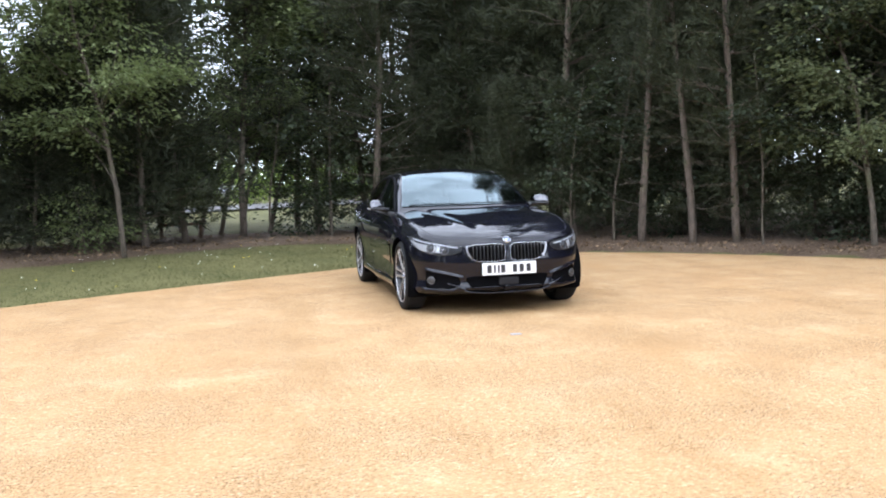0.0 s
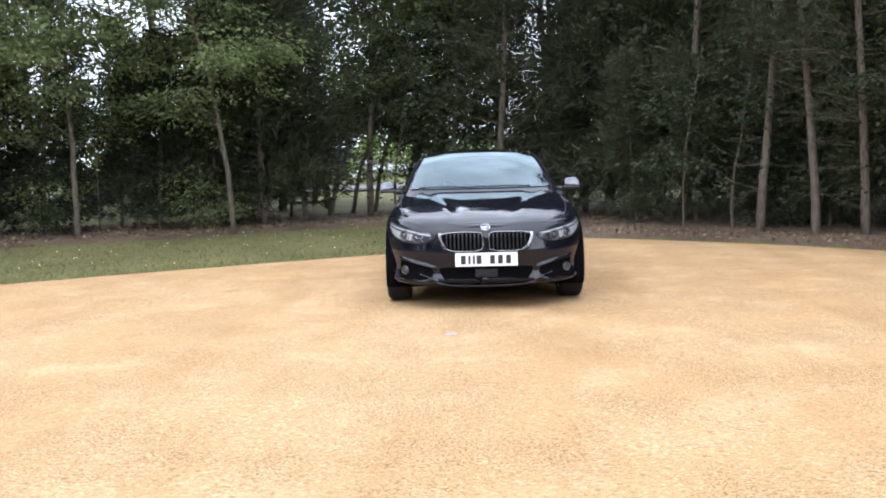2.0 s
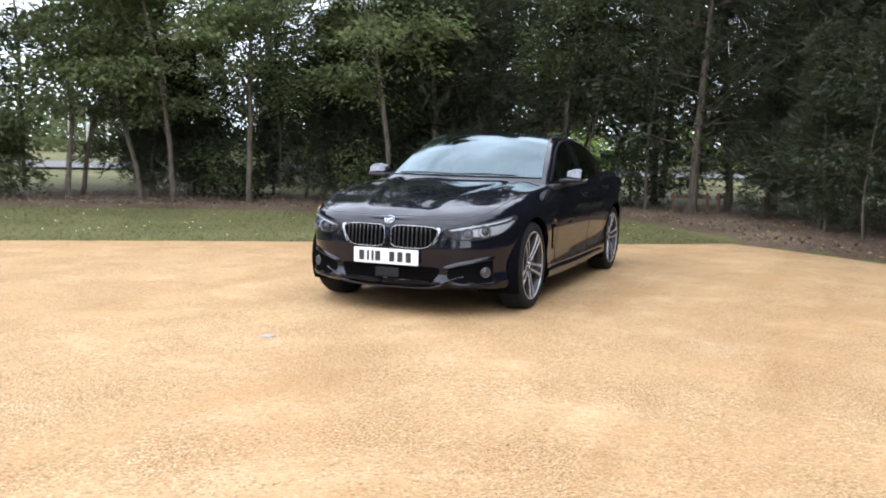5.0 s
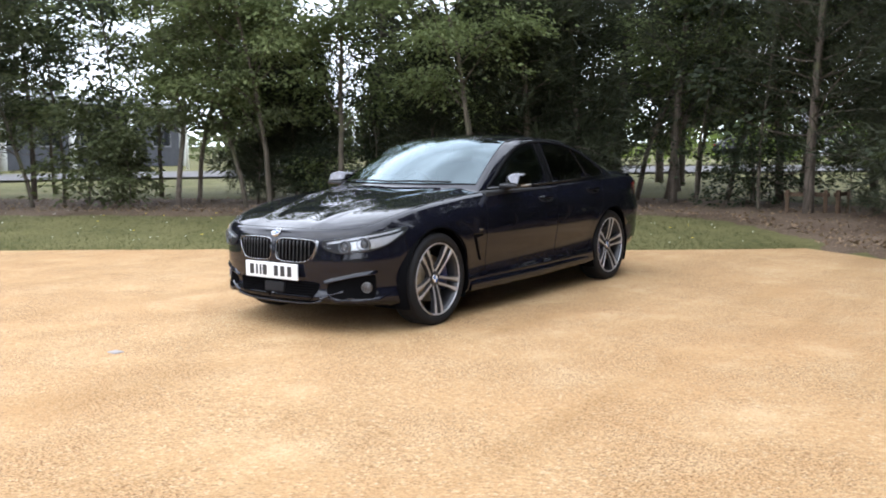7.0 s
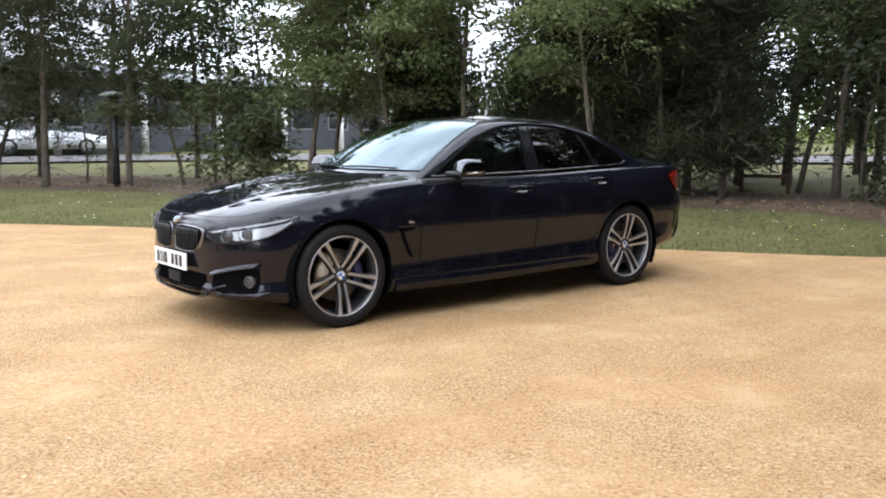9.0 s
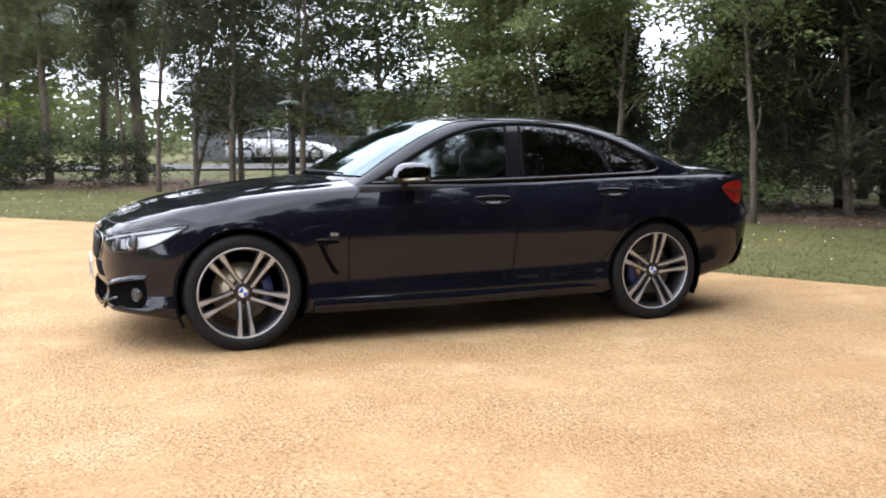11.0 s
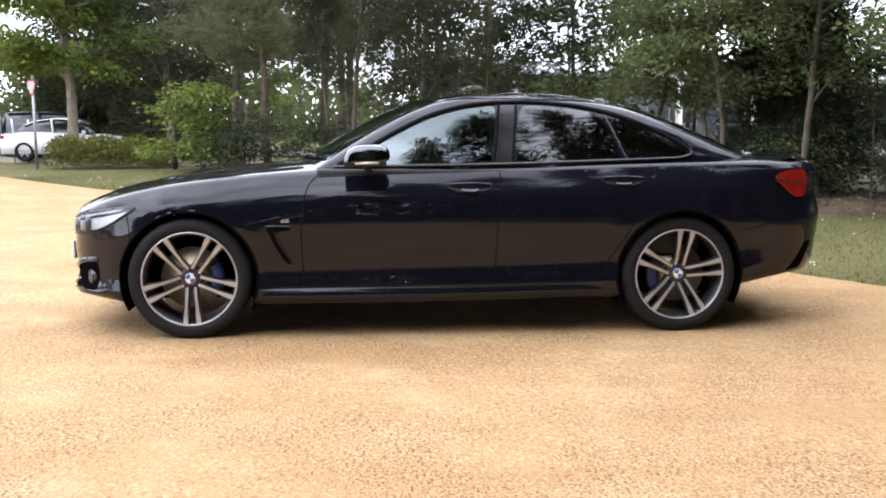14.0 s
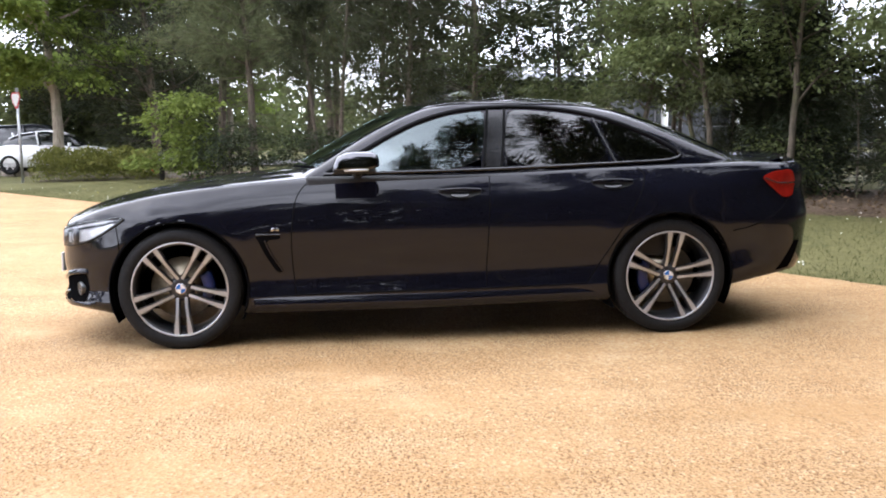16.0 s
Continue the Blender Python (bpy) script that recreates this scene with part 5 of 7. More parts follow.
for side in (1, -1):
    # kidney grilles
    wrap_sheet(KIDNEY, side, 0.003, M_INTAKE, "grille_mesh", "black grille opening")
    wrap_rim(KIDNEY, side, 0.0032, 0.003, M_WING, "grille_surround", "satin chrome grille surround", 8)
    for k in range(9):
        s = 0.062 + 0.034 * k
        hit_z = [z for z in np.linspace(0.49, 0.67, 60) if inside(KIDNEY, s, z, -0.008)]
        if len(hit_z) > 3:
            bm = bmesh.new()
            pts = [on_wrap(s, z, 0.010, side) for z in np.linspace(min(hit_z), max(hit_z), 6)]
            tube(bm, pts, 0.0046, 6)
            part("grille_bar", bm, M_BLACK, car)
            bm = bmesh.new()
            tube(bm, [on_wrap(s, max(hit_z) - 0.035, 0.0155, side), on_wrap(s, max(hit_z) - 0.002, 0.0155, side)], 0.0022, 5)
            part("grille_bar_tip", bm, M_LAMPMID, car)
    # headlamps: housing, two projectors in bright rings, brow, clear lens
    lamp = new("headlamp")
    lamp.parent = car
    tagged(lamp, "slanted clear headlamp with two round projectors")
    wrap_sheet(HEADLAMP, side, 0.0025, M_LAMPDARK, "housing", "dark lamp housing", parent=lamp)
    brow = round_outline([(0.46, 0.640), (0.62, 0.668), (0.80, 0.695), (0.93, 0.715), (1.03, 0.729), (0.99, 0.714), (0.92, 0.702), (0.80, 0.684), (0.63, 0.659), (0.50, 0.634)], 1)
    wrap_sheet(brow, side, 0.006, M_DRL, "brow_light", "pale light guide brow", parent=lamp)
    back = round_outline([(0.60, 0.642), (0.80, 0.668), (0.95, 0.690), (1.03, 0.706), (0.98, 0.672), (0.90, 0.630), (0.82, 0.606), (0.70, 0.594), (0.60, 0.600)], 1)
    wrap_sheet(back, side, 0.0045, M_LAMPGREY, "reflector", "silver reflector", parent=lamp)
    for s, z, r in ((0.605, 0.617, 0.043), (0.735, 0.634, 0.047)):
        c = on_wrap(s, z, 0.004, side)
        ax = (on_wrap(s, z, 0.05, side) - c).normalized()
        ax = (ax + Vector((0, -0.7, 0))).normalized()
        m = Matrix.Translation(c) @ ax.to_track_quat("X", "Z").to_matrix().to_4x4()
        bm = bmesh.new()
        lathe(bm, [(r * 1.05, -0.012), (r * 1.05, 0.010), (r * 0.93, 0.014), (r * 0.74, 0.006), (r * 0.70, -0.01)], m, 28)
        part("projector_ring", bm, M_LAMPMID, lamp, "bright ring")
        bm = bmesh.new()
        lathe(bm, [(0.0, 0.012), (r * 0.4, 0.010), (r * 0.66, 0.001), (r * 0.72, -0.008)], m, 24)
        part("projector_lens", bm, M_FOG, lamp, "glassy projector lens")
    outer = round_outline([(0.85, 0.668), (0.95, 0.690), (1.05, 0.712), (0.985, 0.680), (0.91, 0.642), (0.86, 0.630)], 1)
    wrap_sheet(outer, side, 0.0065, M_LAMPGREY, "outer_reflector", "bright outer reflector", parent=lamp)
    ob = wrap_sheet(HEADLAMP, side, 0.020, M_LENS, "lens", "clear cover", parent=lamp)
    ob.visible_shadow = False
    bm = bmesh.new()
    tube(bm, [on_wrap(s, z, 0.004, side) for s, z in resample(HEADLAMP + [HEADLAMP[0]], 0.02)[:-1]], 0.005, 5, True)
    part("lamp_seal", bm, M_BLACK, lamp, "black seal")
    # bumper openings
    wrap_sheet(SIDE_INTAKE, side, 0.003, M_INTAKE, "side_intake", "black side air intake")
    ledge([(0.43, 0.362), (0.50, 0.386), (0.60, 0.408), (0.70, 0.428), (0.78, 0.438), (0.83, 0.440)], side, 0.024, 0.016, M_PAINT, "bumper_blade", "gloss black blade over the intake")
    ledge([(0.50, 0.250), (0.62, 0.244), (0.78, 0.250), (0.88, 0.262)], side, 0.018, 0.013, M_PAINT, "splitter_blade", "gloss black lower blade")
    ledge([(0.41, 0.250), (0.46, 0.272), (0.52, 0.292), (0.585, 0.308)], side, 0.014, 0.013, M_PAINT, "bumper_fin", "gloss black winglet in the intake")
    wedge = round_outline([(0.376, 0.660), (0.405, 0.652), (0.407, 0.636), (0.393, 0.590), (0.372, 0.545), (0.346, 0.512), (0.372, 0.575), (0.388, 0.640)], 1)
    wrap_sheet(wedge, side, 0.003, M_WING, "grille_wing", "broad chrome flank of the grille surround", 0.02)
    c = on_wrap(0.755, 0.335, 0.004, side)
    ax = ((on_wrap(0.755, 0.335, 0.05, side) - c).normalized() + Vector((0, -0.5, 0))).normalized()
    m = Matrix.Translation(c) @ ax.to_track_quat("X", "Z").to_matrix().to_4x4()
    fog = new("fog_lamp")
    fog.parent = car
    tagged(fog, "small round fog lamp in a bright ring")
    bm = bmesh.new()
    lathe(bm, [(0.038, -0.02), (0.038, 0.008), (0.035, 0.012), (0.031, 0.008)], m, 28)
    part("ring", bm, M_LAMPMID, fog, "silver ring")
    bm = bmesh.new()
    lathe(bm, [(0.0, 0.010), (0.02, 0.009), (0.032, 0.005)], m, 28)
    part("reflector", bm, M_FOG, fog, "silver reflector and glass")
    for k in range(4):
        bm = bmesh.new()
        box(bm, 0.013, 0, -0.022 + 0.0145 * k, 0.003, 0.05, 0.0025, 0, m)
        part("rib", bm, M_LAMPDARK, fog, smooth_shade=False)

# middle intake with slats, radar cover and plate
both = INTAKE + [(-s, z) for s, z in INTAKE[::-1] if s > 0.001]


def front_place(lift):
    return lambda x, z: on_front(x, z, lift)


bm = fill_outline(both, front_place(0.003), 0.05)
part("lower_intake", face_out(bm), M_INTAKE, car, "black lower air intake")
for k in range(7):
    z = 0.240 + 0.019 * k
    half = 0.34 + 0.05 * (z - 0.24) / 0.12
    bm = bmesh.new()
    tube(bm, [on_front(-half + 2 * half * j / 20, z, 0.007) for j in range(21)], 0.0035, 5)
    part("intake_slat", bm, M_INTAKE, car)
bm = bmesh.new()
box(bm, 0, on_front(0, 0.312, 0.010).y, 0.312, 0.19, 0.02, 0.075, 0.006)
part("radar_cover", bm, M_GREYPLATE, car, "grey square sensor cover")
bm = bmesh.new()
tube(bm, [on_front(-0.42 + 0.84 * j / 30, 0.212 + 0.03 * (abs(j - 15) / 15) ** 4, 0.010) for j in range(31)], 0.010, 8)
part("splitter_lip", bm, M_PAINT, car, "gloss black lip")
bm = bmesh.new()
box(bm, 0, -2.213, 0.433, 0.524, 0.012, 0.113, 0.004)
plate = part("number_plate", bm, M_WHITE, car, "white number plate with plain black bars", False)
bar_x = [-0.195, -0.143, -0.105, -0.062, 0.052, 0.118, 0.186]
for k, bx in enumerate(bar_x):
    bm = bmesh.new()
    box(bm, bx, -2.2205, 0.433, (0.018 if k in (1, 2) else 0.042), 0.003, 0.074, 0.001)
    part("bar", bm, M_BLUETRIM, plate, smooth_shade=False)
# round badges on the bonnet
c = on_front(0, 0.702, 0.003)
m = Matrix.Translation(c) @ Vector((0, -1, 1.3)).to_track_quat("X", "Z").to_matrix().to_4x4()
bm = bmesh.new()
lathe(bm, [(0.040, -0.012), (0.040, 0.004), (0.038, 0.006), (0.034, 0.005)], m, 32)
part("badge_ring", bm, M_CHROME, car, "chrome badge ring")
bm = bmesh.new()
lathe(bm, [(0.0, 0.004), (0.035, 0.004)], m, 32)
part("badge_disc", bm, M_GLOSSBLACK, car, "black badge disc")
badge(car, m @ Matrix.Translation((0.0055, 0, 0)), 0.023)

def frit(outline, place, width, name):
    """The black border behind a pane's rim."""
    a = resample(outline + [outline[0]], 0.02)[:-1]
    b = shrunk(a, width)
    bm = bmesh.new()
    va, vb = [bm.verts.new(place(*p)) for p in a], [bm.verts.new(place(*p)) for p in b]
    for i in range(len(a)):
        j = (i + 1) % len(a)
        bm.faces.new((va[i], va[j], vb[j], vb[i]))
    bmesh.ops.recalc_face_normals(bm, faces=bm.faces)
    return part(name, bm, M_GLOSSBLACK, car, "black glass border")


for side in (1, -1):
    for w in (WIN_FRONT, WIN_REAR, WIN_QUARTER):
        frit(round_outline(w, 2), lambda y, z: on_side(TREE_CABIN, y, z, side, 0.0022), 0.034, "window_seal")
screen_rim = [(-0.70, WINDSCREEN_BASE), (0.70, WINDSCREEN_BASE), (0.56, WINDSCREEN_HEAD), (-0.56, WINDSCREEN_HEAD)]
frit(resample(screen_rim + [screen_rim[0]], 0.05)[:-1], lambda x, y: on_top(TREE_CABIN, x, y + 0.32 * x * x, 0.0012), 0.018, "windscreen_border")

# shut lines, trims and fittings of both flanks
for side in (1, -1):
    for name, line, tree in (("door_gap", [(-0.60, 0.952), (-0.68, 0.925), (-0.735, 0.875), (-0.765, 0.80), (-0.782, 0.66), (-0.785, 0.5), (-0.768, 0.292)], TREE_BODY),
                             ("door_gap", [(0.345, 0.955), (0.332, 0.72), (0.318, 0.46), (0.315, 0.292)], TREE_BODY),
                             ("door_gap", [(1.215, 0.975), (1.252, 0.945), (1.245, 0.89), (1.18, 0.75), (1.06, 0.55), (0.93, 0.355), (0.895, 0.31)], TREE_BODY),
                             ("door_gap", [(-0.768, 0.292), (-0.3, 0.295), (0.3, 0.299), (0.895, 0.312)], TREE_BODY),
                             ("bumper_gap", [(-1.745, 0.70), (-1.73, 0.62), (-1.725, 0.52)], TREE_BODY),
                             ("bumper_gap", [(1.78, 0.60), (1.9, 0.62), (2.08, 0.70), (2.14, 0.77)], TREE_BODY)):
        pts, nrs = side_line(tree, rounded(line, 2), side, 0.03, 0.0005)
        part(name, ribbon(pts, nrs, 0.0065, 0.0006), M_SEAL, car)
    belt = [(-0.60, 0.957), (-0.3, 0.963), (0.0, 0.967), (0.4, 0.974), (0.8, 0.988), (1.1, 0.998), (1.35, 1.006), (1.45, 1.012), (1.515, 1.035), (1.49, 1.062)]
    pts, nrs = side_line(TREE_CABIN, rounded(belt, 2), side, 0.03, 0.003)
    part("window_trim", ribbon(pts, nrs, 0.016, 0.010), M_GLOSSBLACK, car, "gloss black waist trim")
    top = [(-0.58, 0.965), (-0.40, 1.070), (-0.22, 1.172), (-0.06, 1.250), (0.10, 1.299), (0.25, 1.325), (0.45, 1.337), (0.62, 1.334), (0.80, 1.318), (0.98, 1.284), (1.16, 1.230), (1.32, 1.162), (1.47, 1.082), (1.515, 1.035)]
    pts, nrs = side_line(TREE_CABIN, rounded(top, 2), side, 0.03, 0.003)
    part("window_frame", ribbon(pts, nrs, 0.026, 0.007), M_SEAL, car, "satin black window frame")
    pts, nrs = side_line(TREE_CABIN, [(1.10, 1.002), (0.99, 1.262)], side, 0.03, 0.004)
    part("quarter_bar", ribbon(pts, nrs, 0.011, 0.007), M_GLOSSBLACK, car, "thin gloss black quarter window divider")
    for line in ([(0.312, 0.972), (0.364, 1.322)], [(0.422, 0.974), (0.467, 1.324)]):
        pts, nrs = side_line(TREE_CABIN, line, side, 0.03, 0.004)
        part("pillar_seal", ribbon(pts, nrs, 0.014, 0.006), M_SEAL, car, "black rubber seal")
    vent = [(-0.985, 0.632), (-0.845, 0.630), (-0.842, 0.612), (-0.925, 0.604), (-0.895, 0.53), (-0.832, 0.432), (-0.845, 0.418), (-0.875, 0.428), (-0.935, 0.53), (-0.965, 0.60)]
    bm = fill_outline(round_outline(vent, 1), lambda y, z: on_side(TREE_BODY, y, z, side, 0.002), 0.03)
    part("side_vent", face_out(bm), M_INTAKE, car, "black hooked air vent")
    pts, nrs = side_line(TREE_BODY, [(-0.98, 0.636), (-0.845, 0.634)], side, 0.02, 0.002)
    part("vent_trim", ribbon(pts, nrs, 0.010, 0.002), M_GLOSSBLACK, car, "gloss black vent trim")
    pts, nrs = side_line(TREE_BODY, [(-0.930, 0.606), (-0.900, 0.530), (-0.838, 0.430)], side, 0.02, 0.002)
    part("vent_blade", ribbon(pts, nrs, 0.012, 0.003), M_PAINT, car, "gloss black vent blade")
    for k, mat in enumerate((M_CHROME, M_CHROME)):
        p = on_side(TREE_BODY, -0.885 + 0.026 * k, 0.664, side, 0.003)
        bm = bmesh.new()
        box(bm, p.x, p.y, p.z, 0.006, 0.020, 0.017, 0.002)
        part("side_badge", bm, mat, car, "small plain chrome badge")
    for y0, z0 in ((0.17, 0.852), (1.055, 0.889)):
        cup = round_outline([(y0 - 0.13, z0 + 0.020), (y0 + 0.125, z0 + 0.022), (y0 + 0.12, z0 - 0.010), (y0 + 0.04, z0 - 0.034), (y0 - 0.05, z0 - 0.034), (y0 - 0.12, z0 - 0.010)], 2)
        part("handle_recess", face_out(fill_outline(cup, lambda y, z: on_side(TREE_BODY, y, z, side, 0.0015), 0.04)), M_BLACK, car, "dark handle recess")
        dish = [(y0 - 0.005 + 0.052 * math.cos(k * math.pi / 12), z0 - 0.018 + 0.013 * math.sin(k * math.pi / 12)) for k in range(24)]
        part("handle_dish", face_out(fill_outline(dish, lambda y, z: on_side(TREE_BODY, y, z, side, 0.004 + 0.55 * (z0 - z)), 0.012)), M_GLOSSBLACK, car, "scooped dish under the handle")
        bm = bmesh.new()
        rings = []
        for k in range(13):
            p = on_side(TREE_BODY, y0 - 0.118 + 0.236 * k / 12, z0 + 0.008, side, 0.006 + 0.012 * math.sin(math.pi * k / 12))
            h = 0.009 + 0.002 * math.sin(math.pi * k / 12)
            rings.append([bm.verts.new(p + Vector((side * dx, 0, dz * h))) for dx, dz in ((-0.010, -1), (0.007, -0.85), (0.0075, 0.55), (0.004, 0.9), (-0.010, 1))])
        for a, b in zip(rings, rings[1:]):
            for j in range(4):
                bm.faces.new((a[j], b[j], b[j + 1], a[j + 1]))
        bmesh.ops.recalc_face_normals(bm, faces=bm.faces)
        part("door_handle", bm, M_PAINT, car, "gloss black door handle", False)
    # mirror on its foot
    mir = new("door_mirror")
    mir.parent = car
    tagged(mir, "high-gloss black door mirror with a bright indicator strip")
    bm = bmesh.new()
    rings = []
    for k in range(13):
        u = k / 12
        w = math.sin(math.pi * min(0.96, 0.10 + 0.865 * u)) ** 0.4
        x = 0.865 + 0.165 * math.sin(u * math.pi / 2)
        yc, zc = -0.405 - 0.015 * u + 0.02 * (1 - u), 1.024 - 0.022 * u * u
        rings.append([bm.verts.new((side * x, yc + 0.112 * w * math.copysign(abs(math.cos(a)) ** 0.6, math.cos(a)) - (0.03 * (0.7 - math.sin(a)) if math.cos(a) < 0 else 0), zc + (0.070 if math.sin(a) > 0 else 0.022) * w * math.copysign(abs(math.sin(a)) ** 0.55, math.sin(a)))) for a in [2 * math.pi * j / 20 for j in range(20)]])
    for a, b in zip(rings, rings[1:]):
        for j in range(20):
            bm.faces.new((a[j], a[(j + 1) % 20], b[(j + 1) % 20], b[j]))
    bm.faces.new(rings[0])
    bm.faces.new(rings[-1][::-1])
    bmesh.ops.recalc_face_normals(bm, faces=bm.faces)
    part("cap", bm, M_MIRROR_CAP, mir, "high-gloss black mirror cap")
    bm = bmesh.new()
    box(bm, side * 0.955, -0.322, 1.018, 0.120, 0.012, 0.075, 0.005)
    part("mirror_glass", bm, M_CHROME, mir, "mirror glass", False)
    bm = bmesh.new()
    tube(bm, [(side * 0.92, -0.505, 0.988), (side * 0.98, -0.502, 0.990), (side * 1.02, -0.475, 0.989), (side * 1.031, -0.42, 0.989), (side * 1.026, -0.35, 0.991)], 0.007, 8)
    part("indicator_strip", bm, M_LAMPGREY, mir, "bright indicator strip")
    bm = bmesh.new()
    tube(bm, [(side * 0.80, -0.41, 0.962), (side * 0.86, -0.405, 0.972), (side * 0.91, -0.40, 0.985)], [0.03, 0.024, 0.022], 10)
    box(bm, side * 0.935, -0.425, 0.984, 0.17, 0.235, 0.030, 0.010)
    part("foot", bm, M_BLACK, mir, "black mirror foot and underside")
    # tail lamp, rear reflector slot, skirt
    tail = round_outline([(1.965, 0.905), (2.03, 0.935), (2.14, 0.948), (2.20, 0.945), (2.23, 0.86), (2.20, 0.79), (2.12, 0.782), (2.05, 0.835)], 2)
    tail = [(s_at(y), z) for y, z in tail]
    wrap_sheet(tail, side, 0.006, M_RED, "tail_lamp", "red tail lamp")
    wrap_rim([(s_at(1.99), 0.900), (s_at(2.08), 0.872), (s_at(2.16), 0.868), (s_at(2.22), 0.872)], side, 0.004, 0.008, M_GLOSSBLACK, "tail_lamp_line", "dark line across the lamp", 6, False)
    slot = [(s_at(2.10), 0.345), (s_at(2.20), 0.36), (s_at(2.26), 0.52), (s_at(2.215), 0.52), (s_at(2.14), 0.40)]
    wrap_sheet(slot, side, 0.003, M_INTAKE, "bumper_slot", "black bumper corner slot")
    bm = bmesh.new()
    pts = []
    for y in np.linspace(-1.0, 1.0, 41):
        pts.append([(0.872, 0.292), (0.893, 0.270), (0.899, 0.235), (0.890, 0.198), (0.84, 0.185)])
    rings = [[bm.verts.new((side * (x + 0.004 * math.sin(math.pi * (y + 1) / 2)), y, z + 0.018 * smooth(-0.2, 1.0, y))) for x, z in p] for y, p in zip(np.linspace(-1.0, 1.0, 41), pts)]
    for a, b in zip(rings, rings[1:]):
        for j in range(4):
            bm.faces.new((a[j], b[j], b[j + 1], a[j + 1]))
    bmesh.ops.recalc_face_normals(bm, faces=bm.faces)
    part("side_skirt", bm, M_PAINT, car, "gloss black side skirt")
    # arch lips
    for hy in (-HUB_Y, HUB_Y):
        bm = bmesh.new()
        pts = []
        for k in range(49):
            a = radians(-22 + 224 * k / 48)
            y, z = hy + (ARCH_R + 0.001) * math.cos(a), HUB_Z + (ARCH_R + 0.001) * math.sin(a)
            p = on_side(TREE_BODY, hy + (ARCH_R + 0.018) * math.cos(a), HUB_Z + (ARCH_R + 0.018) * math.sin(a), side, 0.0)
            pts.append(Vector((p.x - side * 0.002, y, z)))
        tube(bm, pts, 0.008, 6)
        part("arch_lip", bm, M_INTAKE, car, "rolled arch edge")

# bonnet shut lines, wipers, cowl, fin, tail spoiler
for side in (1, -1):
    line = [(0.30, -2.105), (0.50, -2.06), (0.64, -1.98), (0.70, -1.88), (0.735, -1.7), (0.76, -1.4), (0.775, -1.1), (0.785, -0.85), (0.765, -0.66)]
    pts = [on_top(TREE_BODY, side * x, y, 0.0005) for x, y in resample(rounded([(0.0, -2.115)] + line, 2), 0.03)]
    part("bonnet_gap", ribbon(pts, [Vector((side * 0.15, 0, 1)).normalized()] * len(pts), 0.006, 0.0008), M_BLACK, car)
bm = bmesh.new()
rows_c = []
for k in range(25):
    x = -0.70 + 1.4 * k / 24
    y = WINDSCREEN_BASE + 0.32 * x * x
    rows_c.append([bm.verts.new((x, y - 0.03, CENTRE(y - 0.03) - 0.02 - 0.02 * abs(x))), bm.verts.new((x, y - 0.012, roof_z(x, y - 0.005) - 0.004)), bm.verts.new((x, y + 0.012, roof_z(x, y + 0.012) + 0.004))])
for a, b in zip(rows_c, rows_c[1:]):
    for j in range(2):
        bm.faces.new((a[j], b[j], b[j + 1], a[j + 1]))
bmesh.ops.recalc_face_normals(bm, faces=bm.faces)
part("cowl", bm, M_INTAKE, car, "black cowl under the windscreen")
for x0, x1 in ((0.50, -0.10), (-0.08, -0.62)):
    bm = bmesh.new()
    pts = []
    for k in range(9):
        x = x0 + (x1 - x0) * k / 8
        y = WINDSCREEN_BASE + 0.32 * x * x + 0.012 + 0.012 * math.sin(math.pi * k / 8)
        pts.append((x, y, roof_z(x, y) + 0.010))
    tube(bm, pts, 0.004, 6)
    part("wiper", bm, M_BLACK, car, "black wiper blade")
bm = bmesh.new()
prof = []
for k in range(11):
    u = k / 10
    prof.append((1.06 + 0.16 * u, 0.034 * math.sin(math.pi * (0.1 + 0.82 * u)) * (0.4 + 0.6 * u) * 1.2, 0.03 * math.sin(math.pi * min(1, 0.08 + u * 0.92)) ** 0.7))
rings = [[bm.verts.new((w * c, y, roof_z(0, y) - 0.004 + h * s)) for c, s in ((-1, 0), (-0.7, 0.55), (0, 1), (0.7, 0.55), (1, 0))] for y, h, w in prof]
for a, b in zip(rings, rings[1:]):
    for j in range(4):
        bm.faces.new((a[j], b[j], b[j + 1], a[j + 1]))
bmesh.ops.recalc_face_normals(bm, faces=bm.faces)
part("roof_fin", bm, M_GLOSSBLACK, car, "black shark-fin aerial")
bm = bmesh.new()
rings = []
for k in range(33):
    x = -0.74 + 1.48 * k / 32
    y = 2.28 - 0.20 * (abs(x) / 0.74) ** 2.6
    z = CENTRE(y) - 0.012 - 0.03 * (abs(x) / 0.74) ** 3
    rings.append([bm.verts.new((x, y - 0.10, z + 0.0)), bm.verts.new((x, y - 0.02, z + 0.018)), bm.verts.new((x, y + 0.05, z + 0.030)), bm.verts.new((x, y + 0.06, z + 0.018)), bm.verts.new((x, y + 0.02, z - 0.01))])
for a, b in zip(rings, rings[1:]):
    for j in range(4):
        bm.faces.new((a[j], b[j], b[j + 1], a[j + 1]))
bmesh.ops.recalc_face_normals(bm, faces=bm.faces)
part("tail_spoiler", bm, M_PAINT, car, "gloss black lip spoiler")
# roof joint lines
for side in (1, -1):
    pts = [Vector((side * x, y, roof_z(x, y) + 0.001)) for x, y in [(0.555 + 0.02 * math.sin(k / 12 * 3.14), -0.02 + 1.2 * k / 12) for k in range(13)]]
    part("roof_moulding", ribbon(pts, [Vector((side * 0.2, 0, 1)).normalized()] * 13, 0.012, 0.001), M_BLACK, car)

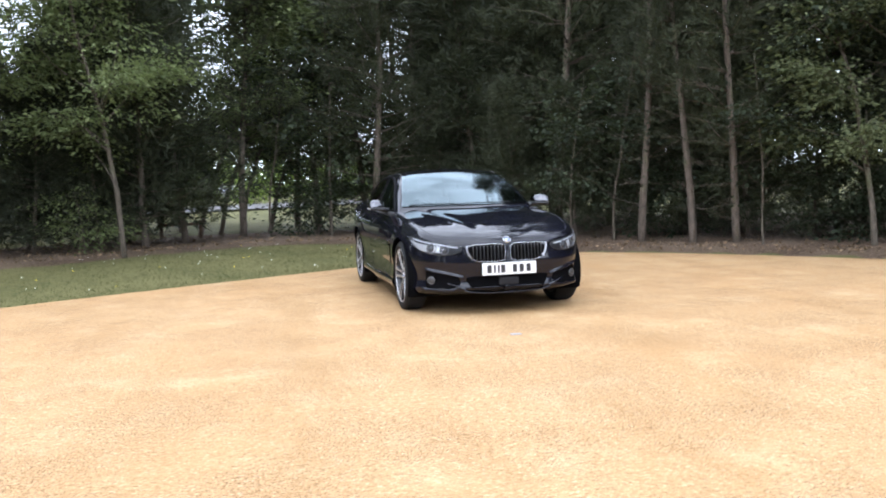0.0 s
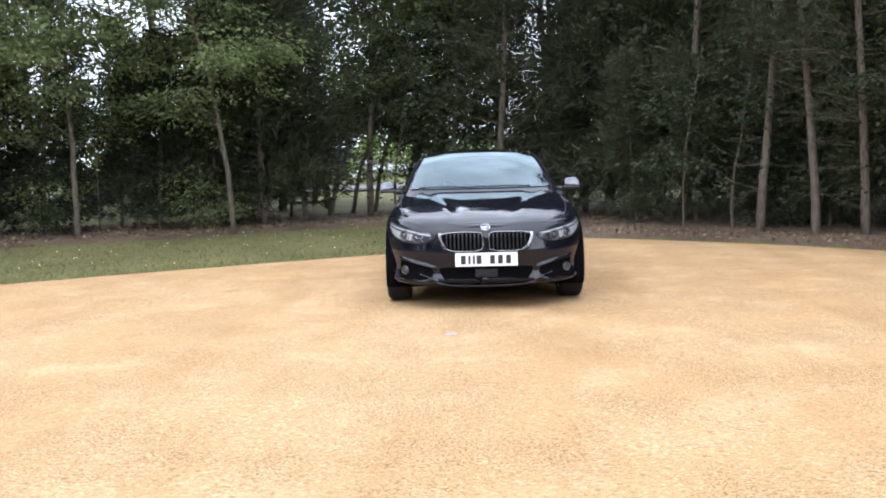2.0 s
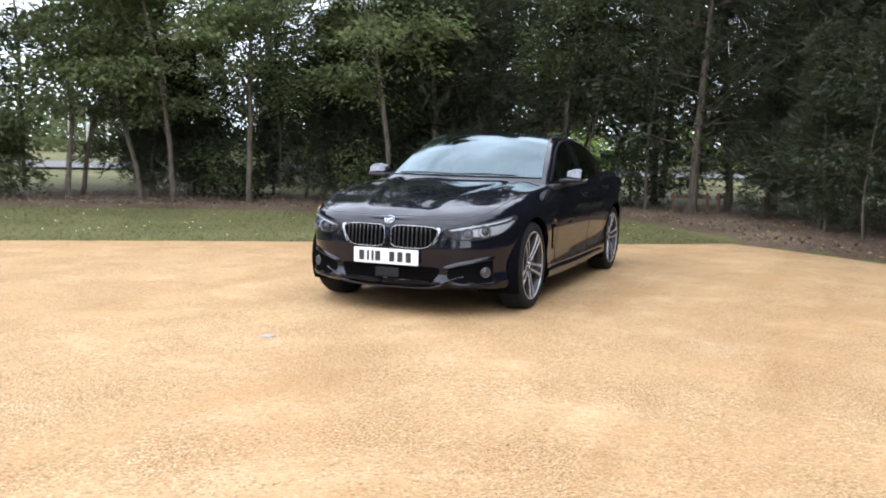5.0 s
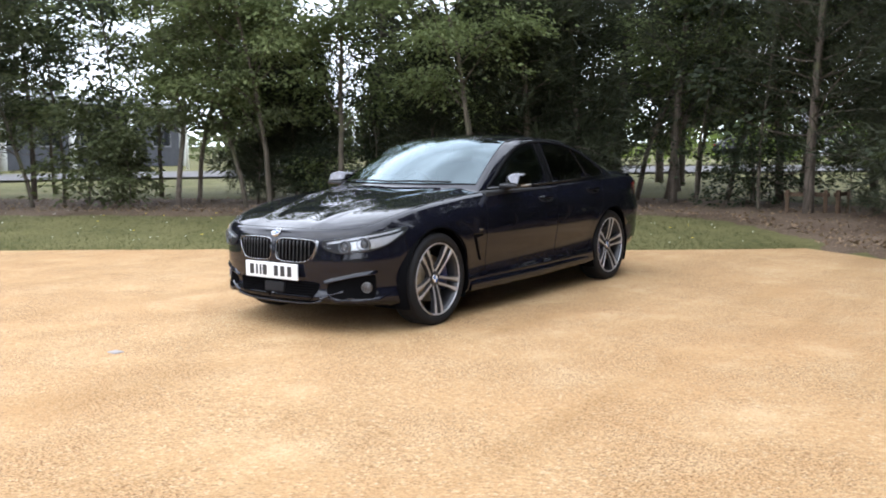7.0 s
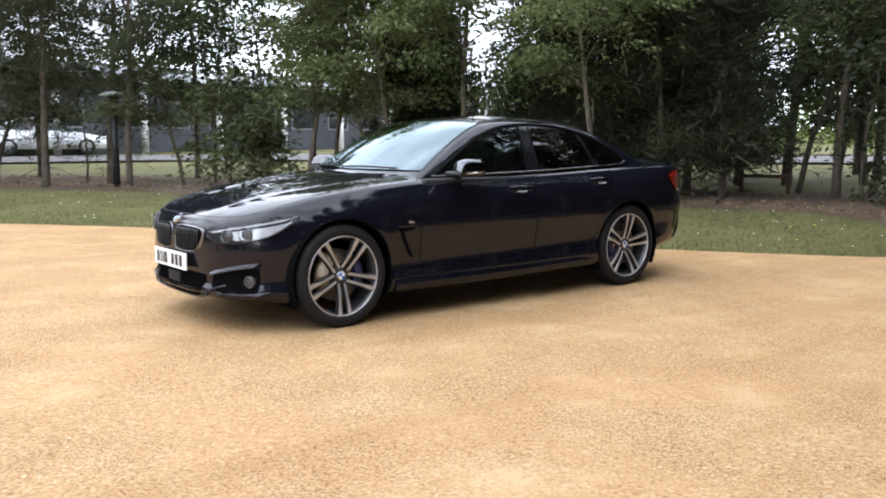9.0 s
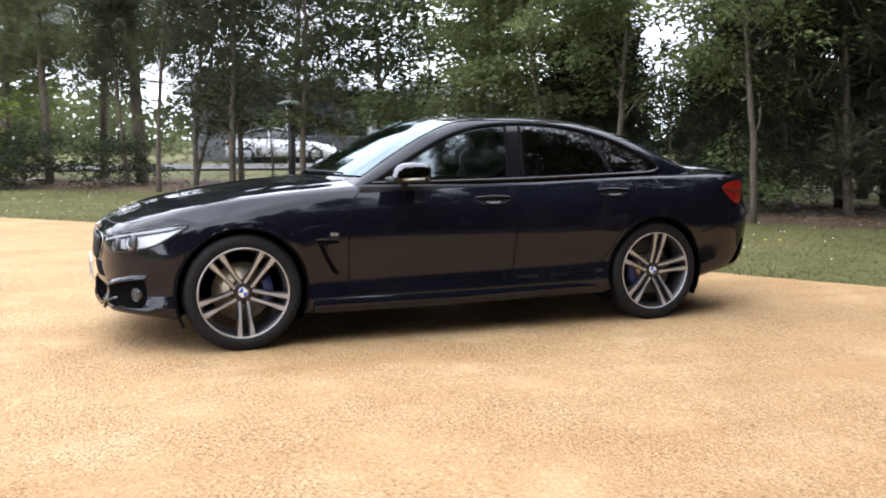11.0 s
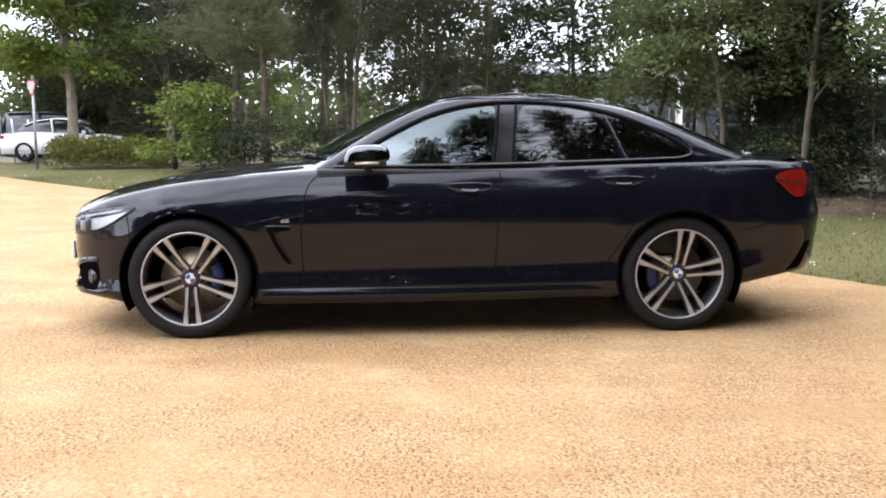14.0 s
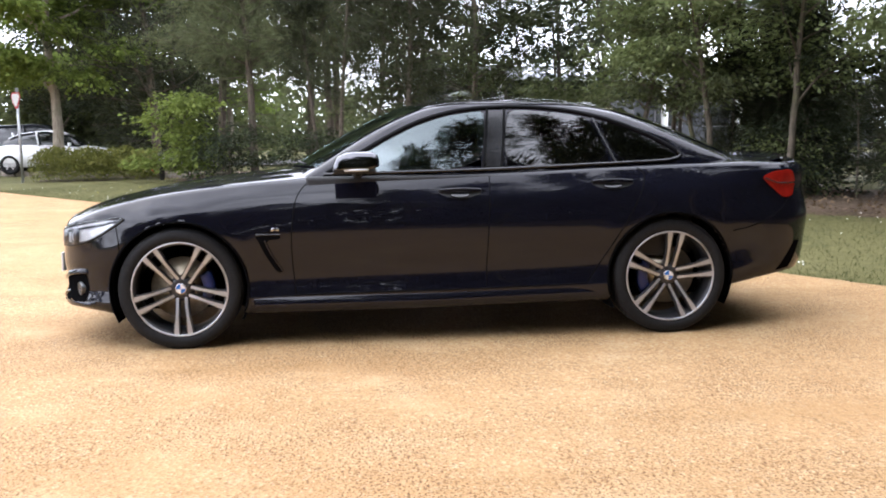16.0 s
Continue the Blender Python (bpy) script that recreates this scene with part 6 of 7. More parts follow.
# cabin: tray, dashboard, wheel, seats
bm = bmesh.new()
box(bm, 0, 0.45, 0.42, 1.5, 2.2, 0.05, 0.01)
part("cabin_floor", bm, M_CABIN, car, "black cabin floor")
bm = bmesh.new()
rings = []
for k in range(21):
    x = -0.72 + 1.44 * k / 20
    y0 = WINDSCREEN_BASE + 0.32 * x * x + 0.05
    rings.append([bm.verts.new((x, y0, 0.955)), bm.verts.new((x, y0 + 0.25, 0.985)), bm.verts.new((x, -0.32, 0.985 + (0.03 if -0.55 < x < -0.2 else 0))), bm.verts.new((x, -0.22, 0.93)), bm.verts.new((x, -0.24, 0.60))])
for a, b in zip(rings, rings[1:]):
    for j in range(4):
        bm.faces.new((a[j], b[j], b[j + 1], a[j + 1]))
bmesh.ops.recalc_face_normals(bm, faces=bm.faces)
part("dashboard", bm, M_CABIN, car, "black dashboard")
bm = bmesh.new()
m = pose(-0.37, -0.10, 0.90, 65, 0, 0)
tube(bm, [m @ Vector((0.185 * math.cos(2 * math.pi * k / 28), 0.185 * math.sin(2 * math.pi * k / 28), 0)) for k in range(28)], 0.016, 8, True)
for a in (90, 210, 330):
    tube(bm, [m @ Vector((0, 0, 0)), m @ Vector((0.18 * math.cos(radians(a)), 0.18 * math.sin(radians(a)), 0))], [0.05, 0.015], 8)
part("steering_wheel", bm, M_CABIN, car, "black steering wheel")
for x, y, z in ((0.37, 0.30, 0.0), (-0.37, 0.30, 0.0), (0.34, 0.92, -0.10), (-0.34, 0.92, -0.10)):
    seat = new("seat")
    seat.parent = car
    tagged(seat, "black leather seat with head restraint")
    bm = bmesh.new()
    box(bm, x, y - 0.05, 0.56 + z, 0.50, 0.50, 0.18, 0.05)
    part("cushion", bm, M_CABIN, seat)
    bm = bmesh.new()
    box(bm, 0, 0, 0.30, 0.48, 0.14, 0.62, 0.06, pose(x, y + 0.20, 0.56 + z, -14))
    part("backrest", bm, M_CABIN, seat)
    bm = bmesh.new()
    box(bm, 0, 0, 0.70, 0.26, 0.09, 0.16, 0.04, pose(x, y + 0.20, 0.56 + z, -14))
    part("head_restraint", bm, M_CABIN, seat)
for side in (1, -1):
    bm = bmesh.new()
    box(bm, side * 0.80, 0.35, 0.70, 0.06, 2.1, 0.50, 0.02)
    part("door_card", bm, M_CABIN, car, "black door lining")
bm = bmesh.new()
box(bm, 0, 1.55, 0.72, 1.45, 0.10, 0.55, 0.03)
part("rear_bulkhead", bm, M_CABIN, car, "black rear shelf wall")
bm = bmesh.new()
box(bm, 0, -0.145, 1.275, 0.24, 0.03, 0.06, 0.012)
part("inner_mirror", bm, M_CABIN, car, "black rear-view mirror")


# ---------------------------------------------------------------- beyond the trees
def road():
    line = [(-40, -26), (-31, -12), (-27.5, 0), (-24, 8), (-18.5, 14.5), (-8, 22.5), (6, 29), (30, 34)]
    pts = resample(rounded(line, 2), 1.0)
    verts, cols = [], 5
    for i, (x, y) in enumerate(pts):
        a, b = pts[max(0, i - 1)], pts[min(len(pts) - 1, i + 1)]
        k = math.hypot(b[0] - a[0], b[1] - a[1])
        nx, ny = -(b[1] - a[1]) / k, (b[0] - a[0]) / k
        for c in range(cols):
            px, py = x + nx * 5.0 * c / (cols - 1), y + ny * 5.0 * c / (cols - 1)
            verts.append((px, py, ground_z(px, py) + 0.07))
    faces = [(i * cols + c, (i + 1) * cols + c, (i + 1) * cols + c + 1, i * cols + c + 1) for i in range(len(pts) - 1) for c in range(cols - 1)]
    ob = mesh_ob("road", verts, [f[::-1] for f in faces], M_ROAD)
    tagged(ob, "pale grey estate road beyond the trees", "road", kind="structure")


road()
PAVE_EDGE = [(-29.0, -14.2), (-26.0, -11.4), (-23.4, -8.2), (-21.6, -5.6), (-20.7, -4.0)]
strip("pavement", PAVE_EDGE, 2.6, M_PAVE, "pinkish paving beside the estate road", 0.07, 0.5, 5, "pavement")


def kerb():
    """A row of single kerb stones along the paving."""
    row = new("kerb")
    tagged(row, "row of weathered grey-brown kerb stones", "kerb", kind="structure")
    pts = resample(rounded(PAVE_EDGE, 2), 0.9)
    bm = bmesh.new()
    box(bm, 0, 0, 0, 0.88, 0.13, 0.22, 0.015)
    first = part("kerb_stone", bm, M_KERB, row, smooth_shade=False)
    for k, (p, q) in enumerate(zip(pts, pts[1:])):
        ob = first if k == 0 else new("kerb_stone", first.data)
        ob.parent = row
        x, y = 0.5 * (p[0] + q[0]), 0.5 * (p[1] + q[1])
        ob.matrix_basis = pose(x, y, ground_z(x, y) + 0.06, 0, 0, math.degrees(math.atan2(q[1] - p[1], q[0] - p[0])))


kerb()
M_FARWHITE = plain("white_car_paint", (0.72, 0.73, 0.75), 0.15, 0, 0.5, 0.03, 10)
M_FARDARK = plain("dark_car_paint", (0.02, 0.022, 0.028), 0.15, 0, 0.5, 0.1, 10)
M_FARSILVER = plain("silver_car_paint", (0.45, 0.46, 0.48), 0.2, 0.6, 0.5, 0.05, 10)
M_CARGLASS = plain("far_car_glass", (0.012, 0.014, 0.016), 0.05, 0, 0.6, 0.05, 10)


def far_car(paint, label, x, y, turn, length=4.5, height=1.45, suv=False, van=False):
    """A parked car: body, glass house, four wheels with rims, lamps."""
    ob = thing("parked_car", label, "car", "vehicles on the estate road")
    w, h, L = 0.9, height, length / 2
    lower = curve([(-L, 0.62), (-L + 0.25, 0.72), (-L * 0.35, 0.92), (0, 0.95), (L * 0.7, 0.98), (L, 0.88)])
    if van:
        prof = [(-L + 0.1, 0.9), (-L + 0.55, 1.25), (-L + 1.0, h - 0.1), (-L + 1.5, h), (L - 0.2, h), (L - 0.05, 0.95)]
    elif suv:
        prof = [(-L * 0.42, 0.95), (-L * 0.12, h - 0.08), (0.1, h), (L * 0.7, h - 0.04), (L - 0.12, 1.0)]
    else:
        prof = [(-L * 0.40, 0.92), (-L * 0.08, h - 0.10), (0.25, h), (L * 0.42, h - 0.06), (L * 0.86, 0.97)]
    bm = bmesh.new()
    rings = []
    for k in range(31):
        yy = -L + length * k / 30
        end = min(1.0, 0.78 + 0.6 * min(k, 30 - k) / 8)
        zt = lower(yy)
        rings.append([bm.verts.new((sx * w * end * fx, yy, z)) for sx, fx, z in ((1, 0.0, zt + 0.02), (1, 0.8, zt), (1, 0.97, zt - 0.10), (1, 1.0, 0.55), (1, 0.95, 0.25), (1, 0.0, 0.22))])
    for side in (1, -1):
        for a, b in zip(rings, rings[1:]):
            for j in range(5):
                q = [a[j], b[j], b[j + 1], a[j + 1]]
                if side < 0:
                    continue
                bm.faces.new(q)
    bmesh.ops.mirror(bm, geom=bm.verts[:] + bm.edges[:] + bm.faces[:], axis="X", merge_dist=0.001)
    bmesh.ops.holes_fill(bm, edges=bm.edges)
    bmesh.ops.recalc_face_normals(bm, faces=bm.faces)
    part("body", bm, paint, ob)
    for name, mat, grow in (("glasshouse", M_CARGLASS, 0.0), ("roof", paint, 0.015)):
        bm = bmesh.new()
        f = curve(prof)
        ys = np.linspace(prof[0][0], prof[-1][0], 24)
        rings = []
        for yy in ys:
            z = f(float(yy)) + grow
            k = (z - 0.92) / max(0.1, h - 0.92)
            xx = 0.80 - 0.17 * k + grow * 0.3
            zb = 0.90 if name == "glasshouse" else max(0.90, z - 0.05)
            rings.append([bm.verts.new((-xx - (0.0 if name == "roof" else 0.04), yy, zb)), bm.verts.new((-xx + 0.02, yy, z - 0.03)), bm.verts.new((0, yy, z)), bm.verts.new((xx - 0.02, yy, z - 0.03)), bm.verts.new((xx + (0.0 if name == "roof" else 0.04), yy, zb))])
        if name == "roof":
            rings = rings[5:-4] if not van else rings[3:]
        for a, b in zip(rings, rings[1:]):
            for j in range(4):
                bm.faces.new((a[j], b[j], b[j + 1], a[j + 1]))
        bmesh.ops.recalc_face_normals(bm, faces=bm.faces)
        part(name, bm, mat, ob, "dark windows" if name == "glasshouse" else "")
    for side in (1, -1):
        for yy in (prof[0][0] + 0.62 * L, prof[0][0] + 1.2 * L):
            bm = bmesh.new()
            tube(bm, [(side * 0.80, yy - 0.05, 0.93), (side * 0.66, yy + 0.05, h - 0.05)], 0.035, 6)
            part("pillar", bm, paint, ob)
        for yy in (-L + 0.85, L - 0.85):
            wh = new("wheel")
            wh.parent = ob
            bm = bmesh.new()
            lathe(bm, [(0.0, 0.04), (0.20, 0.05), (0.22, 0.10), (0.30, 0.10), (0.33, 0.07), (0.33, -0.1), (0.2, -0.11)], Matrix.Translation((side * 0.80, yy, 0.33)) @ (Matrix() if side > 0 else Matrix.Rotation(math.pi, 4, "Z")), 24)
            part("tyre", bm, M_RUBBER, wh)
            for k in range(5):
                bm = bmesh.new()
                box(bm, 0.065, 0, 0.105, 0.02, 0.05, 0.19, 0.005, Matrix.Translation((side * 0.80, yy, 0.33)) @ (Matrix() if side > 0 else Matrix.Rotation(math.pi, 4, "Z")) @ Matrix.Rotation(2 * math.pi * k / 5, 4, "X"))
                part("rim_spoke", bm, M_ALLOY, wh, smooth_shade=False)
        bm = bmesh.new()
        box(bm, side * 0.62, -L + 0.17, 0.68, 0.26, 0.16, 0.11, 0.03)
        part("headlight", bm, M_DRL_FAR, ob)
        bm = bmesh.new()
        box(bm, side * 0.68, L - 0.10, 0.80, 0.2, 0.12, 0.14, 0.03)
        part("rear_light", bm, M_RED, ob)
        bm = bmesh.new()
        box(bm, side * 0.93, prof[0][0] + 0.30, 0.98, 0.16, 0.1, 0.12, 0.03)
        part("side_mirror", bm, paint, ob)
    ob.matrix_basis = pose(x, y, ground_z(x, y) + 0.06, 0, 0, turn)
    return ob


M_DRL_FAR = plain("pale_lamp_glass", (0.7, 0.7, 0.7), 0.2, 0.2, 0.6, 0.03, 20)
far_car(M_FARWHITE, "white hatchback parked beyond the hedge", -26.4, -10.2, 178)
far_car(M_FARDARK, "dark estate car parked behind a white car", -29.2, -11.6, 178, 4.6, 1.72, suv=True)
far_car(M_FARWHITE, "white minibus parked far off", -6.4, 38.4, 15, 5.4, 2.3, van=True)
far_car(M_FARSILVER, "silver car parked on the far road", -3.6, 39.5, 108)
far_car(M_FARDARK, "dark hatchback parked on the far road", -8.6, 37.0, 112)
far_car(M_FARDARK, "dark car parked on the far road", 4.6, 35.0, 105)
far_car(M_FARWHITE, "white car parked by the grey building", -32.0, 5.6, 170)

# a low dark building with white columns
M_CLAD = plain("dark_grey_cladding", (0.045, 0.048, 0.055), 0.6, 0, 0.4, 0.2, 3)
M_ROOFSHEET = plain("pale_roof_sheet", (0.48, 0.50, 0.52), 0.5, 0, 0.4, 0.1, 3)
M_COLUMN = plain("white_column_paint", (0.75, 0.75, 0.73), 0.5, 0, 0.4, 0.05, 6)


def building():
    ob = thing("office_building", "low dark grey clad building with pale roof and white columns", "building", at=(-38.5, 14.5, 0.45), turn=14)
    bm = bmesh.new()
    box(bm, 0, 0, 1.6, 8.0, 22.0, 3.2, 0.03)
    part("wall", bm, M_CLAD, ob, "dark grey wall", False)
    bm = bmesh.new()
    rings = []
    for yy in (-11.6, 11.6):
        rings.append([bm.verts.new((x, yy, z)) for x, z in ((4.9, 3.15), (4.9, 3.35), (0, 4.1), (-4.9, 3.35), (-4.9, 3.15))])
    for j in range(5):
        bm.faces.new((rings[0][j], rings[1][j], rings[1][(j + 1) % 5], rings[0][(j + 1) % 5]))
    bm.faces.new(rings[0])
    bm.faces.new(rings[1][::-1])
    bmesh.ops.recalc_face_normals(bm, faces=bm.faces)
    part("roof", bm, M_ROOFSHEET, ob, "pale shallow roof", False)
    for k in range(6):
        bm = bmesh.new()
        tube(bm, [(4.6, -10 + 4 * k, 0), (4.6, -10 + 4 * k, 3.2)], 0.16, 10)
        part("column", bm, M_COLUMN, ob, "white round column")
    for k in range(8):
        win = new("window")
        win.parent = ob
        bm = bmesh.new()
        box(bm, 4.01, -9.2 + 2.6 * k, 1.7, 0.06, 1.5, 1.2, 0.01)
        part("frame", bm, M_GREYFRAME, win, smooth_shade=False)
        bm = bmesh.new()
        box(bm, 4.045, -9.2 + 2.6 * k, 1.7, 0.02, 1.36, 1.06, 0.0)
        part("pane", bm, M_CARGLASS, win, smooth_shade=False)


M_GREYFRAME = plain("grey_window_frame", (0.2, 0.2, 0.21), 0.5, 0, 0.4, 0.05, 10)
building()


def post_thing(name, label, category, x, y, parts_):
    ob = thing(name, label, category, at=(x, y, ground_z(x, y)))
    for pname, bm, mat in parts_:
        part(pname, bm, mat, ob)
    return ob


def one(fn, *a, **k):
    bm = bmesh.new()
    fn(bm, *a, **k)
    return bm


# lamp posts of the road
for x, y, h in ((-24.4, 21.1, 4.6), (-26.8, 21.5, 3.9), (-22.4, 20.2, 3.6), (-26.7, 22.4, 6.5), (-28.0, 19.0, 4.2)):
    post_thing("flagpole", "slim white pole beside the far road", "pole", x, y, [("pole", one(tube, [(0, 0, -0.1), (0, 0, h)], [0.07, 0.045], 10), M_COLUMN), ("cap", one(lathe, [(0.0, 0.09), (0.05, 0.07), (0.06, 0.0)], pose(0, 0, h, 0, -90, 0), 12), M_COLUMN)])
M_SIGNRED = plain("sign_red", (0.5, 0.02, 0.02), 0.4, 0, 0.5, 0.03, 10)
M_GALV = plain("galvanised_steel", (0.34, 0.35, 0.36), 0.45, 0.7, 0.5, 0.15, 20)


def give_way():
    ob = thing("give_way_sign", "inverted triangle road sign, white with a red border", "sign", at=(-21.5, -9.85, ground_z(-21.5, -9.85)), turn=-42)
    part("post", one(tube, [(0, 0, -0.1), (0, 0, 2.72)], 0.038, 10), M_GALV, ob)
    for name, r, x, mat in (("border", 0.38, 0.045, M_SIGNRED), ("face", 0.30, 0.056, M_WHITE)):
        bm = bmesh.new()
        tri = [(r * math.sin(a), 2.40 - r * math.cos(a)) for a in (0, 2 * math.pi / 3, 4 * math.pi / 3)]
        tri = round_outline(tri, 1)
        f = bm.faces.new([bm.verts.new((x, yy, zz)) for yy, zz in tri])
        bmesh.ops.solidify(bm, geom=[f], thickness=0.008)
        bmesh.ops.recalc_face_normals(bm, faces=bm.faces)
        part(name, bm, mat, ob, smooth_shade=False)


give_way()
post_thing("bollard", "short black bollard on the kerb", "bollard", -20.5, -5.7, [("post", one(tube, [(0, 0, -0.1), (0, 0, 0.72), (0, 0, 0.78)], [0.075, 0.075, 0.05], 14), M_BLACK), ("band", one(tube, [(0, 0, 0.60), (0, 0, 0.66)], 0.078, 14), M_GALV)])
M_ORANGE = plain("orange_plastic", (0.55, 0.07, 0.02), 0.5, 0, 0.4, 0.1, 20)
cone = thing("traffic_cone", "orange traffic cone with a pale band", "cone", at=(-24.6, -6.7, ground_z(-24.6, -6.7)))
part("base", one(box, 0, 0, 0.03, 0.40, 0.40, 0.06, 0.01), M_ORANGE, cone)
part("body", one(tube, [(0, 0, 0.05), (0, 0, 0.78)], [0.16, 0.035], 18), M_ORANGE, cone)
part("band", one(tube, [(0, 0, 0.34), (0, 0, 0.52)], [0.112, 0.085], 18), M_WHITE, cone)

# a black post with a flat cap among the pines
lx, ly = -13.4, 2.0
lampost = thing("garden_lamp", "black post with a wide flat grey-green cap", "lamp", at=(lx, ly, ground_z(lx, ly)))
part("post", one(tube, [(0, 0, -0.1), (0, 0, 1.85)], 0.075, 12), M_BLACK, lampost)
part("cap", one(lathe, [(0.0, 0.09), (0.16, 0.06), (0.30, 0.0), (0.28, -0.02), (0.0, -0.01)], pose(0, 0, 1.95, 0, -90, 0), 28), plain("weathered_cap", (0.22, 0.245, 0.22), 0.6, 0, 0.4, 0.15, 12), lampost)
part("neck", one(tube, [(0, 0, 1.84), (0, 0, 1.95)], [0.05, 0.12], 12), M_BLACK, lampost)

# tree stakes with a rail
M_STAKE = plain("weathered_stake_wood", (0.075, 0.048, 0.03), 0.85, 0, 0.2, 0.3, 20)


def stakes(x, y, turn, span, label):
    ob = thing("tree_stakes", label, "stakes", "wooden tree stakes", at=(x, y, ground_z(x, y)), turn=turn)
    for k in (-1, 1):
        part("stake", one(box, k * span / 2, 0, 0.14, 0.065, 0.065, 0.60, 0.008), M_STAKE, ob, smooth_shade=False)
    part("rail", one(box, 0, 0.04, 0.36, span + 0.12, 0.03, 0.07, 0.006), M_STAKE, ob, smooth_shade=False)


stakes(0.62, 9.55, 5, 0.62, "brown wooden stakes and rail round a pine stem")
stakes(1.18, 9.75, 80, 0.45, "brown wooden stakes beside a pine stem")
stakes(-3.55, 10.55, 15, 0.85, "leaning brown wooden rail between two stakes")


def hedge(name, label, a, b, width, height, count, mat, seed, group="", leaf=0.09):
    rng = np.random.default_rng(seed)
    ob = thing(name, label, "hedge", group, at=(a[0], a[1], ground_z(*a)))
    d = np.array([b[0] - a[0], b[1] - a[1]])
    k = rng.random((count, 3))
    nrm = np.array([-d[1], d[0]]) / np.linalg.norm(d)
    wob = 0.22 * np.sin(k[:, 0] * 21 + seed) + 0.15 * np.sin(k[:, 0] * 47 + 2 * seed)
    side = (k[:, 1] - 0.5) * width
    top = height * (0.85 + (0.25 if height < 2 else 1.1) * wob) * (1 - 0.35 * np.abs(side / width * 2) ** 3)
    cen = np.stack([d[0] * k[:, 0] + nrm[0] * side, d[1] * k[:, 0] + nrm[1] * side, 0.05 + top * k[:, 2] ** 0.6], axis=1)
    part("stems", one(tube, [(0, 0, 0.0), (float(d[0]), float(d[1]), 0.0)], 0.05, 5), M_PINE_BARK, ob)
    me = leaf_mesh("foliage", cen, rng.normal(size=(count, 3)) + np.array([0, 0, 0.4]), leaf * (0.7 + 0.6 * rng.random(count)), "leaf", rng, mat)
    new("foliage", me).parent = ob


hedge("low_hedge", "low clipped yellow-green hedge by the far kerb", (-21.9, -9.5), (-21.2, -6.0), 1.3, 1.05, 9000, M_HEDGE, 5)
hedge("field_hedge", "tall mixed green hedge behind the parked cars", (-41.0, -24.0), (-37.0, -3.0), 3.0, 4.2, 7000, M_LEAF, 11, leaf=0.32)
# Added out of view, in place of trees: closes bright gaps mirrored in the paint.
hedge("tall_hedge", "unseen dark foliage added round the yard to darken the car's reflections", (11.5, 7.0), (11.8, -4.5), 2.6, 6.0, 12000, M_LEAF_SHADED, 6, leaf=0.3)
hedge("tall_hedge", "unseen dark foliage added round the yard to darken the car's reflections", (11.8, -4.5), (14.5, -16.0), 2.6, 6.0, 12000, M_LEAF_SHADED, 7, leaf=0.3)


# Another unseen row, added behind the camera to darken what the bumper mirrors.
hedge("tall_hedge", "unseen dark foliage added round the yard to darken the car's reflections", (-19.0, -20.5), (9.0, -20.0), 3.0, 6.5, 12000, M_LEAF_SHADED, 8, leaf=0.34)
hedge("field_shrubs", "low yellow-green shrubs along the far road", (-20.0, 26.0), (-6.0, 31.0), 3.0, 2.3, 4200, M_LEAF_MAPLE, 21, leaf=0.22)
hedge("field_shrubs", "low yellow-green shrubs along the far road", (-6.0, 31.0), (8.0, 32.0), 3.0, 2.1, 4200, M_LEAF_MAPLE, 23, leaf=0.22)


def far_woods():
    """The tree line along the far side of the field."""
    rng = np.random.default_rng(9)
    cen, dr, sz = [], [], []
    for k in range(300):
        a = radians(95 + 190 * rng.random()) if k % 4 else radians(20 + 80 * rng.random())
        r = 52 + 40 * rng.random()
        hgt = 2.4 + 3.8 * rng.random()
        cx, cy = -4 + r * math.cos(a), 6 + r * math.sin(a)
        z0 = ground_z(cx, cy)
        n = 190
        o = rng.normal(size=(n, 3)) * np.array([1.5, 1.5, 0.0])
        o[:, 2] = hgt * rng.random(n) ** 0.8
        cen.append(np.array([cx, cy, z0]) + o)
        dr.append(rng.normal(size=(n, 3)))
        sz.append(0.55 * (0.6 + 0.8 * rng.random(n)))
    me = leaf_mesh("distant_woodland", np.concatenate(cen), np.concatenate(dr), np.concatenate(sz), "leaf", rng, M_LEAF)
    tagged(new("distant_woodland", me), "low green tree line and hedges across the far field", "woodland", kind="stuff")


far_woods()


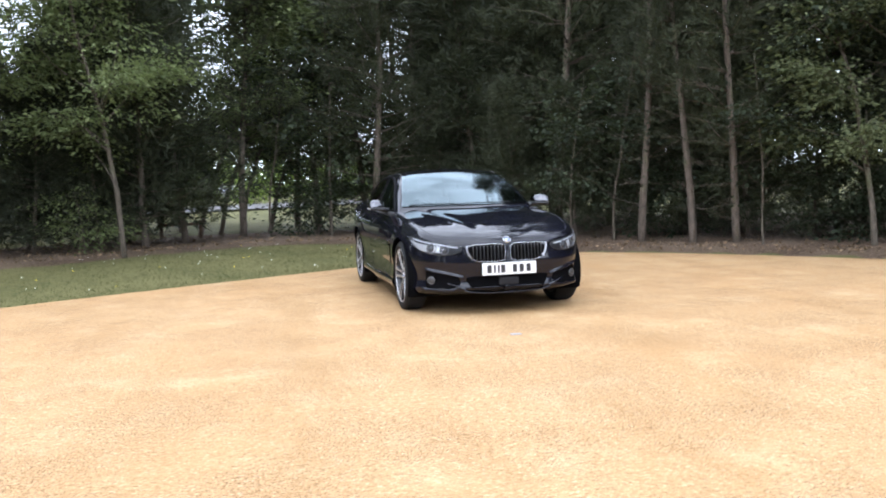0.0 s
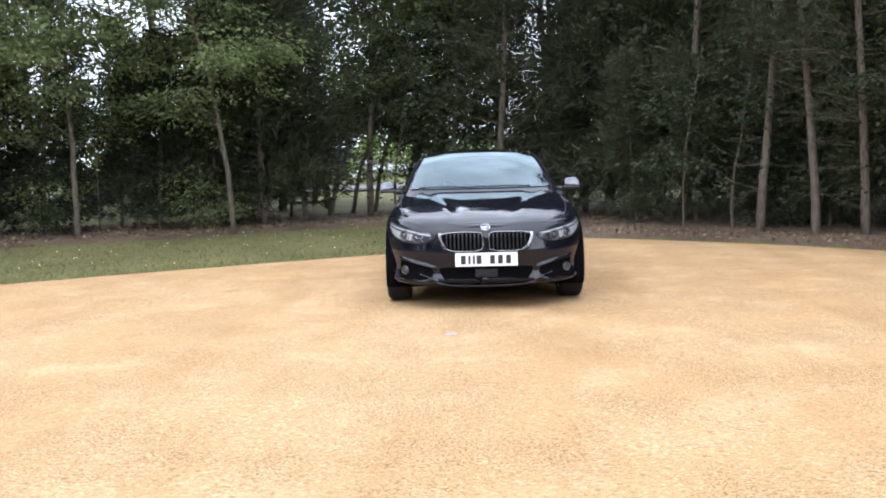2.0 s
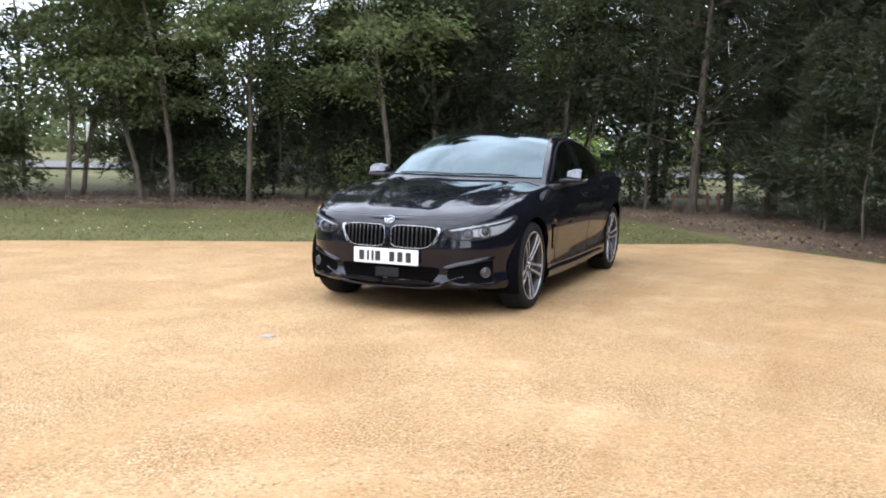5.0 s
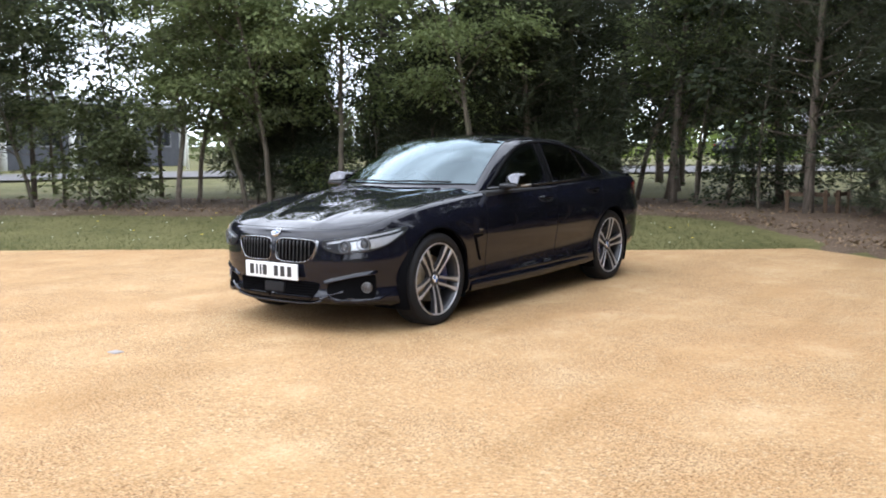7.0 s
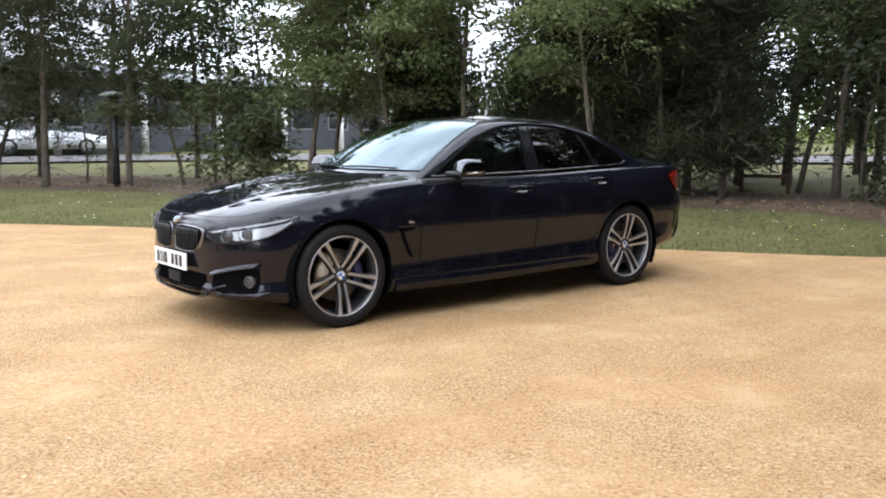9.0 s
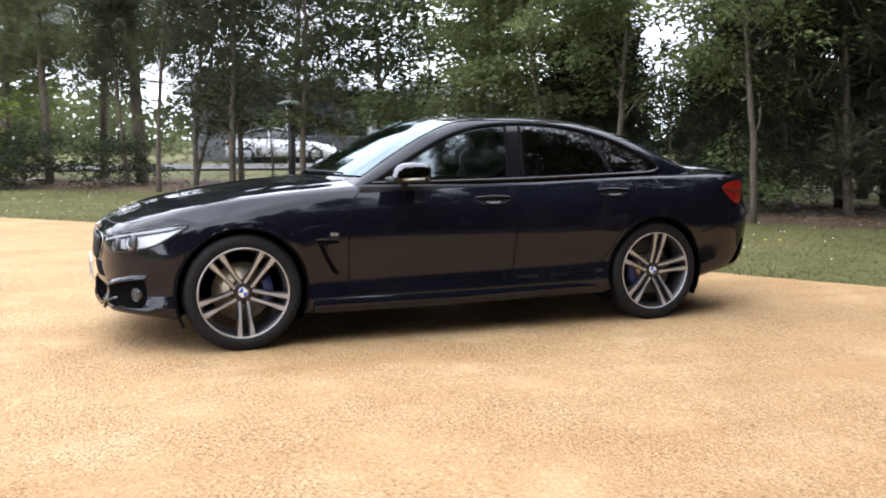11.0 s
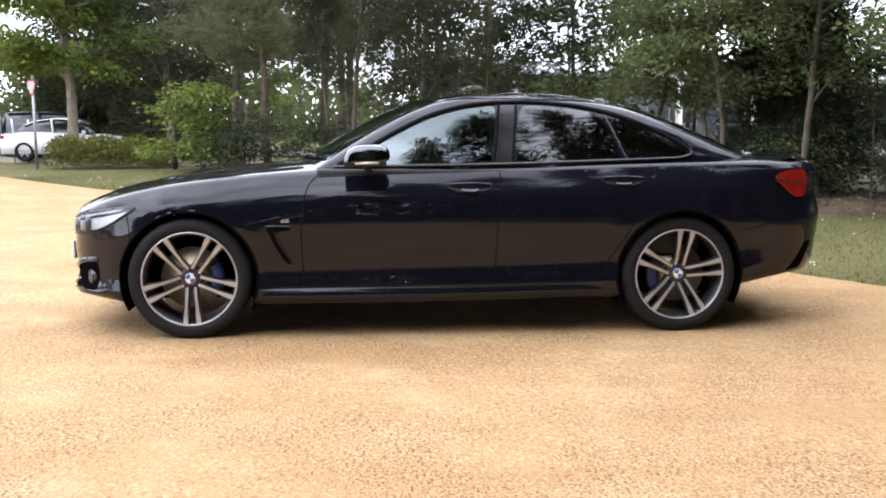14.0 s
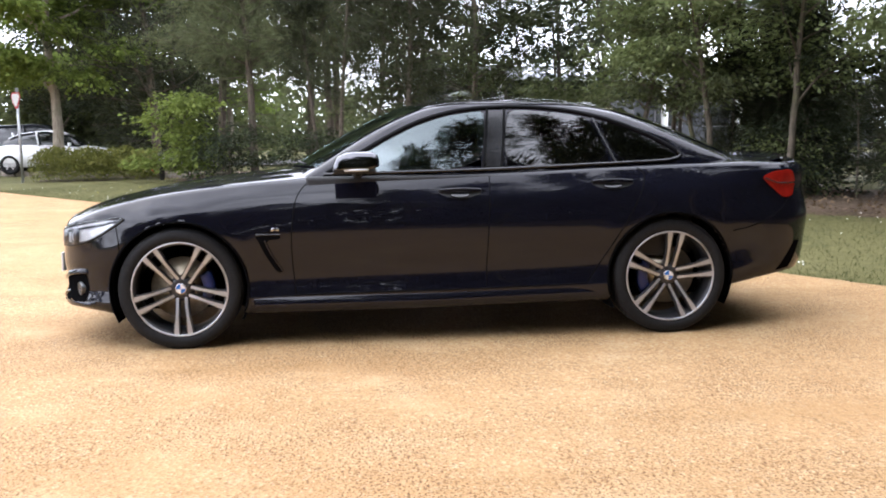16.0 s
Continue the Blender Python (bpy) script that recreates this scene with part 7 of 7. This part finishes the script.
# ---------------------------------------------------------------- grass, flowers, litter
def blades():
    rng = np.random.default_rng(3)
    pts = []
    edge = np.array(resample(rounded(LAWN_EDGE, 2), 0.1))
    mul = np.array(rounded(MULCH_EDGE, 2))
    while len(pts) < 48000:
        i = int(rng.integers(len(edge) - 1))
        ex, ey = edge[i] + (edge[i + 1] - edge[i]) * rng.random()
        if ex < -17.5:
            continue
        t = edge[i + 1] - edge[i]
        t /= np.linalg.norm(t)
        nx, ny = t[1], -t[0]
        d = 5.6 * rng.random() ** 1.5 - 0.03
        x, y = ex + nx * d, ey + ny * d
        if off_gravel(x, y) <= 0 and d > 0.05:
            x, y = ex - nx * d, ey - ny * d
        pts.append((x, y))
    pts = np.array(pts)
    z = np.array([max(0.0, ground_z(x, y)) for x, y in pts])
    cen = np.column_stack([pts, z])
    n = len(cen)
    dr = rng.normal(size=(n, 3)) * np.array([0.6, 0.6, 0.1]) + np.array([0, 0, 1.0])
    me = leaf_mesh("grass_blades", cen, dr, 0.038 * (0.5 + rng.random(n)), "needle", rng, M_BLADE)
    tagged(new("grass_blades", me), "short mown grass blades along the lawn", "grass", kind="stuff")
    for name, mat, cnt, size, lab in (("daisies", M_DAISY, 170, 0.010, "scattered white daisies in the lawn"), ("dandelions", M_DANDELION, 36, 0.018, "scattered yellow dandelions in the lawn")):
        pick = rng.integers(0, n, cnt)
        clump = cen[pick] + rng.normal(size=(cnt, 3)) * np.array([0.25, 0.25, 0])
        verts, faces = [], []
        for c in clump:
            if off_gravel(c[0], c[1]) < 0.15:
                continue
            h = ground_z(c[0], c[1]) + 0.05 + 0.03 * rng.random()
            k0 = len(verts)
            verts.append((c[0], c[1], h + 0.006))
            for k in range(8):
                a = k * math.pi / 4
                verts.append((c[0] + size * math.cos(a), c[1] + size * math.sin(a), h - 0.004))
            faces += [(k0, k0 + 1 + k, k0 + 1 + (k + 1) % 8) for k in range(8)]
        ob = mesh_ob(name, verts, faces, mat)
        tagged(ob, lab, "flowers", kind="stuff")


M_DAISY = plain("daisy_petals", (0.75, 0.74, 0.68), 0.7, 0, 0.3, 0.05, 30)
M_DANDELION = plain("dandelion_petals", (0.62, 0.45, 0.03), 0.7, 0, 0.3, 0.1, 30)
blades()


def litter():
    """Dead leaves and twigs on the beds and their rims."""
    rng = np.random.default_rng(8)
    pts = []
    for line, lo, hi, cnt in ((MULCH_EDGE, 0.0, 3.4, 5200), (BED_EDGE[:-2], 0.05, 4.0, 5200)):
        e = np.array(resample(rounded(line, 2), 0.1))
        for _ in range(cnt):
            i = int(rng.integers(len(e) - 1))
            t = e[i + 1] - e[i]
            t /= np.linalg.norm(t)
            d = lo + (hi - lo) * rng.random() ** 1.6
            pts.append(e[i] + np.array([-t[1], t[0]]) * d)
    pts = np.array(pts)
    z = np.array([ground_z(x, y) + 0.085 + 0.03 * rng.random() for x, y in pts])
    n = len(pts)
    me = leaf_mesh("leaf_litter", np.column_stack([pts, z]), rng.normal(size=(n, 3)) * np.array([1, 1, 0.25]), 0.055 * (0.5 + rng.random(n)), "leaf", rng, M_LITTER)
    tagged(new("leaf_litter", me), "dry brown leaves and bark scraps on the beds", "litter", kind="stuff")


M_LITTER = leaf_material("dry_leaves", (0.07, 0.042, 0.025), (0.30, 0.21, 0.13), 0.1)
litter()

# a flush stone marker in the gravel
marker = one(box, -0.303, -3.295, 0.0, 0.085, 0.07, 0.012, 0.004)
tagged(part("marker_stone", marker, plain("blue_grey_stone", (0.27, 0.25, 0.24), 0.8, 0, 0.3, 0.15, 30), None), "small grey stone set flush in the gravel", "stone")


def loose_stones():
    """Single stones lying proud of the rolled gravel."""
    rng = np.random.default_rng(14)
    n = 3600
    x = np.concatenate([rng.normal(3.2, 1.5, n // 2), -4 + 10 * rng.random(n // 2)])
    y = np.concatenate([rng.normal(-1.5, 2.2, n // 2), -9 + 10 * rng.random(n // 2)])
    keep = np.array([off_gravel(a, b) == 0 for a, b in zip(x, y)])
    x, y = x[keep], y[keep]
    n = len(x)
    r = 0.004 + 0.005 * rng.random(n) ** 2
    verts, faces = [], []
    for i in range(n):
        a = rng.random() * 6.283
        c, s = math.cos(a) * r[i], math.sin(a) * r[i]
        k, j = 0.6 + 0.5 * rng.random(), len(verts)
        verts += [(x[i] + c, y[i] + s, 0.001), (x[i] - s * k, y[i] + c * k, 0.002), (x[i] - c, y[i] - s, 0.001), (x[i] + s * k, y[i] - c * k, 0.0), (x[i] + 0.2 * c, y[i] + 0.2 * s, r[i] * 0.5)]
        faces += [(j + 4, j, j + 1), (j + 4, j + 1, j + 2), (j + 4, j + 2, j + 3), (j + 4, j + 3, j)]
    ob = mesh_ob("loose_stones", verts, faces, M_STONES, flat=True)
    tagged(ob, "loose buff and brown stones on the gravel", "stones", kind="stuff")


M_STONES = leaf_material("loose_stone", (0.26, 0.165, 0.085), (0.44, 0.33, 0.20), 0.0)
loose_stones()
